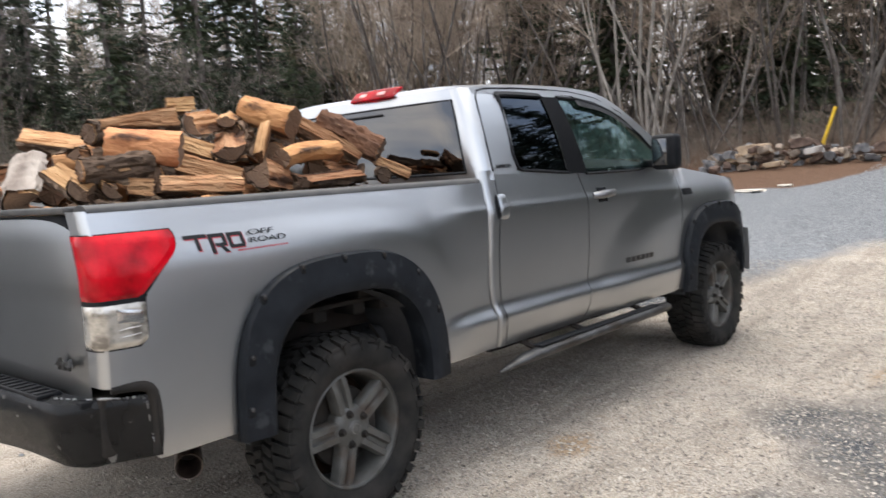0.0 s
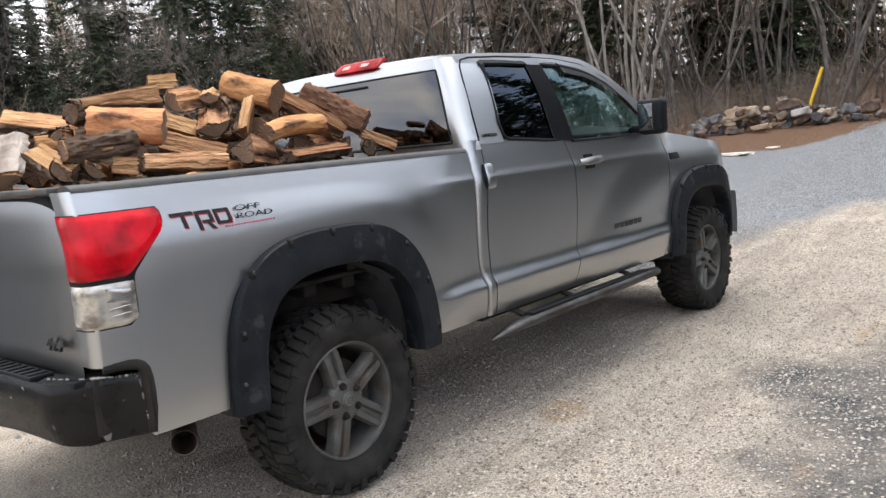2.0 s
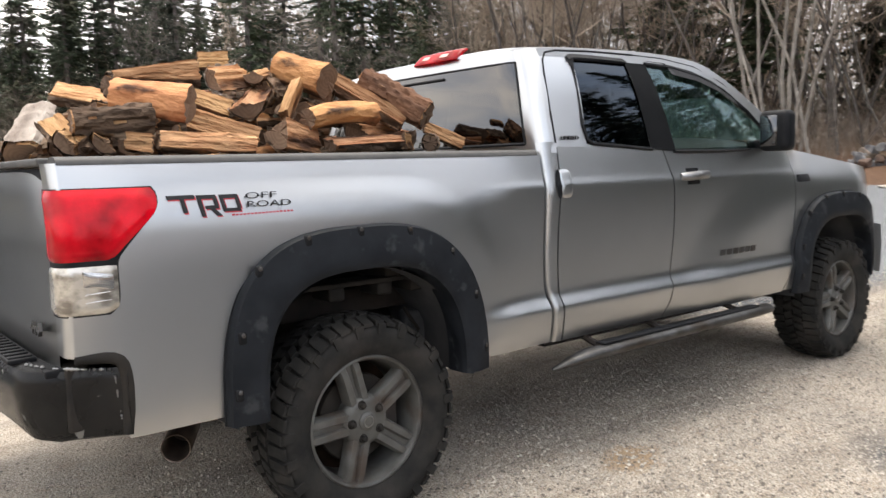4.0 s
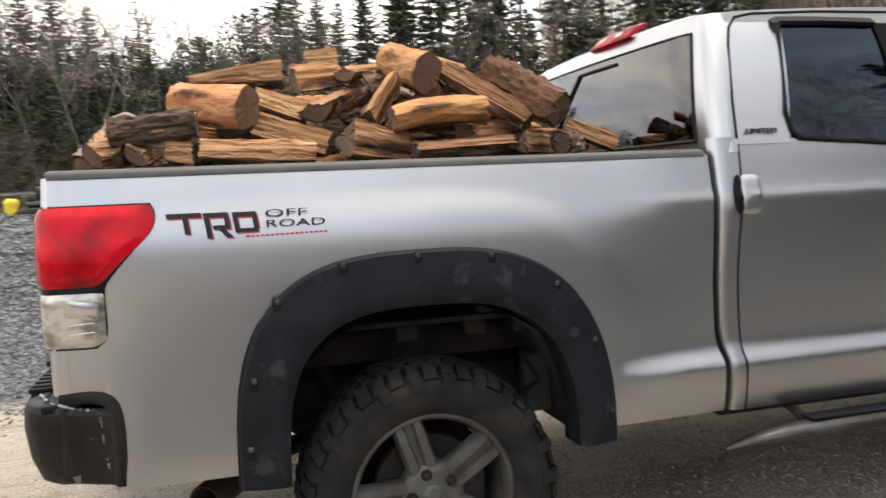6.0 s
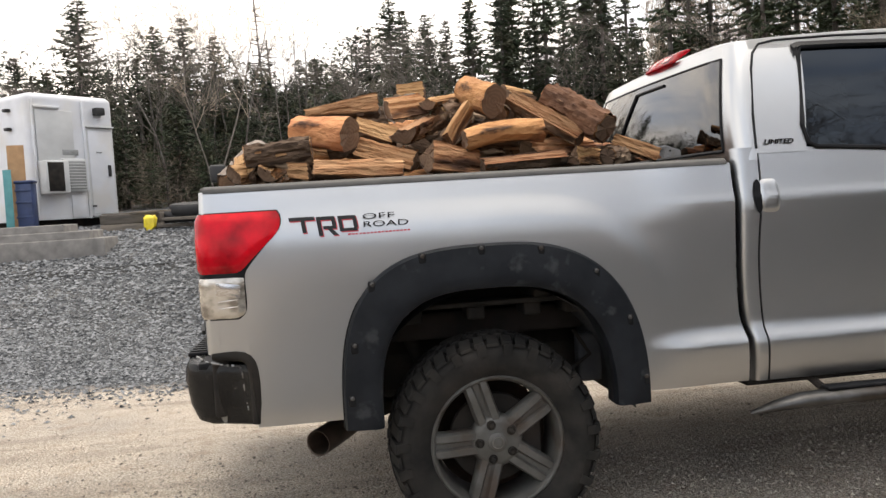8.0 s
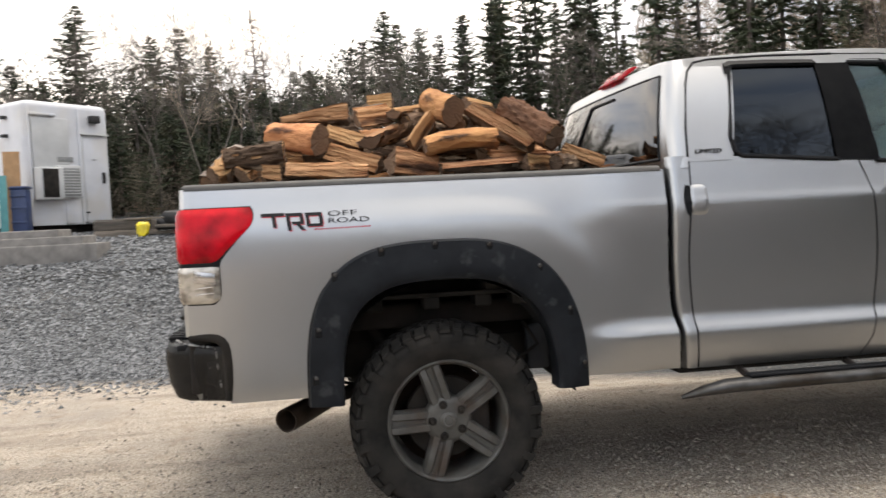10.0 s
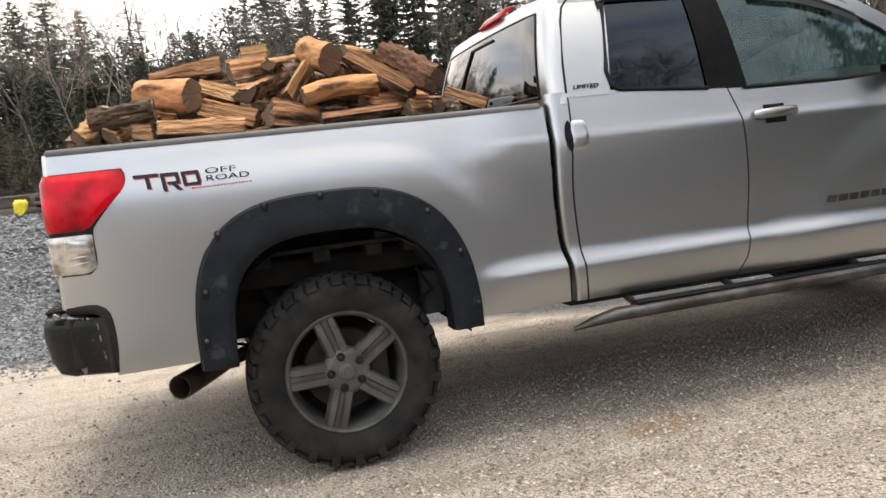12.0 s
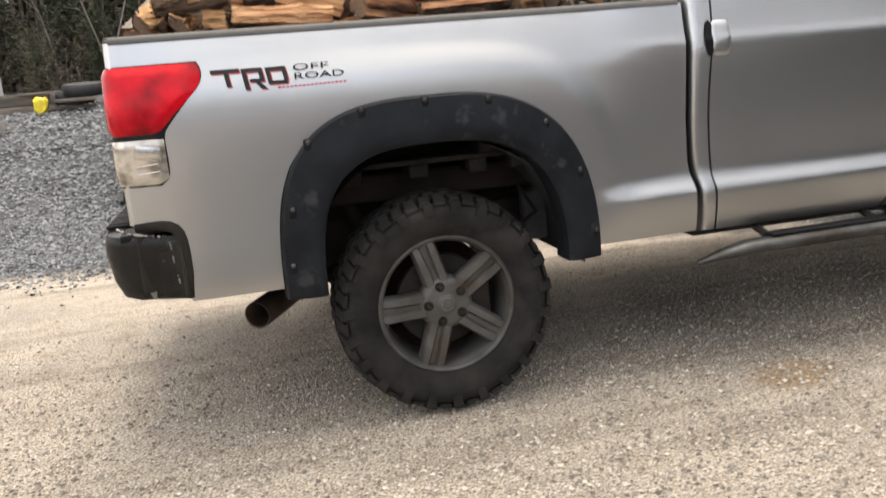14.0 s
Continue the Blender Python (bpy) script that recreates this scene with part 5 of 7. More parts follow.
# cabin
part("cabin_floor", box(1.05, 3.1, -0.80, 0.80, 0.60, 0.66), M_CABIN, TRUCK)
part("dashboard", box(2.78, 3.25, -0.78, 0.78, 0.95, 1.37, 0.06), M_CABIN, TRUCK)
part("headliner", box(1.12, 2.5, -0.62, 0.62, 1.855, 1.865), M_CABIN, TRUCK)
for sx, sy, nm in ((2.18, -0.40, "front_seat"), (2.18, 0.40, "front_seat"), (1.46, -0.36, "rear_seat"), (1.46, 0.36, "rear_seat")):
    bm = bmesh.new()
    add_box(bm, sx - 0.05, sx + 0.45, sy - 0.25, sy + 0.25, 0.85, 1.0, 0.05)
    add_box(bm, -0.06, 0.06, sy - 0.25, sy + 0.25, 0, 0.60, 0.05, pose(sx - 0.04, 0, 0.95, 0, -14, 0))
    add_box(bm, -0.05, 0.05, sy - 0.13, sy + 0.13, 0, 0.20, 0.04, pose(sx - 0.20, 0, 1.56, 0, -8, 0))
    part(nm, bm, M_SEAT, TRUCK, "grey cloth seat with headrest")
bm = bmesh.new()
add_tube(bm, [Vector((2.66, 0.40, 1.27)) + Vector((0.08 * math.sin(a), 0.18 * math.cos(a), 0.17 * math.sin(a))) for a in np.linspace(0, 6.2832, 25)], 0.015, 6, cap=False)
part("steering_wheel", bm, M_CABIN, TRUCK)

# ---- firewood ----
def section(kind, r, rnd):
    """Cross-section of a log as (y, z, bark?) points, round or split."""
    pts = []
    if kind in ("bark", "stripped"):
        n, el, ph = 30, rnd.uniform(0.9, 1.1), rnd.uniform(0, 6)
        for k in range(n):
            a = 2 * math.pi * k / n
            q = r * (1 + 0.05 * math.sin(2 * a + ph) + 0.03 * math.sin(5 * a + 2 * ph))
            pts.append((q * math.cos(a) * el, q * math.sin(a) / el, kind == "bark"))
        return pts
    a0, a1 = (200, 340) if kind == "half" else (225, 315)
    arc = [(r * 1.15 * math.cos(radians(a)), r * 1.15 * math.sin(radians(a)), True) for a in np.linspace(a0 + rnd.uniform(-25, 15), a1 + rnd.uniform(-15, 25), 10)]
    apex = (rnd.uniform(-0.35, 0.35) * r, (0.62 if kind == "split" else 0.12) * r, False)
    e0, e1 = arc[-1], arc[0]
    def run(p, q, n):
        sag = rnd.uniform(-0.22, 0.12)
        return [(lerp(p[0], q[0], t) + rnd.gauss(0, 0.03) * r, lerp(p[1], q[1], t) + rnd.gauss(0, 0.03) * r + sag * math.sin(math.pi * t) * r, False) for t in np.linspace(0, 1, n + 2)[1:-1]]
    cy = (0.25 if kind == "split" else 0.35) * r
    pts = arc + run(e0, apex, 13) + [apex] + run(apex, e1, 13)
    return [(y, z + cy, b) for y, z, b in pts]


def firewood(kind, a, b, r, turn=0.0, seed=1, taper=0.93, bend=0.0, label="", gnarl=1.0, skin=None):
    """One log from its nearer end a to its farther end b; the core is wood with sawn ends, the bark a shell of its own."""
    rnd = random.Random(seed)
    a, b = Vector(a), Vector(b)
    d = b - a
    ln = d.length
    rot = d.to_track_quat('X', 'Z').to_matrix().to_4x4() @ Matrix.Rotation(radians(turn), 4, 'X')
    sec = section(kind, r, rnd)
    n, m = len(sec), 26
    core, bark = bmesh.new(), bmesh.new()
    off = Vector((seed * 3.7, seed * 1.3, 0))
    rings = []

    def lumps(x, y, z):
        return noise.noise(Vector((x * 4, y / r * 1.4, z / r * 1.4)) + off) * 0.20 * gnarl

    for i in range(m + 1):
        t = i / m
        x = lerp(-ln / 2, ln / 2, t)
        k = lerp(1, taper, t) * (0.985 if i in (0, m) else 1)
        ring = []
        for j, (y, z, isb) in enumerate(sec):
            g = lumps(x, y, z) + noise.noise(Vector((x * 22, y / r * 7, z / r * 7)) + off) * (0.09 if not isb or kind == 'stripped' else 0.03) + (noise.noise(Vector((x * 2.5, y / r * 5, z / r * 5)) + off) * 0.05 + noise.noise(Vector((x * 9, y / r * 2.2, z / r * 2.2)) - off) * 0.16 if not isb else 0)
            q = k * (1 + g * (0.6 if kind == "stripped" else 1))
            if isb and kind != "stripped":
                q *= 0.93
            xe = x + (rnd.gauss(0, 0.003) if i in (0, m) else 0)
            ring.append(core.verts.new((xe, y * q, z * q + bend * math.sin(math.pi * t) * r)))
        rings.append(ring)
    for i in range(m):
        for j in range(n):
            core.faces.new((rings[i][j], rings[i + 1][j], rings[i + 1][(j + 1) % n], rings[i][(j + 1) % n]))
    for ring, s in ((rings[0], 1), (rings[-1], -1)):
        c = core.verts.new(sum((v.co for v in ring), Vector()) / n)
        for j in range(n):
            f = (c, ring[(j + 1) % n], ring[j]) if s < 0 else (c, ring[j], ring[(j + 1) % n])
            core.faces.new(f[::-1]).material_index = 1
    bmesh.ops.recalc_face_normals(core, faces=core.faces[:])
    names = {"bark": "firewood_log with dark rough bark and a sawn end", "stripped": "peeled orange-brown firewood log with a sawn end", "half": "half-split firewood log, pale face and dark bark", "split": "split firewood piece with torn pale-orange grain"}
    ob = part("firewood_log", core, [M_STRIPPED if kind == "stripped" else M_WOOD, M_END], None, smooth=True, crease=34)
    tagged(ob, label or names[kind].replace("firewood_log", "firewood log"), "firewood", "firewood heaped in the truck bed")
    ob.matrix_world = Matrix.Translation((a + b) / 2) @ rot
    js = [j for j in range(n) if sec[j][2]]
    if js and kind != "stripped":
        closed = kind == "bark"
        mm = 30
        rows = []
        for i in range(mm + 1):
            t = i / mm
            x = lerp(-ln / 2 + 0.004, ln / 2 - 0.004, t)
            k = lerp(1, taper, t)
            row = []
            for j in js:
                y, z, _ = sec[j]
                g = noise.noise(Vector((x * 9, y / r * 6, z / r * 6)) + off) * 0.24 + noise.noise(Vector((x * 30, y / r * 9, z / r * 9)) + off) * 0.24
                q = k * (1.0 + lumps(x, y, z) + abs(g) * 1.2)
                row.append(bark.verts.new((x, y * q, z * q + bend * math.sin(math.pi * t) * r)))
            rows.append(row)
        nj = len(js)
        for i in range(mm):
            for j in range(nj if closed else nj - 1):
                cx = (i + 0.5) / mm
                if noise.noise(Vector((cx * ln * 7, j * 0.45, seed * 2.1))) > (0.62 if kind == "bark" else 0.45):
                    continue
                bark.faces.new((rows[i][j], rows[i + 1][j], rows[i + 1][(j + 1) % nj], rows[i][(j + 1) % nj]))
        bmesh.ops.delete(bark, geom=[v for v in bark.verts if not v.link_faces], context='VERTS')
        bmesh.ops.recalc_face_normals(bark, faces=bark.faces[:])
        part("bark", bark, skin or M_BARK, ob, crease=25)
    return ob


firewood("stripped", (-0.437, -0.600, 1.578), (-0.640, -0.420, 1.622), 0.066, turn=0, seed=11)
firewood("bark", (-0.588, -0.620, 1.532), (-0.850, -0.600, 1.512), 0.047, turn=0, seed=12, taper=0.85, gnarl=2.6, label="dark knotty firewood log with shaggy bark")
firewood("split", (-0.291, -0.340, 1.724), (-0.604, -0.300, 1.701), 0.058, turn=-10, seed=13, taper=0.45)
firewood("half", (-0.258, -0.420, 1.693), (-0.095, -0.360, 1.715), 0.055, turn=50, seed=27, skin=M_BIRCH, label="half-split birch firewood log with white bark")
firewood("split", (-0.060, -0.140, 1.810), (-0.178, -0.100, 1.808), 0.045, turn=-20, seed=29, taper=0.9)
firewood("half", (-0.093, -0.420, 1.713), (0.076, -0.220, 1.757), 0.042, turn=20, seed=28)
firewood("half", (-0.219, -0.620, 1.572), (0.017, -0.300, 1.680), 0.060, turn=-20, seed=17, label="half-split firewood log, black bark and pale face")
firewood("split", (-0.245, -0.520, 1.563), (-0.402, -0.440, 1.633), 0.046, turn=0, seed=16)
firewood("split", (-0.185, -0.620, 1.454), (-0.399, -0.500, 1.533), 0.055, turn=-15, seed=18)
firewood("split", (-0.242, -0.690, 1.432), (-0.588, -0.660, 1.451), 0.044, turn=-25, seed=14)
firewood("split", (-0.604, -0.660, 1.443), (-0.684, -0.620, 1.451), 0.042, turn=-30, seed=15)
firewood("split", (-0.137, -0.700, 1.472), (0.071, -0.600, 1.439), 0.070, turn=20, seed=19, taper=0.85)
firewood("split", (-0.033, -0.570, 1.545), (0.076, -0.500, 1.686), 0.042, turn=40, seed=20, taper=0.9)
firewood("stripped", (0.168, -0.560, 1.692), (0.102, -0.300, 1.777), 0.062, turn=0, seed=21, taper=0.95)
firewood("stripped", (0.344, -0.630, 1.555), (0.019, -0.640, 1.527), 0.052, turn=0, seed=22, taper=0.95, bend=0.35)
firewood("half", (0.412, -0.700, 1.454), (0.071, -0.710, 1.438), 0.050, turn=-35, seed=23)
firewood("bark", (0.608, -0.660, 1.549), (0.440, -0.420, 1.719), 0.060, turn=0, seed=24, gnarl=1.5, skin=M_BARK_RED, label="brown-barked firewood log leaning towards the cab")
firewood("split", (0.522, -0.600, 1.522), (0.277, -0.400, 1.721), 0.050, turn=0, seed=25)
firewood("split", (0.848, -0.620, 1.433), (0.677, -0.560, 1.512), 0.036, turn=-20, seed=26, taper=0.9)
firewood("split", (0.468, -0.660, 1.446), (0.630, -0.500, 1.444), 0.045, turn=20, seed=37, taper=0.9)
firewood("bark", (0.603, -0.680, 1.433), (0.767, -0.500, 1.452), 0.036, turn=0, seed=32)
firewood("half", (-0.884, -0.660, 1.442), (-0.794, -0.500, 1.454), 0.045, turn=60, seed=30)
firewood("half", (-0.935, -0.310, 1.405), (-0.820, -0.150, 1.560), 0.078, turn=150, seed=39, skin=M_WEATHERED, label="pale weathered firewood log leaning on the tailgate")
firewood("split", (-0.840, -0.620, 1.425), (-0.862, -0.420, 1.520), 0.050, turn=15, seed=40)
firewood("half", (-0.770, -0.660, 1.440), (-0.723, -0.450, 1.481), 0.040, turn=60, seed=31)
firewood("bark", (0.196, -0.460, 1.632), (0.329, -0.250, 1.658), 0.050, turn=0, seed=33)
firewood("half", (0.305, -0.200, 1.780), (0.441, -0.140, 1.761), 0.050, turn=20, seed=34)
firewood("bark", (-0.038, -0.400, 1.646), (0.086, -0.300, 1.665), 0.050, turn=0, seed=36)
firewood("split", (-0.376, -0.300, 1.677), (-0.484, -0.220, 1.666), 0.050, turn=-30, seed=35)
firewood("split", (0.485, -0.400, 1.685), (0.368, -0.360, 1.628), 0.050, turn=-20, seed=38)
firewood("half", (0.30, -0.560, 1.490), (0.62, -0.420, 1.500), 0.066, turn=40, seed=51)
firewood("bark", (0.10, -0.480, 1.560), (0.42, -0.330, 1.575), 0.062, turn=0, seed=52)
firewood("split", (0.36, -0.380, 1.590), (0.66, -0.300, 1.560), 0.060, turn=200, seed=53)
firewood("stripped", (0.48, -0.300, 1.480), (0.80, -0.240, 1.470), 0.056, turn=0, seed=54)
# the heap beneath and on the far side
fr = random.Random(77)
for layer, (z0, cnt, y0, y1) in enumerate(((1.08, 12, -0.62, 0.62), (1.20, 10, -0.66, 0.66), (1.335, 28, -0.68, 0.68), (1.45, 20, -0.44, 0.60), (1.56, 13, -0.24, 0.42), (1.66, 6, -0.10, 0.25))):
    for k in range(cnt):
        xc = -0.78 + 1.50 * (k + fr.uniform(0.2, 0.8)) / cnt
        if layer >= 4:
            xc = -0.62 + 1.08 * (k + fr.uniform(0.1, 0.9)) / cnt
        yc = fr.uniform(y0, y1)
        ang, pit, ln = fr.uniform(-0.9, 0.9) + (math.pi if fr.random() < 0.5 else 0), fr.uniform(-0.22, 0.22), fr.uniform(0.32, 0.42)
        dv = Vector((math.cos(ang) * math.cos(pit), math.sin(ang) * math.cos(pit), math.sin(pit))) * ln / 2
        dv.y = max(-0.72 - yc, min(0.72 - yc, dv.y)) if yc + abs(dv.y) > 0.72 or yc - abs(dv.y) < -0.72 else dv.y
        cc = Vector((xc, yc, z0 + fr.uniform(-0.02, 0.03)))
        firewood(fr.choice(("bark", "split", "half", "split", "stripped")), cc - dv, cc + dv, fr.uniform(0.045, 0.062), turn=fr.uniform(0, 360), seed=200 + layer * 40 + k)


# ---- trees ----
M_NEEDLE = mat("spruce_needles", (0.020, 0.034, 0.017), (0.052, 0.066, 0.030), scale=1.4, rough=0.8, rvar=0.1, third=(0.075, 0.060, 0.030), tscale=0.35, vary=0.35)
M_TRUNK = mat("grey_trunk", (0.115, 0.10, 0.088), (0.055, 0.046, 0.04), scale=5, rough=0.95, bump=0.01, bscale=20, third=(0.16, 0.15, 0.135), tscale=2, vary=0.3)
M_TWIG = mat("bare_twigs", (0.28, 0.225, 0.172), (0.43, 0.355, 0.28), scale=3, rough=0.95, third=(0.10, 0.07, 0.05), tscale=0.6, vary=0.35)
M_BRUSH = mat("dry_brush", (0.31, 0.26, 0.21), (0.17, 0.142, 0.115), scale=2, rough=0.95, third=(0.20, 0.135, 0.09), tscale=0.5)


def mesh_of(name, verts, faces, material):
    me = bpy.data.meshes.new(name)
    me.from_pydata(verts, [], faces)
    me.materials.append(material)
    return me


def spruce(h, spread, seed, sparse=0.0, low=0.10):
    """A spruce: tapered trunk and whorls of drooping branches set with small needle sprays."""
    rnd = random.Random(seed)
    root = thing("spruce_tree", "tall dark green spruce tree with drooping branches", "tree", "spruces at the yard's edge")
    lean = (rnd.gauss(0, 0.012) * h, rnd.gauss(0, 0.012) * h)
    bm = bmesh.new()
    pts = [(lean[0] * t * t, lean[1] * t * t, h * t) for t in np.linspace(0, 1, 9)]
    add_tube(bm, pts, [max(0.012, 0.013 * h * (1 - t) ** 0.8 + 0.01) for t in np.linspace(0, 1, 9)], 7)
    V, F = [], []
    z = h * low
    while z < h * 0.985:
        t = z / h
        reach = spread * (1 - t) ** 0.75 * (1.0 if t > 0.25 else 0.7 + 1.2 * t) + 0.08
        ox, oy = lean[0] * t * t, lean[1] * t * t
        nb = rnd.randint(4, 6)
        a0 = rnd.uniform(0, 6.28)
        for b in range(nb):
            if rnd.random() < sparse * (1.3 - t):
                continue
            a = a0 + 6.283 * b / nb + rnd.gauss(0, 0.25)
            L = reach * rnd.uniform(0.38, 1.22)
            rise = lerp(-0.30, 0.45, t ** 1.5) + rnd.gauss(0, 0.08)
            ca, sa = math.cos(a), math.sin(a)
            i0 = len(V)
            tip = (ox + ca * L, oy + sa * L, z + rise * L)
            V += [(ox - sa * 0.012, oy + ca * 0.012, z), (ox + sa * 0.012, oy - ca * 0.012, z), tip]
            F.append((i0, i0 + 1, i0 + 2))
            ns = max(3, int(L / 0.075))
            for k in range(ns):
                q = (k + 0.6) / ns
                bx, by, bz = ox + ca * L * q, oy + sa * L * q, z + rise * L * q - 0.12 * L * math.sin(3.1 * q) * (1 - t)
                for sd in (-1, 1):
                    sl = (0.14 + 0.24 * (1 - q) * min(1, L)) * rnd.uniform(0.6, 1.3)
                    aa = a + sd * rnd.uniform(0.5, 1.3)
                    dz = rnd.uniform(-0.65, 0.10)
                    ex, ey, ez = bx + math.cos(aa) * sl, by + math.sin(aa) * sl, bz + dz * sl
                    wx, wy, wz = -math.sin(aa) * 0.04, math.cos(aa) * 0.04, rnd.uniform(-0.07, 0.07)
                    i0 = len(V)
                    V += [(bx + wx, by + wy, bz + wz), (bx - wx, by - wy, bz - wz), (ex, ey, ez)]
                    F.append((i0, i0 + 1, i0 + 2))
        z += lerp(0.26, 0.17, t) * rnd.uniform(0.6, 1.5)
    part("trunk", bm, M_TRUNK, root)
    cr = new("crown", mesh_of("crown", V, F, M_NEEDLE))
    cr.parent = root
    return root


def bare_tree(h, seed, stems=1, thin=1.0, bark=None, twig=None):
    """A leafless tree: forked limbs down to fine twigs."""
    rnd = random.Random(seed)
    root = thing("bare_tree", "leafless grey-brown tree with fine bare twigs", "tree", "bare trees in the thicket")
    bm = bmesh.new()
    V, F = [], []

    def stick(p, q, r0, r1):
        d = (q - p).normalized()
        u = d.orthogonal().normalized()
        w = d.cross(u)
        i0 = len(V)
        for c, r in ((p, r0), (q, r1)):
            for k in range(3):
                V.append(tuple(c + (u * math.cos(2.094 * k) + w * math.sin(2.094 * k)) * r))
        for k in range(3):
            F.append((i0 + k, i0 + (k + 1) % 3, i0 + 3 + (k + 1) % 3, i0 + 3 + k))

    def grow(p, d, L, r, depth):
        n = 4 if depth < 3 else 3
        pts, rad = [p], [r]
        for i in range(n):
            d = (d + Vector((rnd.gauss(0, 0.11), rnd.gauss(0, 0.11), 0.05 + rnd.gauss(0, 0.05)))).normalized()
            p = p + d * L / n
            pts.append(p)
            rad.append(r * (1 - 0.62 * (i + 1) / n))
            if depth < 4:
                for _ in range(rnd.choice((1, 2, 2)) if depth else rnd.choice((0, 1, 1, 2))):
                    if depth == 0 and i == 0:
                        continue
                    ax = d.orthogonal().normalized()
                    ax.rotate(Matrix.Rotation(rnd.uniform(0, 6.28), 3, d))
                    nd = (d + ax * rnd.uniform(0.5, 1.1)).normalized()
                    grow(p, nd, L * rnd.uniform(0.32, 0.55), rad[-1] * rnd.uniform(0.4, 0.6), depth + 1)
        if depth == 0:
            add_tube(bm, pts, [max(0.008, q) for q in rad], 7)
        else:
            for (a, b), (ra, rb) in zip(zip(pts, pts[1:]), zip(rad, rad[1:])):
                stick(a, b, max(0.0045, ra), max(0.003, rb))

    for s in range(stems):
        o = Vector((rnd.gauss(0, 0.22), rnd.gauss(0, 0.22), 0)) if stems > 1 else Vector((0, 0, 0))
        d = Vector((rnd.gauss(0, 0.10) * (1.6 if stems > 1 else 1), rnd.gauss(0, 0.10) * (1.6 if stems > 1 else 1), 1)).normalized()
        grow(o, d, h * rnd.uniform(0.8, 1.05), 0.0075 * h * thin * rnd.uniform(0.8, 1.2), 0)
    part("trunk", bm, bark or M_TRUNK, root)
    cr = new("bare_crown", mesh_of("bare_crown", V, F, twig or M_TWIG))
    cr.parent = root
    return root


def stand(protos, hs, i, x, y, h, rz, sx=1.0):
    """Sets a copy of tree i on the ground at (x, y), grown to the height h."""
    m = Matrix.Translation((x, y, ground_z(x, y) - 0.05)) @ Matrix.Rotation(rz, 4, 'Z')
    o = copy_thing(protos[i], m)
    k = h / hs[i]
    o.scale = (k * sx, k * sx, k)
    return o


SH = [10.0, 10.0, 10.0, 10.0, 10.0, 8.0]
S_PROTO = [spruce(10, 2.1, 1, 0.10, 0.05), spruce(10, 1.9, 2, 0.38, 0.12), spruce(10, 1.6, 3, 0.52, 0.25), spruce(10, 2.0, 4, 0.18, 0.08), spruce(10, 1.7, 5, 0.46, 0.18), spruce(8, 2.2, 6, 0.08, 0.02)]
M_PALE_TRUNK = mat("pale_grey_trunk", (0.26, 0.235, 0.205), (0.15, 0.13, 0.11), scale=5, rough=0.95, bump=0.01, bscale=20)
M_DARK_TWIG = mat("dark_twigs", (0.12, 0.104, 0.09), (0.21, 0.185, 0.16), scale=3, rough=0.95, vary=0.3)
BH = [9.0, 9.0, 8.0, 7.0, 9.0, 9.0, 9.0, 9.0]
B_PROTO = [bare_tree(9, 21), bare_tree(9, 22), bare_tree(8, 23, 3, 0.8), bare_tree(7, 24, 2, 0.7), bare_tree(9, 25, 8, 0.6, M_PALE_TRUNK), bare_tree(9, 26, 1, 0.9, None, M_DARK_TWIG), bare_tree(9, 27, 2, 0.8, None, M_DARK_TWIG), bare_tree(9, 31, 2, 0.8, M_PALE_TRUNK)]
tr = random.Random(9)
# spruces whose tips stand clear against the sky: x, y, top
for i, (x, y, top) in enumerate(((-6.8, 33.7, 9.9), (-5.4, 31.4, 9.7), (-9.3, 30.1, 10.4), (2.0, 38.4, 10.2), (3.0, 41.3, 11.2), (3.2, 32.1, 10.6), (4.0, 34.0, 10.4), (5.2, 35.8, 10.6), (-0.9, 40.8, 9.6), (0.1, 42.7, 9.4), (1.4, 48.6, 9.8), (-4.8, 37.4, 10.2), (-1.2, 36.8, 8.1), (6.2, 28.5, 9.4), (-14.0, 38.9, 8.4), (-14.1, 43.0, 9.7))):
    stand(S_PROTO, SH, (0, 3, 0, 1, 3)[i % 5], x, y, top - ground_z(x, y), tr.uniform(0, 6.28), tr.uniform(1.15, 1.5))
for x, y, top in ((-6.5, 22.3, 6.1), (4.5, 28.7, 8.1), (-8.2, 24.5, 5.6), (-3.2, 30.0, 7.0)):
    stand(S_PROTO, SH, 5, x, y, top - ground_z(x, y), tr.uniform(0, 6.28), 0.9)
for i, (x, y, top) in enumerate(((6.8, 25.4, 11.3), (8.1, 26.2, 10.2), (10.0, 28.9, 10.0), (10.2, 24.8, 11.2), (11.9, 26.6, 11.5), (11.8, 22.5, 12.0), (13.6, 23.2, 11.8), (14.4, 22.1, 12.2), (15.4, 20.9, 12.0), (17.3, 21.6, 12.5), (18.2, 20.4, 12.3), (16.2, 24.0, 13))):
    stand(S_PROTO, SH, (1, 2, 4, 3, 2)[i % 5], x, y, top - ground_z(x, y), tr.uniform(0, 6.28), 0.9)
for k in range(66):
    x, y = tr.uniform(-17, 7), tr.uniform(27, 38)
    top = tr.uniform(5.4, 8.8) * y / 33
    stand(S_PROTO, SH, tr.choice((0, 1, 3, 5)), x, y, top - ground_z(x, y), tr.uniform(0, 6.28), tr.uniform(1.1, 1.6))
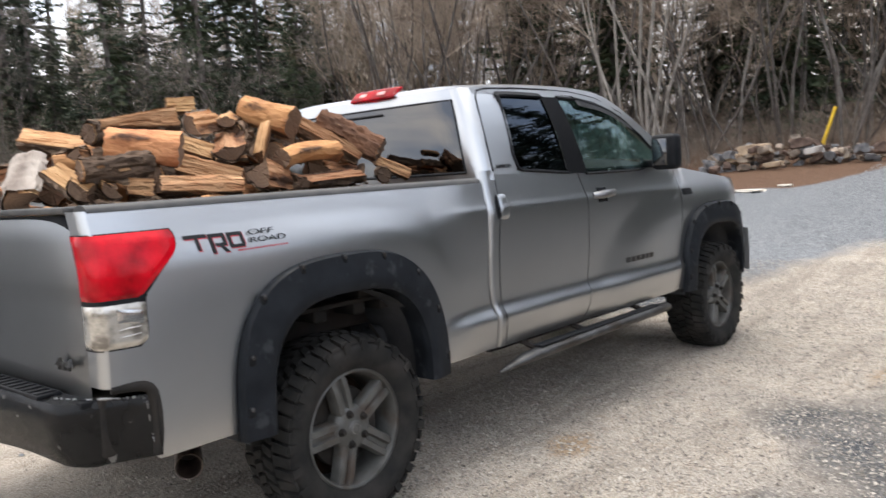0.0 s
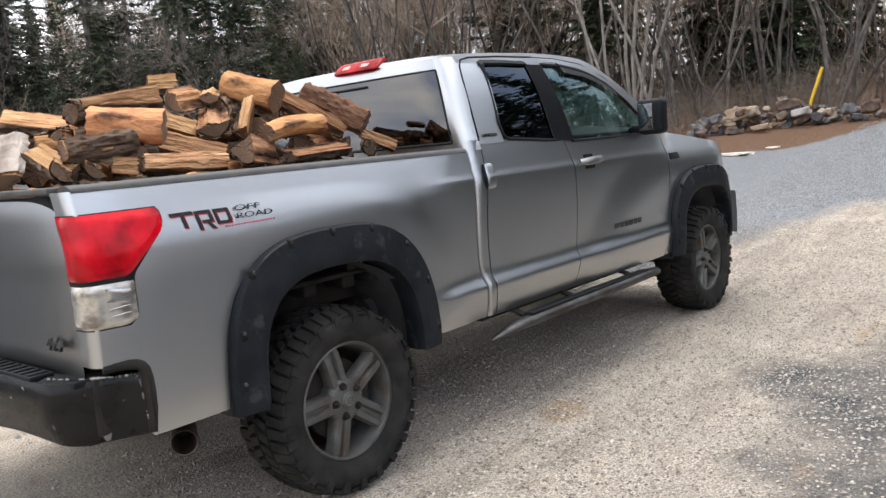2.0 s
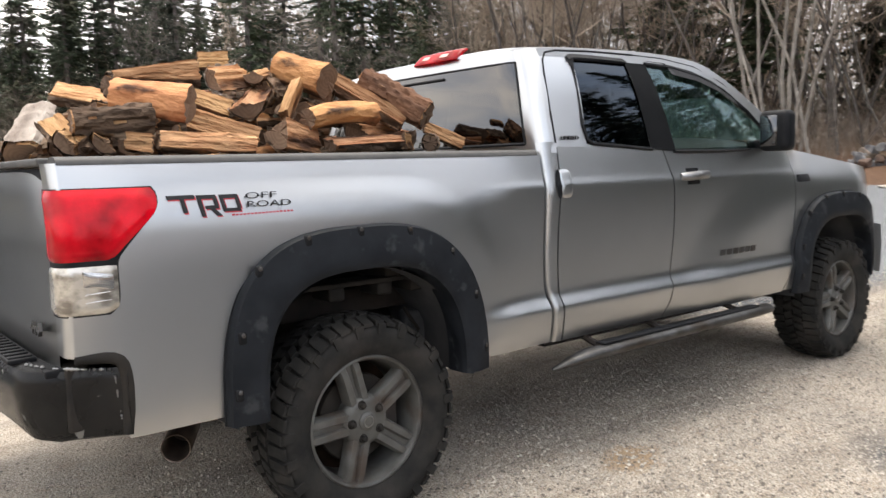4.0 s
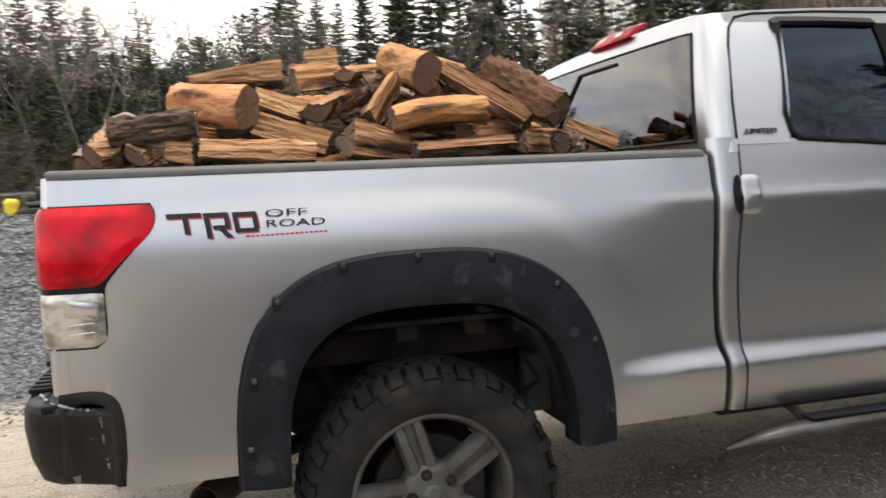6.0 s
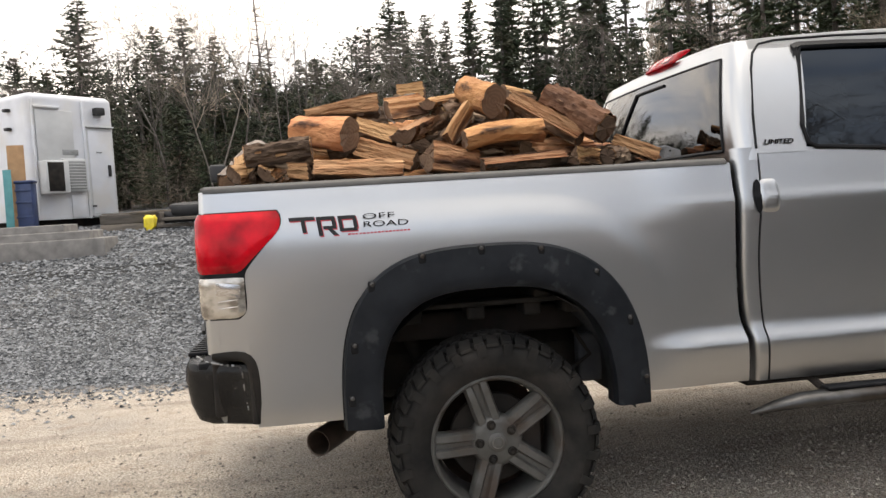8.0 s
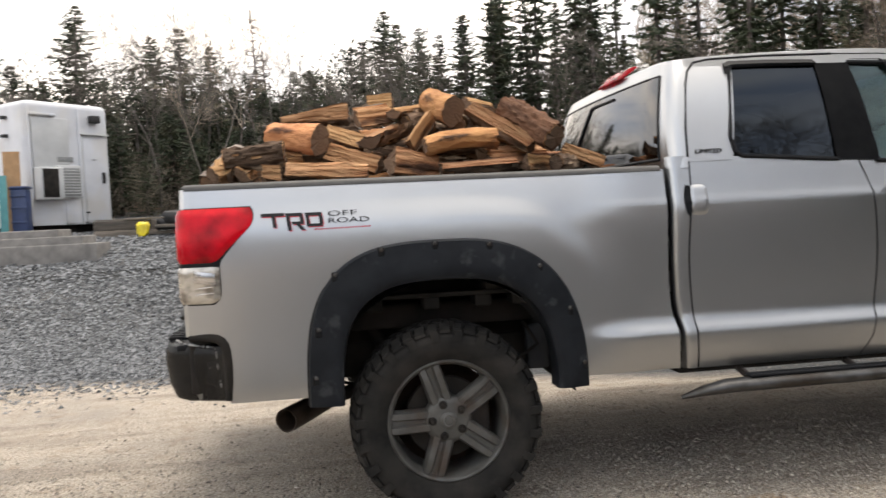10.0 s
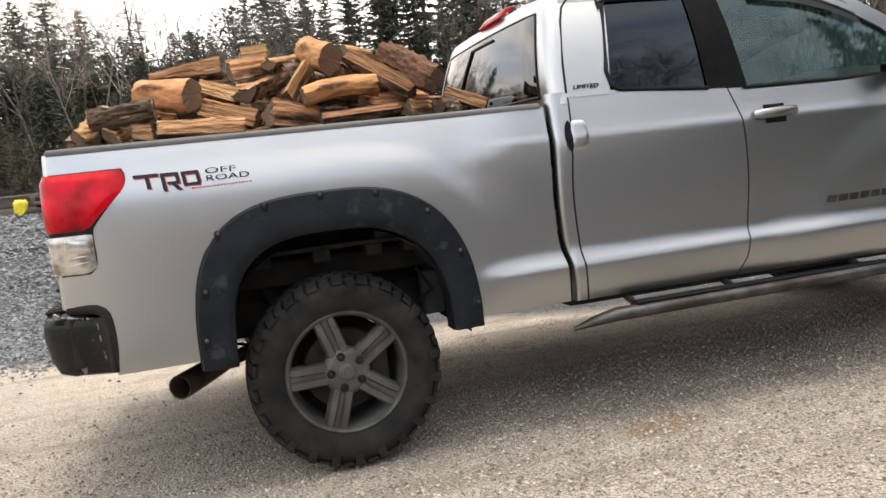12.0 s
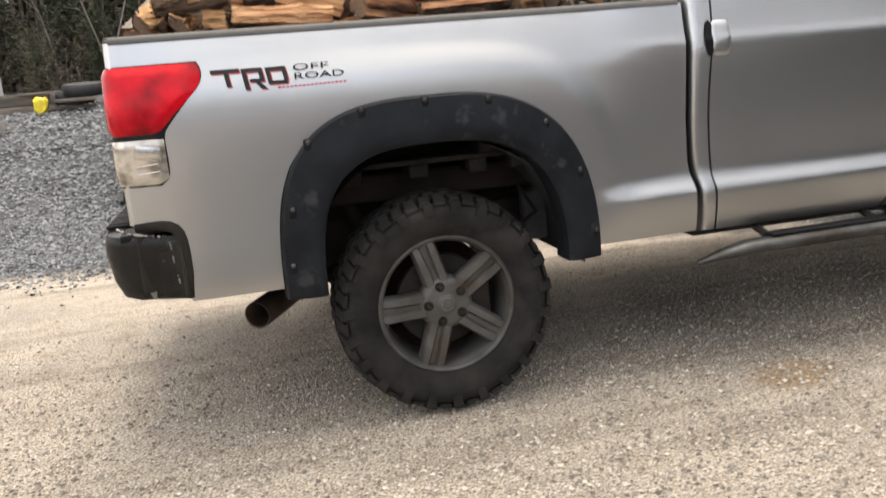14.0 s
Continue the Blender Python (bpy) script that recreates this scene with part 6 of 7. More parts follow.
# woods behind them
for k in range(66):
    a = radians(lerp(43, 112, (k + tr.random()) / 66))
    d = tr.uniform(27, 48) if math.degrees(a) < 80 else tr.uniform(36, 54)
    x, y = -1 + d * math.cos(a), -4 + d * math.sin(a)
    deg = math.degrees(a)
    top = tr.uniform(7, 13) if deg < 76 else tr.uniform(5.5, 8.0) * d / 42
    stand(S_PROTO, SH, tr.choice((0, 1, 2, 3, 4)), x, y, top - ground_z(x, y), tr.uniform(0, 6.28), tr.uniform(0.8, 1.1))
for k in range(14):
    a = radians(lerp(12, 44, (k + tr.random()) / 14))
    d = tr.uniform(24, 40)
    x, y = -1 + d * math.cos(a), -4 + d * math.sin(a)
    stand(S_PROTO, SH, tr.choice((0, 1, 3)), x, y, tr.uniform(9, 12), tr.uniform(0, 6.28), 1.0)
for k in range(30):
    a = radians(lerp(46, 80, (k + tr.random()) / 30))
    d = tr.uniform(26, 40)
    x, y = -1 + d * math.cos(a), -4 + d * math.sin(a)
    stand(S_PROTO, SH, tr.choice((0, 1, 3, 4)), x, y, tr.uniform(4.0, 6.8) * d / 32, tr.uniform(0, 6.28), tr.uniform(0.9, 1.2))
# bare thicket along the road and under the spruces
for k in range(84):
    a = radians(lerp(11, 47, (k + tr.random()) / 84))
    d = tr.uniform(20.5, 30)
    x, y = -2 + d * math.cos(a), -3.5 + d * math.sin(a)
    stand(B_PROTO, BH, tr.choice((0, 2, 2, 3, 3, 3)), x, y, tr.uniform(4, 9), tr.uniform(0, 6.28), 1.0)
for k in range(46):
    a = radians(lerp(47, 112, (k + tr.random()) / 46))
    d = tr.uniform(25, 34)
    x, y = -1 + d * math.cos(a), -4 + d * math.sin(a)
    if -16 < x < -4.5 and y < 24:
        y += 6
    stand(B_PROTO, BH, tr.choice((5, 6)), x, y, tr.uniform(3.0, 5.4), tr.uniform(0, 6.28), 1.1)
for x, y, h, i in ((13.45, 4.15, 8.5, 4), (-3.3, 20.6, 6.6, 7), (-2.0, 26.7, 8.2, 5), (-4.2, 23.5, 5.5, 6), (21.9, 15.3, 10, 0), (21.1, 13.1, 10, 1), (-11.5, 27.0, 6.8, 5), (-13.5, 29.0, 7.0, 6), (-4.9, 21.8, 6.0, 5), (-2.6, 21.5, 6.5, 0), (-1.2, 22.8, 6.0, 6), (-3.9, 25.0, 7.2, 5), (-5.6, 25.5, 6.8, 6), (0.4, 24.0, 6.2, 5), (-0.6, 27.5, 7.5, 6), (2.2, 25.5, 6.5, 5), (-7.4, 26.5, 7.0, 6)):
    stand(B_PROTO, BH, i, x, y, h * (0.84 if x < 5 else 1), tr.uniform(0, 6.28))
# dense spruces along the drive, unseen, added to darken the reflections in the doors
for k in range(16):
    a, d = radians(lerp(-56, -14, (k + tr.random()) / 16)), tr.uniform(14, 20)
    x, y = 1.5 + d * math.cos(a), -1 + d * math.sin(a)
    stand(S_PROTO, SH, tr.choice((0, 3, 5)), x, y, tr.uniform(5, 7.5), tr.uniform(0, 6.28), tr.uniform(1.1, 1.5))
# trees behind the camera and to the sides
for k in range(96):
    a = radians(lerp(118, 366, (k + tr.random()) / 96))
    d = tr.uniform(24, 40) + (22 if math.degrees(a) < 220 else 0)
    x, y = d * math.cos(a), -4 + d * math.sin(a)
    if tr.random() < 0.45:
        stand(S_PROTO, SH, tr.choice((0, 1, 3, 4)), x, y, tr.uniform(7, 11) * (0.65 if x < -20 else 1), tr.uniform(0, 6.28))
    else:
        stand(B_PROTO, BH, tr.choice((0, 1, 2)), x, y, tr.uniform(7, 10), tr.uniform(0, 6.28))
for x, y, h, i in ((1.5, -13.5, 8, 0), (4.2, -12.5, 8.5, 1), (7.0, -11.5, 8.5, 2), (-1.6, -15.0, 8, 1), (9.6, -10.5, 9, 0), (6.0, -14.0, 9, 2), (12.5, -11.0, 9, 1), (16.0, -9.5, 9, 0), (19.0, -10.5, 9, 2), (14.0, -13.0, 9, 2), (10.5, -13.5, 9, 1), (3.4, -11.2, 13, 2), (7.6, -10.6, 13, 1)):
    stand(B_PROTO, BH, i, x, y, h, tr.uniform(0, 6.28))
# five more spruces out of view, put there so the doors mirror something dark
for i, (x, y) in enumerate(((10.0, -6.4), (12.2, -5.4), (16.5, -4.6), (13.2, -7.4), (19.0, -4.4))):
    stand(S_PROTO, SH, (0, 3, 1)[i % 3], x, y, tr.uniform(7.5, 10), tr.uniform(0, 6.28), 1.1)
for x, y, h, i in ((4.0, -12.0, 9, 0),):
    stand(B_PROTO, BH, i, x, y, h, tr.uniform(0, 6.28))
# young spruces in the undergrowth behind the yard
for k in range(44):
    x, y = tr.uniform(-8, 5), tr.uniform(20.5, 28)
    stand(S_PROTO, SH, tr.choice((0, 3, 5)), x, y, tr.uniform(1.2, 3.2) + 0.16 * (y - 20), tr.uniform(0, 6.28), 1.4)
# low spruces across the drive, never in view, added to dim the lower doors' reflections
for k in range(18):
    a, d = radians(lerp(-60, -20, (k + tr.random()) / 18)), tr.uniform(8.5, 12)
    x, y = 1.5 + d * math.cos(a), -1 + d * math.sin(a)
    stand(S_PROTO, SH, tr.choice((0, 3, 5)), x, y, tr.uniform(1.8, 3.2), tr.uniform(0, 6.28), 1.5)
# the patterns themselves stand in the woods out of sight
for k, o in enumerate(S_PROTO + B_PROTO):
    xx, yy = -30 + 5.5 * k, -46 - 3 * (k % 3)
    o.matrix_world = Matrix.Translation((xx, yy, ground_z(xx, yy) - 0.05))


def dead_snag(x, y, top, seed):
    """A standing dead spruce: a thin bare spire with short broken branches."""
    rnd = random.Random(seed)
    z0 = ground_z(x, y) - 0.05
    h = top - z0
    root = thing("dead_tree", "tall dead spruce, a bare grey spire with broken twigs", "tree", at=(x, y, z0))
    at_h = lambda t: Vector((-0.035 * h * t, 0.01 * h * t, h * t))
    part("trunk", tube([at_h(t) for t in np.linspace(0, 1, 10)], [max(0.03, 0.15 * (1 - t)) for t in np.linspace(0, 1, 10)], 7), M_TRUNK, root)
    bm = bmesh.new()
    for k in range(90):
        t = rnd.uniform(0.35, 0.97)
        a, L = rnd.uniform(0, 6.28), rnd.uniform(0.25, 1.1) * (1.15 - t)
        b0 = at_h(t)
        b1 = b0 + Vector((math.cos(a) * L, math.sin(a) * L, rnd.uniform(-0.15, 0.25) * L))
        b2 = b1 + Vector((math.cos(a + 0.5) * L * 0.4, math.sin(a + 0.5) * L * 0.4, 0.15 * L))
        add_tube(bm, [b0, b1, b2], [0.030, 0.020, 0.010], 4)
    part("branches", bm, M_TRUNK, root, kind="stuff")


dead_snag(-2.3, 34.0, 11.0, 61)
dead_snag(-1.9, 33.2, 9.0, 62)


# low brush and dead stalks at the wood's edge
def brush(name, n, region, hmin, hmax, seed, material, label):
    """Arching stems in clumps, each with forked side twigs."""
    rnd = random.Random(seed)
    V, F = [], []

    def blade(p, q, w):
        a = rnd.uniform(0, 3.14)
        wx, wy = math.cos(a) * w, math.sin(a) * w
        i0 = len(V)
        V.extend([(p[0] - wx, p[1] - wy, p[2]), (p[0] + wx, p[1] + wy, p[2]), q])
        F.append((i0, i0 + 1, i0 + 2))

    for _ in range(n):
        x, y = region(rnd)
        h = rnd.uniform(hmin, hmax) * (0.6 + 0.8 * abs(noise.noise(Vector((x * 0.5, y * 0.5, 1.0)))) * 1.6)
        dx, dy = rnd.gauss(0, 0.45), rnd.gauss(0, 0.45)
        w = rnd.uniform(0.004, 0.009)
        p = (x, y, ground_z(x, y) - 0.02)
        for s_ in range(3):
            q = (p[0] + dx * h / 3, p[1] + dy * h / 3, p[2] + h / 3 * (1 - 0.18 * s_))
            blade(p, q, w * (1 - 0.25 * s_))
            for _k in range(2 + s_):
                L = h * rnd.uniform(0.12, 0.38)
                t = rnd.random()
                b0 = tuple(lerp(p[i], q[i], t) for i in range(3))
                e0 = (b0[0] + rnd.gauss(0, 0.8) * L, b0[1] + rnd.gauss(0, 0.8) * L, b0[2] + rnd.uniform(-0.1, 0.8) * L)
                blade(b0, e0, w * 0.5)
            p = q
            dx, dy = dx * 1.4 + rnd.gauss(0, 0.2), dy * 1.4 + rnd.gauss(0, 0.2)
    ob = new(name, mesh_of(name, V, F, material))
    return tagged(ob, label, "brush", kind="stuff")


def ring_region(a0, a1, d0, d1):
    def f(r):
        a, d = radians(r.uniform(a0, a1)), r.uniform(d0, d1)
        return -2 + d * math.cos(a), -3.8 + d * math.sin(a)
    return f


brush("roadside_brush", 10000, ring_region(12.8, 50, 20.0, 30), 0.3, 1.5, 3, M_BRUSH, "tangled bare brown brush at the wood's edge")
brush("yard_brush", 11000, ring_region(50, 108, 24.5, 38), 0.8, 2.8, 4, M_BRUSH, "tangled bare brown brush behind the yard")


def far_woods(seed):
    """The dim depth of the woods: needle sprays and stems massed behind the first trees."""
    rnd = random.Random(seed)
    V, F = [], []
    for _ in range(130000):
        deg = rnd.choice((rnd.uniform(2, 118), rnd.uniform(46, 118), rnd.uniform(80, 118), rnd.uniform(118, 362)))
        a = radians(deg)
        d = rnd.uniform(33, 52) if deg < 76 else rnd.uniform(42, 60)
        x, y = -1 + d * math.cos(a), -4 + d * math.sin(a)
        if deg < 46 and rnd.random() < 0.9:
            continue
        lump = 0.75 + 0.45 * noise.noise(Vector((x * 0.18, y * 0.18, 0.0)))
        if 82 < deg < 118:
            lump = 0.95 + 0.35 * noise.noise(Vector((x * 0.3, y * 0.3, 0.0)))
        top = (7.5 if deg < 48 else 6.4 if deg < 64 else 5.2 if deg < 76 else 7.2 if deg < 118 else 2.2 if 118 < deg < 220 else 6.0) * lump
        z = ground_z(x, y) + top * rnd.random() ** (0.9 if 82 < deg < 118 else 1.2)
        hk = 1 - 0.6 * (z - ground_z(x, y)) / max(0.1, top)
        L, w = rnd.uniform(0.4, 0.95) * hk, rnd.uniform(0.08, 0.24) * hk
        b = rnd.uniform(0, 6.28)
        ux, uy = math.cos(b), math.sin(b)
        i0 = len(V)
        V += [(x - uy * w, y + ux * w, z), (x + uy * w, y - ux * w, z), (x + ux * L, y + uy * L, z - rnd.uniform(-0.2, 0.8) * L)]
        F.append((i0, i0 + 1, i0 + 2))
    return tagged(new("far_woods", mesh_of("far_woods", V, F, M_NEEDLE)), "dim mass of far spruce woods", "woods", kind="stuff")


far_woods(8)


M_HAZE = mat("grey_far_twigs", (0.44, 0.36, 0.275), (0.27, 0.22, 0.17), scale=1.5, rough=0.95)


def far_thicket(seed):
    """The brown depth of the bare thicket beyond the road."""
    rnd = random.Random(seed)
    V, F = [], []
    for k in range(116000):
        a, d = (radians(rnd.uniform(2, 49)), rnd.uniform(25, 46)) if k < 90000 else (radians(rnd.uniform(49, 66)), rnd.uniform(34, 50))
        x, y = -1 + d * math.cos(a), -4 + d * math.sin(a)
        z = ground_z(x, y) + 9.5 * rnd.random() ** 1.3
        L, w, b = rnd.uniform(0.5, 1.6), rnd.uniform(0.008, 0.03), rnd.uniform(0, 6.28)
        k = rnd.uniform(0.1, 1.2)
        ux, uy = math.cos(b), math.sin(b)
        i0 = len(V)
        V += [(x - uy * w, y + ux * w, z), (x + uy * w, y - ux * w, z), (x + ux * L * k, y + uy * L * k, z + rnd.uniform(0.0, 1.0) * L)]
        F.append((i0, i0 + 1, i0 + 2))
    return tagged(new("far_thicket", mesh_of("far_thicket", V, F, M_HAZE)), "grey-brown depth of the bare far thicket", "woods", kind="stuff")


far_thicket(9)

# ---- roadside: stones, post, pole ----
M_STONE = mat("field_stone", (0.27, 0.215, 0.165), (0.12, 0.10, 0.085), scale=7, rough=0.95, bump=0.008, bscale=25, third=(0.40, 0.33, 0.25), tscale=2, vary=0.45)
M_YELLOW = mat("yellow_paint", (0.75, 0.50, 0.02), (0.62, 0.40, 0.02), scale=9, rough=0.6)
M_POLE = mat("creosoted_pole", (0.25, 0.115, 0.06), (0.14, 0.07, 0.04), scale=6, rough=0.9, bump=0.004, bscale=40, stretch=(3, 3, 0.3))
rk = random.Random(31)


M_PALE_STONE = mat("pale_flat_stone", (0.72, 0.68, 0.60), (0.55, 0.50, 0.43), scale=6, rough=0.95, bump=0.003)


M_TAN_STONE = mat("tan_boulder", (0.46, 0.35, 0.235), (0.27, 0.20, 0.14), scale=5, rough=0.95, bump=0.01, bscale=20)
M_GREY_STONE = mat("grey_boulder", (0.21, 0.21, 0.215), (0.10, 0.10, 0.105), scale=7, rough=0.95, bump=0.01, bscale=22)
M_PALE_GREY_STONE = mat("pale_grey_slab", (0.46, 0.44, 0.42), (0.30, 0.28, 0.26), scale=6, rough=0.95, bump=0.006)
M_STUMP = mat("dark_stump_wood", (0.16, 0.11, 0.085), (0.065, 0.042, 0.032), scale=7, rough=0.95, bump=0.012, bscale=26)


def stone(x, y, z, sx, sy, sz, seed, rot, material=None):
    bm = bmesh.new()
    bmesh.ops.create_icosphere(bm, subdivisions=3, radius=1.0)
    off = Vector((seed * 1.7, seed * 0.9, seed * 2.3))
    for v in bm.verts:
        n1 = noise.noise(v.co * 1.1 + off)
        n2 = noise.noise(v.co * 3.0 + off)
        v.co *= 1 + 0.40 * n1 + 0.16 * n2
        for ax in range(3):
            v.co[ax] = math.copysign(min(abs(v.co[ax]), 0.68 + 0.2 * n1), v.co[ax])
        v.co = Vector((v.co.x * sx, v.co.y * sy, v.co.z * sz))
    ob = part("stone", bm, material or M_STONE)
    ob.matrix_world = Matrix.Translation((x, y, z)) @ Euler(rot).to_matrix().to_4x4()
    return tagged(ob, "rough grey-brown field stone in a roadside heap", "stone", "stones heaped beside the road")


for k in range(120):
    t = (k + rk.random()) / 120
    x, y = lerp(15.7, 16.6, t) + rk.gauss(0, 0.22), lerp(3.85, -0.1, t) + rk.gauss(0, 0.14)
    pile = 0.44 * math.sin(math.pi * min(1, 0.14 + t * 0.95)) + 0.05
    s = rk.uniform(0.06, 0.15) * (1.1 if t < 0.6 else 0.85)
    z = ground_z(x, y) + rk.uniform(0.02, max(0.06, pile))
    stone(x, y, z, s * rk.uniform(0.9, 1.9), s, s * rk.uniform(0.6, 0.9), k, (rk.gauss(0, 0.3), rk.gauss(0, 0.3), rk.uniform(0, 6.28)), rk.choice((None, None, M_GREY_STONE, M_STUMP)))
# the large ones on top: place, size, turn, material
for k, (x, y, dz, a, b, turn, m_) in enumerate(((15.75, 2.85, 0.42, 0.46, 0.17, 1.5, M_TAN_STONE), (15.7, 3.25, 0.26, 0.24, 0.15, 1.2, M_TAN_STONE), (15.95, 1.95, 0.48, 0.30, 0.16, 1.9, M_STUMP), (15.7, 1.60, 0.34, 0.30, 0.11, 1.2, M_PALE_GREY_STONE), (15.5, 2.35, 0.12, 0.30, 0.09, 1.3, M_TAN_STONE), (15.9, 0.75, 0.28, 0.20, 0.15, 0.6, M_GREY_STONE), (16.0, 0.35, 0.28, 0.24, 0.18, 1.6, M_STUMP), (15.5, 3.75, 0.14, 0.22, 0.13, 0.5, M_GREY_STONE))):
    stone(x, y, ground_z(x, y) + dz, a, b, b * 0.9, 90 + k, (0.1, 0.12, turn), m_)
for k, (x, y) in enumerate(((12.75, 1.90), (13.25, 1.42))):
    stone(x, y, ground_z(x, y) + 0.015, 0.42 - 0.24 * k, 0.26 - 0.14 * k, 0.03, 100 + k, (0, 0, 1.2), M_PALE_STONE)
gz = ground_z(16.9, 1.78)
post = part("marker_post", tube([(16.86, 1.80, gz - 0.05), (16.92, 1.73, 1.64), (17.12, 1.53, 2.36)], [0.037, 0.037, 0.035], 10), M_YELLOW)
tagged(post, "leaning yellow marker post behind the stone heap", "post")
gz = ground_z(18.9, 0.27)
pole = part("utility_pole", tube([(18.87, 0.27, gz - 0.1), (19.1, 0.23, 3.0), (19.6, 0.16, 9.5)], [0.15, 0.14, 0.11], 14), M_POLE)
tagged(pole, "reddish-brown wooden utility pole beside the road", "pole")

# ---- the site trailer ----
M_WHITE = mat("white_panel", (0.60, 0.615, 0.645), (0.53, 0.545, 0.575), scale=2.2, rough=0.45, third=(0.55, 0.54, 0.52), tscale=1.2)
M_OFFWHITE = mat("grey_white_panel", (0.52, 0.53, 0.53), (0.45, 0.46, 0.46), scale=3, rough=0.55)
M_GREY = mat("grey_grille", (0.20, 0.21, 0.21), (0.28, 0.285, 0.285), scale=40, rough=0.6, metal=0.3)
M_PLANK = mat("weathered_plank", (0.16, 0.135, 0.11), (0.09, 0.08, 0.068), scale=8, rough=0.95, bump=0.004, bscale=40, stretch=(0.3, 2, 2), vary=0.3)
M_CONCRETE = mat("grey_concrete", (0.23, 0.22, 0.205), (0.15, 0.143, 0.135), scale=5, rough=0.95, bump=0.003, bscale=60)
M_BLUE = mat("blue_plastic", (0.03, 0.05, 0.13), (0.02, 0.035, 0.09), scale=5, rough=0.45)
M_TEAL = mat("teal_board", (0.08, 0.26, 0.27), (0.06, 0.20, 0.22), scale=5, rough=0.6)
M_PLY = mat("plywood", (0.36, 0.22, 0.11), (0.28, 0.17, 0.085), scale=6, rough=0.8)
M_BLACK = mat("black_plastic", (0.012, 0.012, 0.013), (0.022, 0.022, 0.023), scale=8, rough=0.6)
TRL = thing("site_trailer", "white box trailer with a door and air conditioner on blocks", "trailer", at=(0, 0, 0))
TURN = Matrix.Translation((-5.36, 17.4, 0)) @ Matrix.Rotation(radians(48), 4, 'Z') @ Matrix.Diagonal((1.17, 1, 1, 1)) @ Matrix.Translation((5.36, -17.4, 0))
TRL.matrix_world = TURN


def round_box(x0, x1, y0, y1, z0, z1, r):
    """A box whose top edges are rounded by r."""
    bm = bmesh.new()
    vs = add_box(bm, x0, x1, y0, y1, z0, z1)
    es = [e for e in bm.edges if max(v.co.z for v in e.verts) > z1 - 1e-4 and (min(v.co.z for v in e.verts) > z1 - 1e-4 or abs(e.verts[0].co.z - e.verts[1].co.z) > 0.1)]
    bmesh.ops.bevel(bm, geom=es, offset=r, segments=5, affect='EDGES', profile=0.5)
    return bm


part("trailer_body", round_box(-7.20, -5.30, 17.4, 25.6, 1.46, 4.38, 0.16), M_WHITE, TRL)
part("trailer_skirt", box(-7.0, -5.5, 17.6, 25.4, 0.5, 1.46), M_DARK, TRL)
part("corner_post", box(-7.14, -7.09, 17.36, 17.40, 1.50, 4.22, 0.01), M_WHITE, TRL)
part("corner_post", box(-6.06, -6.00, 17.36, 17.40, 1.45, 4.25, 0.01), M_WHITE, TRL)
part("upper_panel", box(-7.06, -6.28, 17.365, 17.40, 2.80, 3.98, 0.01), M_OFFWHITE, TRL, "dull grey-white wall panel")
part("awning_rail", box(-7.10, -6.55, 17.33, 17.40, 4.02, 4.08, 0.01), M_WHITE, TRL)
AC = part("air_conditioner", box(-7.08, -6.60, 17.05, 17.40, 2.05, 2.80, 0.02), M_OFFWHITE, TRL, "window air conditioner with dark grille")
part("unit_grille", box(-7.05, -6.72, 17.035, 17.05, 2.10, 2.76, 0.005), M_DARK, AC)
V2 = part("vent_cabinet", box(-6.62, -6.12, 17.22, 17.40, 2.10, 2.86, 0.02), M_OFFWHITE, TRL)
part("vent_grille", box(-6.58, -6.16, 17.205, 17.22, 2.14, 2.80, 0.004), M_GREY, V2)
for k in range(9):
    part("vent_slat", box(-6.57, -6.17, 17.198, 17.206, 2.18 + k * 0.068, 2.20 + k * 0.068), M_OFFWHITE, V2)
part("small_vent", box(-6.55, -6.20, 17.36, 17.40, 2.95, 3.08, 0.01), M_GREY, TRL)
DR = part("trailer_door", box(-5.96, -5.42, 17.355, 17.40, 1.55, 3.55, 0.012), M_WHITE, TRL, "closed white trailer door")
part("door_frame", box(-6.0, -5.38, 17.375, 17.399, 1.50, 3.60, 0.005), M_OFFWHITE, DR)
part("door_latch", box(-5.56, -5.50, 17.31, 17.36, 2.45, 2.72, 0.01), M_BLACK, DR)
part("drip_rail", box(-6.0, -5.38, 17.30, 17.40, 3.62, 3.66, 0.008), M_OFFWHITE, DR)
part("door_label", box(-5.80, -5.68, 17.345, 17.355, 3.02, 3.04), M_GREY, DR)
part("hinge", box(-5.98, -5.90, 17.33, 17.36, 1.72, 1.76), M_BLACK, DR)
part("wall_lamp", box(-5.80, -5.60, 17.22, 17.40, 3.92, 4.10, 0.02), M_BLACK, TRL, "black square wall lamp")
part("door_sill", box(-6.0, -5.36, 17.28, 17.40, 1.47, 1.52, 0.008), M_GREY, TRL)
part("service_hatch", box(-6.42, -6.12, 17.37, 17.40, 1.48, 2.02, 0.008), M_WHITE, TRL)
for zz in (3.55, 3.98):
    part("wall_lamp", box(-7.30, -7.195, 18.05, 18.20, zz, zz + 0.07, 0.01), M_BLACK, TRL, "small black wall lamp")
# boards and bin leaning at the trailer
bd = part("plywood_board", box(-0.17, 0.17, -0.012, 0.012, 0, 2.02, 0.004, pose(-6.90, 15.10, ground_z(-6.9, 15.1), -4, 0, 10)), M_PLY)
tagged(bd, "brown plywood board leaning on the trailer", "board")
bd = part("teal_board", box(-0.10, 0.06, -0.012, 0.012, 0, 1.5, 0.004, pose(-7.00, 14.85, ground_z(-7.0, 14.85), -4, 0, 10)), M_TEAL)
tagged(bd, "narrow teal and yellow board leaning on the trailer", "board")
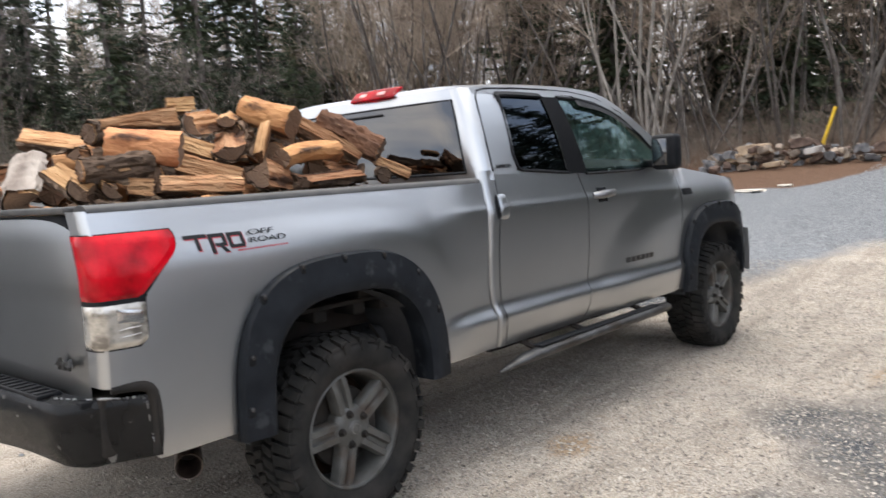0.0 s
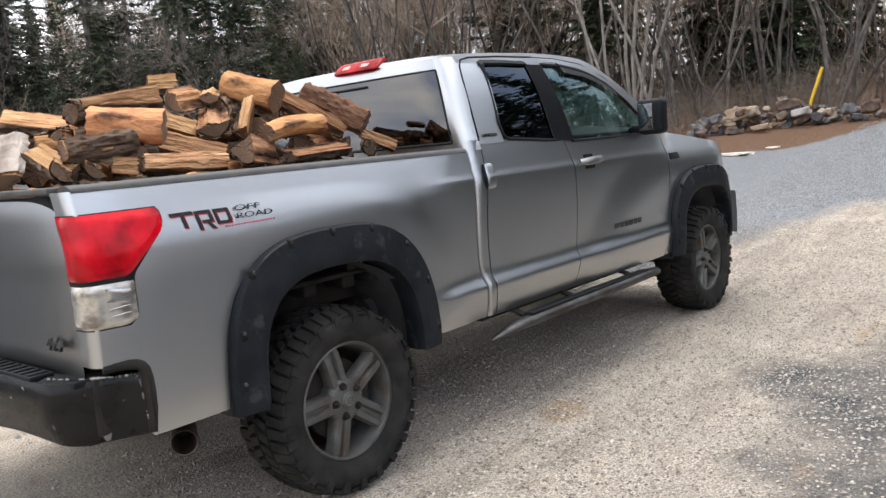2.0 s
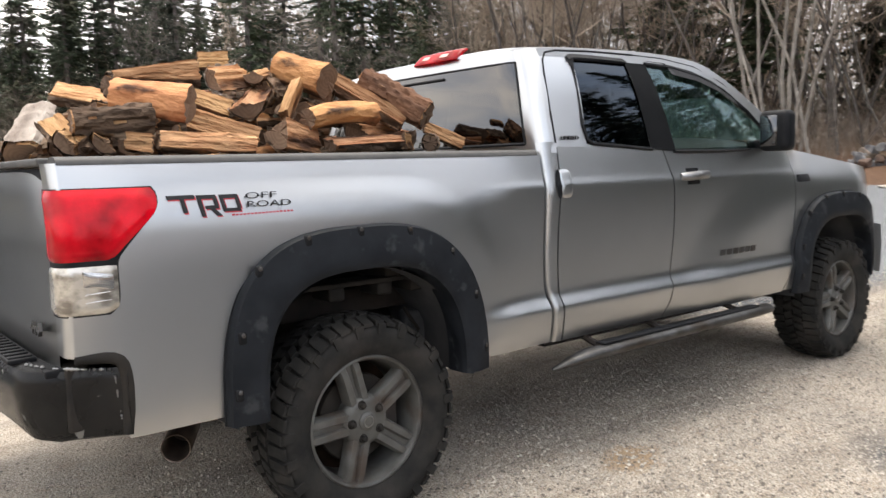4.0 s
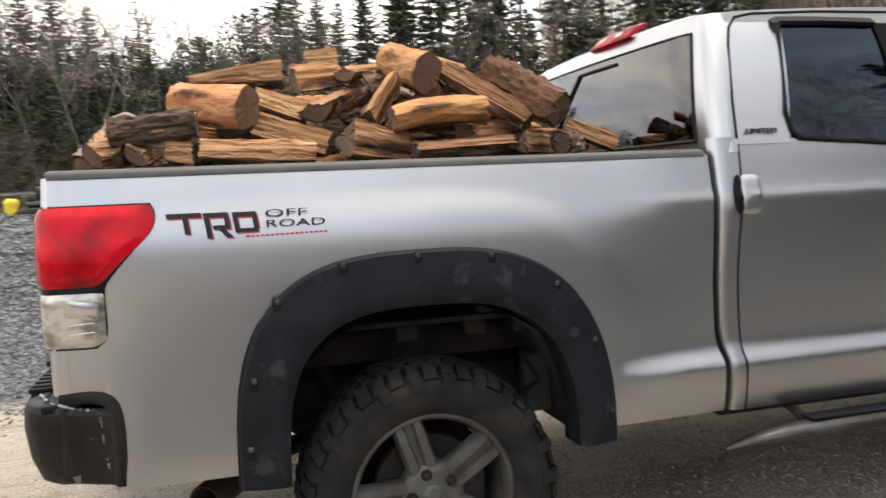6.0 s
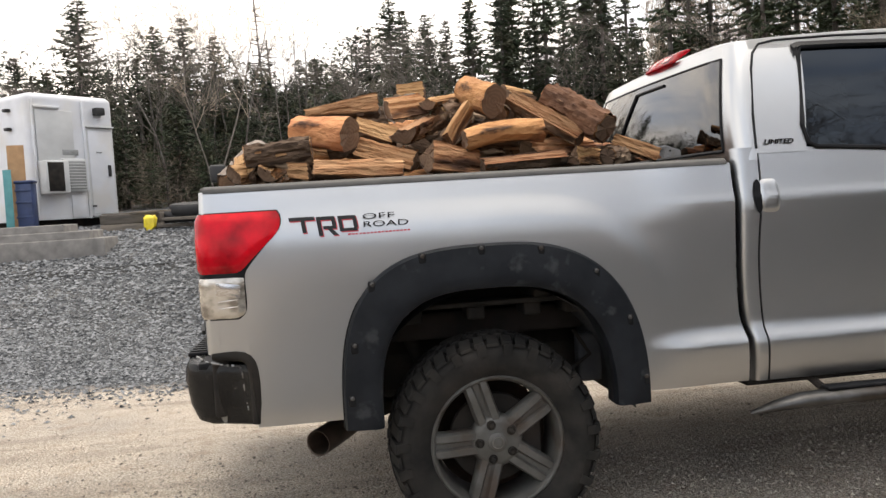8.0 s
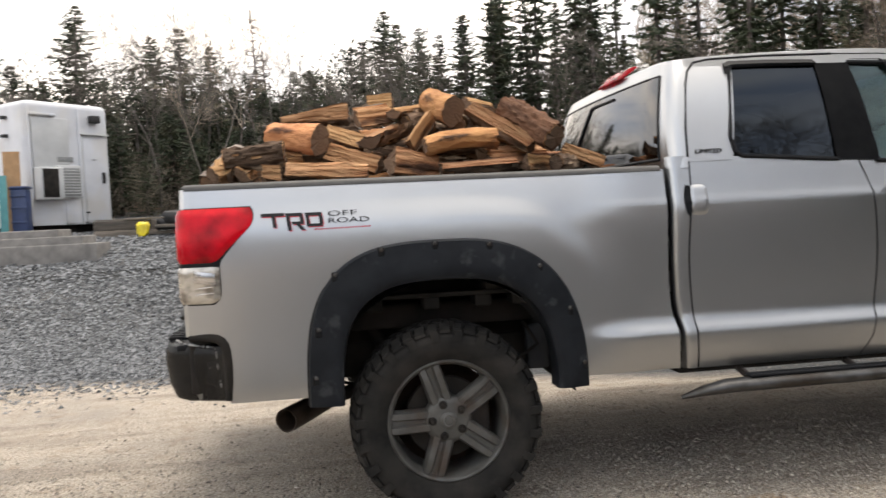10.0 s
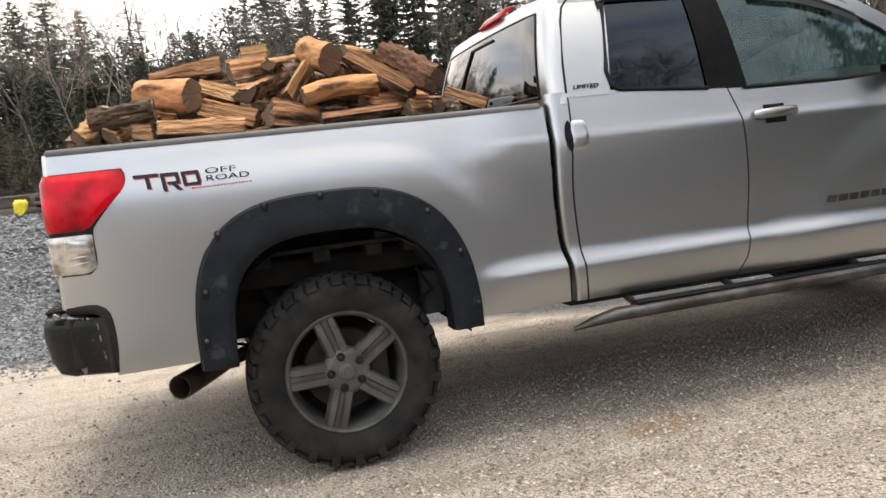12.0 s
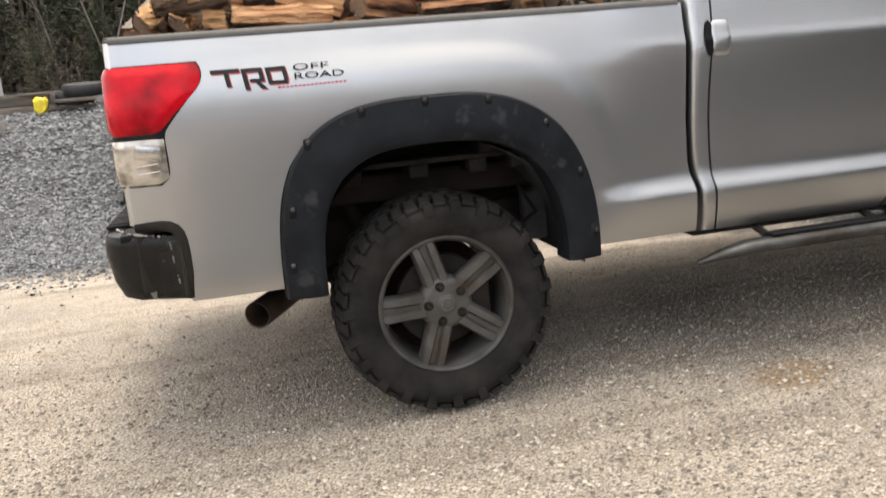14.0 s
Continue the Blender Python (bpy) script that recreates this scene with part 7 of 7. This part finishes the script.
BN = thing("storage_bin", "dark blue plastic bin standing beside the trailer wall", "bin", at=(-6.78, 15.25, ground_z(-6.78, 15.25)))
part("bin_body", box(-0.17, 0.17, -0.17, 0.17, 0.0, 1.16, 0.03), M_BLUE, BN)
part("bin_lid", box(-0.19, 0.19, -0.19, 0.19, 1.16, 1.22, 0.02), M_BLUE, BN)
for zz in (0.40, 0.72, 0.98):
    part("bin_rib", box(-0.175, 0.175, -0.185, -0.169, zz, zz + 0.05, 0.006), M_BLUE, BN)
# concrete platform and steps
ST = thing("entry_steps", "pale grey concrete steps before the trailer", "steps", at=(0, 0, 0))
for k, (xr, zt) in enumerate(((-4.50, 1.04), (-4.76, 1.19), (-5.22, 1.33))):
    part("step", box(-6.6, xr, 12.2 + 0.04 * k, 13.3 - 0.04 * k, 0.45, zt, 0.02), M_CONCRETE, ST)
for k in range(16):
    x, y = rk.uniform(-8.2, -6.2), rk.uniform(15.0, 15.8)
    s = rk.uniform(0.05, 0.12)
    stone(x, y, ground_z(x, y) + 0.03, s * 1.5, s, s * 0.8, 130 + k, (0, 0, rk.uniform(0, 6)))
# timber planter, bucket, dark heap
PL = thing("timber_planter", "weathered grey timber planter box behind the yard", "planter", at=(0, 0, 0))
for k in range(3):
    part("plank", box(-5.26, -4.02, 15.10, 15.16, 0.84 + k * 0.215, 1.05 + k * 0.215, 0.012), M_PLANK, PL)
    part("plank", box(-4.08, -4.02, 15.17, 16.3, 0.84 + k * 0.215, 1.05 + k * 0.215, 0.012), M_PLANK, PL)
part("soil", box(-5.2, -4.09, 15.17, 16.3, 0.7, 1.44), M_DARK, PL)
part("loose_board", box(-4.6, -3.75, 15.05, 15.25, 1.49, 1.525, 0.006, pose(0, 0, 0)), M_PLANK, PL)
part("loose_board", box(-5.22, -4.1, 15.12, 15.4, 1.488, 1.51, 0.006, pose(0, 0, 0)), M_PLANK, PL)
bm = bmesh.new()
bmesh.ops.create_icosphere(bm, subdivisions=3, radius=1.0)
for v in bm.verts:
    c = v.co.copy()
    c = Vector([math.copysign(abs(q) ** 0.55, q) for q in c]) * (1 + 0.28 * noise.noise(v.co * 2.2) + 0.14 * noise.noise(v.co * 6))
    v.co = Vector((c.x * (0.13 + 0.02 * c.z), c.y * 0.10, c.z * 0.16))
bag = part("yellow_bag", bm, mat("yellow_plastic", (0.80, 0.66, 0.03), (0.62, 0.48, 0.03), scale=7, rough=0.4, bump=0.006, bscale=14))
bag.matrix_world = pose(-4.16, 14.9, ground_z(-4.16, 14.9) + 0.17)
tagged(bag, "crumpled bright yellow bag in front of the planter", "bag")
for k, (x, y, z, w) in enumerate(((-3.55, 14.9, 0.0, 0.9), (-3.45, 14.7, 0.14, 0.8))):
    gb = part("stacked_board", box(-w / 2, w / 2, -0.12, 0.12, 0, 0.07, 0.008, pose(x, y, ground_z(x, y) + z * 1.2 + 0.05, 0, 0, 8 * k)), M_PLANK)
    tagged(gb, "grey weathered board lying beside the planter", "board", "boards beside the planter")
DH = thing("tyre_pile", "black tyres and tarp piled at the yard's edge", "tyres", at=(0, 0, 0))
for k, (x, y, z, a) in enumerate(((-3.75, 16.2, 0.12, -8), (-3.45, 16.0, 0.34, -20), (-2.6, 15.9, 0.13, 2))):
    bm = bmesh.new()
    add_lathe(bm, [(0.22, 0.10), (0.30, 0.135), (0.42, 0.13), (0.46, 0.08), (0.46, -0.08), (0.42, -0.13), (0.30, -0.135), (0.22, -0.10)], 28, closed=True)
    o = part("tyre", bm, M_BLACK, DH)
    o.matrix_basis = pose(x, y, ground_z(x, y) + z, 75 - a, 0, 20 + a)

# ---- the second pickup, parked beyond the first ----
M_CAR = mat("pale_silver_paint", (0.50, 0.51, 0.52), (0.45, 0.46, 0.47), scale=2, rough=0.36, rvar=0.04, metal=0.6)
M_SCREEN = glass_mat("green_windscreen", (0.10, 0.12, 0.12), ior=1.32)
CAR = thing("parked_pickup", "pale silver pickup with a rack, parked beyond the first truck", "truck", at=(-0.70, 8.25, ground_z(-0.70, 8.25)))


def loft(secs, n=16, closed_top=True):
    """A hull from (y, half-width, z-low, z-high) stations with rounded shoulders."""
    bm = bmesh.new()
    rows = []
    for y, w, z0, z1 in secs:
        row = []
        for k in range(n + 1):
            t = 2 * k / n - 1
            row.append(bm.verts.new((math.copysign(min(1, abs(t) * 1.35), t) * w * (1 - 0.10 * max(0, 1 - abs(t) * 1.5)) if abs(t) > 0.74 else t / 0.74 * w, y, lerp(z0, z1, 1 - max(0, (abs(t) - 0.62) / 0.38) ** 1.0))))
        rows.append(row)
    for a, b in zip(rows, rows[1:]):
        for k in range(n):
            bm.faces.new((a[k], b[k], b[k + 1], a[k + 1]))
    for r in (rows[0], rows[-1]):
        bm.faces.new(r)
    bmesh.ops.recalc_face_normals(bm, faces=bm.faces[:])
    return bm


CAR.scale = (1.2, 1.2, 1.2)
part("lower_body", loft([(-1.55, 0.80, 0.60, 1.22), (-1.45, 0.93, 0.55, 1.30), (-0.9, 0.98, 0.50, 1.345), (0.2, 0.99, 0.50, 1.45), (2.0, 0.99, 0.50, 1.46), (3.6, 0.99, 0.55, 1.46)]), M_CAR, CAR)
part("cabin", loft([(0.25, 0.84, 1.40, 1.48), (0.85, 0.72, 1.42, 1.80), (1.2, 0.70, 1.42, 1.86), (1.7, 0.70, 1.42, 1.84), (1.85, 0.74, 1.42, 1.58)]), M_CAR, CAR)
part("windscreen", sheet(lambda u, v: (lambda t: Vector((t * lerp(0.80, 0.66, v), lerp(0.22, 0.80, v) - 0.05 * (1 - t * t), lerp(1.475, 1.80, v) + 0.014)))(2 * u - 1), 12, 8), M_SCREEN, CAR, "dark windscreen")
for s in (-1, 1):
    part("screen_pillar", tube([(s * 0.83, 0.22, 1.475), (s * 0.69, 0.82, 1.82)], 0.03, 8), M_CAR, CAR)
    mi = part("door_mirror", box(s * 1.06 - 0.10, s * 1.06 + 0.10, 0.42, 0.52, 1.42, 1.64, 0.03), M_BLACK, CAR, "black door mirror")
    part("mirror_arm", box(min(s * 0.9, s * 1.0), max(s * 0.9, s * 1.0), 0.45, 0.50, 1.46, 1.51, 0.01), M_BLACK, mi)
    part("headlamp", box(min(s * 0.60, s * 0.86), max(s * 0.60, s * 0.86), -1.58, -1.42, 1.02, 1.22, 0.03), M_CLEAR, CAR)
    for yy in (-0.85, 2.6):
        bm = bmesh.new()
        bmesh.ops.create_cone(bm, cap_ends=True, segments=28, radius1=0.40, radius2=0.40, depth=0.26, matrix=pose(s * 0.86, yy, 0.40, 0, 90, 0))
        part("wheel", bm, M_RUBBER, CAR)
part("roof_rail", box(-0.68, 0.68, 0.92, 0.97, 1.875, 1.90, 0.008), M_BLACK, CAR)
part("wiper", tube([(-0.55, 0.18, 1.52), (-0.20, 0.34, 1.62)], 0.012, 5), M_BLACK, CAR)
part("wiper", tube([(0.15, 0.16, 1.52), (0.50, 0.34, 1.62)], 0.012, 5), M_BLACK, CAR)
GR = part("grille", box(-0.58, 0.58, -1.62, -1.50, 0.94, 1.29, 0.02), M_CHROME, CAR, "chrome grille with black slots")
for k in range(4):
    part("grille_slot", box(-0.53, 0.53, -1.632, -1.618, 0.975 + 0.078 * k, 1.025 + 0.078 * k, 0.004), M_BLACK, GR)
part("front_bumper", box(-0.93, 0.93, -1.70, -1.45, 0.55, 0.86, 0.05), M_CHROME, CAR)
RK = part("cargo_rack", box(0.33, 1.34, 2.18, 2.26, 2.17, 2.23, 0.01), M_WHITE, CAR, "white cargo rack with a black board")
for xx in (0.40, 0.775):
    part("rack_post", box(xx - 0.03, xx + 0.03, 2.18, 2.25, 1.40, 2.19, 0.01), M_WHITE, RK)
part("rack_board", box(0.36, 1.32, 2.28, 2.34, 1.50, 2.17, 0.01), M_BLACK, RK)
part("board_sticker", box(1.06, 1.30, 2.265, 2.279, 2.0, 2.11), mat("white_sticker", (0.7, 0.66, 0.68), (0.6, 0.5, 0.55), scale=20, rough=0.5), RK)

# ---- loose gravel ----
M_PEBBLE = mat("loose_stones", (0.115, 0.100, 0.085), (0.50, 0.455, 0.39), scale=5, rough=0.95, lo=0.05, hi=1.0, island=True)


def pebbles(name, n, region, r0, r1, seed, material, label, grow=0.0):
    rnd = random.Random(seed)
    V, F = [], []
    for _ in range(n):
        x, y = region(rnd)
        r = rnd.uniform(r0, r1) * rnd.choice((0.6, 0.8, 1, 1.4)) * (1 + grow * max(0, y - 4))
        z = ground_z(x, y) + r * 0.25
        a = rnd.uniform(0, 6.28)
        ca, sa = math.cos(a) * r, math.sin(a) * r
        k = rnd.uniform(0.55, 0.9)
        i0 = len(V)
        V += [(x + ca, y + sa, z), (x - sa * k, y + ca * k, z + r * rnd.uniform(-0.1, 0.2)), (x - ca, y - sa, z), (x + sa * k, y - ca * k, z), (x + r * rnd.uniform(-0.3, 0.3), y + r * rnd.uniform(-0.3, 0.3), z + r * rnd.uniform(0.4, 0.7))]
        F += [(i0, i0 + 1, i0 + 4), (i0 + 1, i0 + 2, i0 + 4), (i0 + 2, i0 + 3, i0 + 4), (i0 + 3, i0, i0 + 4)]
    return tagged(new(name, mesh_of(name, V, F, material)), label, "gravel", kind="stuff")


pebbles("loose_gravel", 120000, lambda r: (r.uniform(-3.2, 7.5), min(2.5, r.gauss(-1.5, 1.1))), 0.004, 0.0095, 1, M_PEBBLE, "small loose tan stones scattered on the drive")
M_PEBBLE_GREY = mat("grey_stones", (0.020, 0.023, 0.027), (0.25, 0.26, 0.27), scale=4, rough=0.95, lo=0.05, hi=1.0, island=True)
pebbles("crushed_stone", 70000, lambda r: (lambda y: (r.uniform(-0.62 * (y + 5) - 0.3, 0.1 * y), y))(3.0 + r.gauss(0, 0.5) + 13 * r.random() ** 1.6), 0.010, 0.021, 2, M_PEBBLE_GREY, "blue-grey crushed stone covering the yard", 0.17)
M_PEBBLE_ROAD = mat("road_chippings", (0.09, 0.097, 0.105), (0.42, 0.43, 0.44), scale=4, rough=0.95, lo=0.05, hi=1.0, island=True)
pebbles("road_stone", 22000, lambda r: (r.uniform(8.2, 16), r.uniform(-4.5, 0.4)), 0.007, 0.015, 3, M_PEBBLE_ROAD, "blue-grey crushed stone on the road")
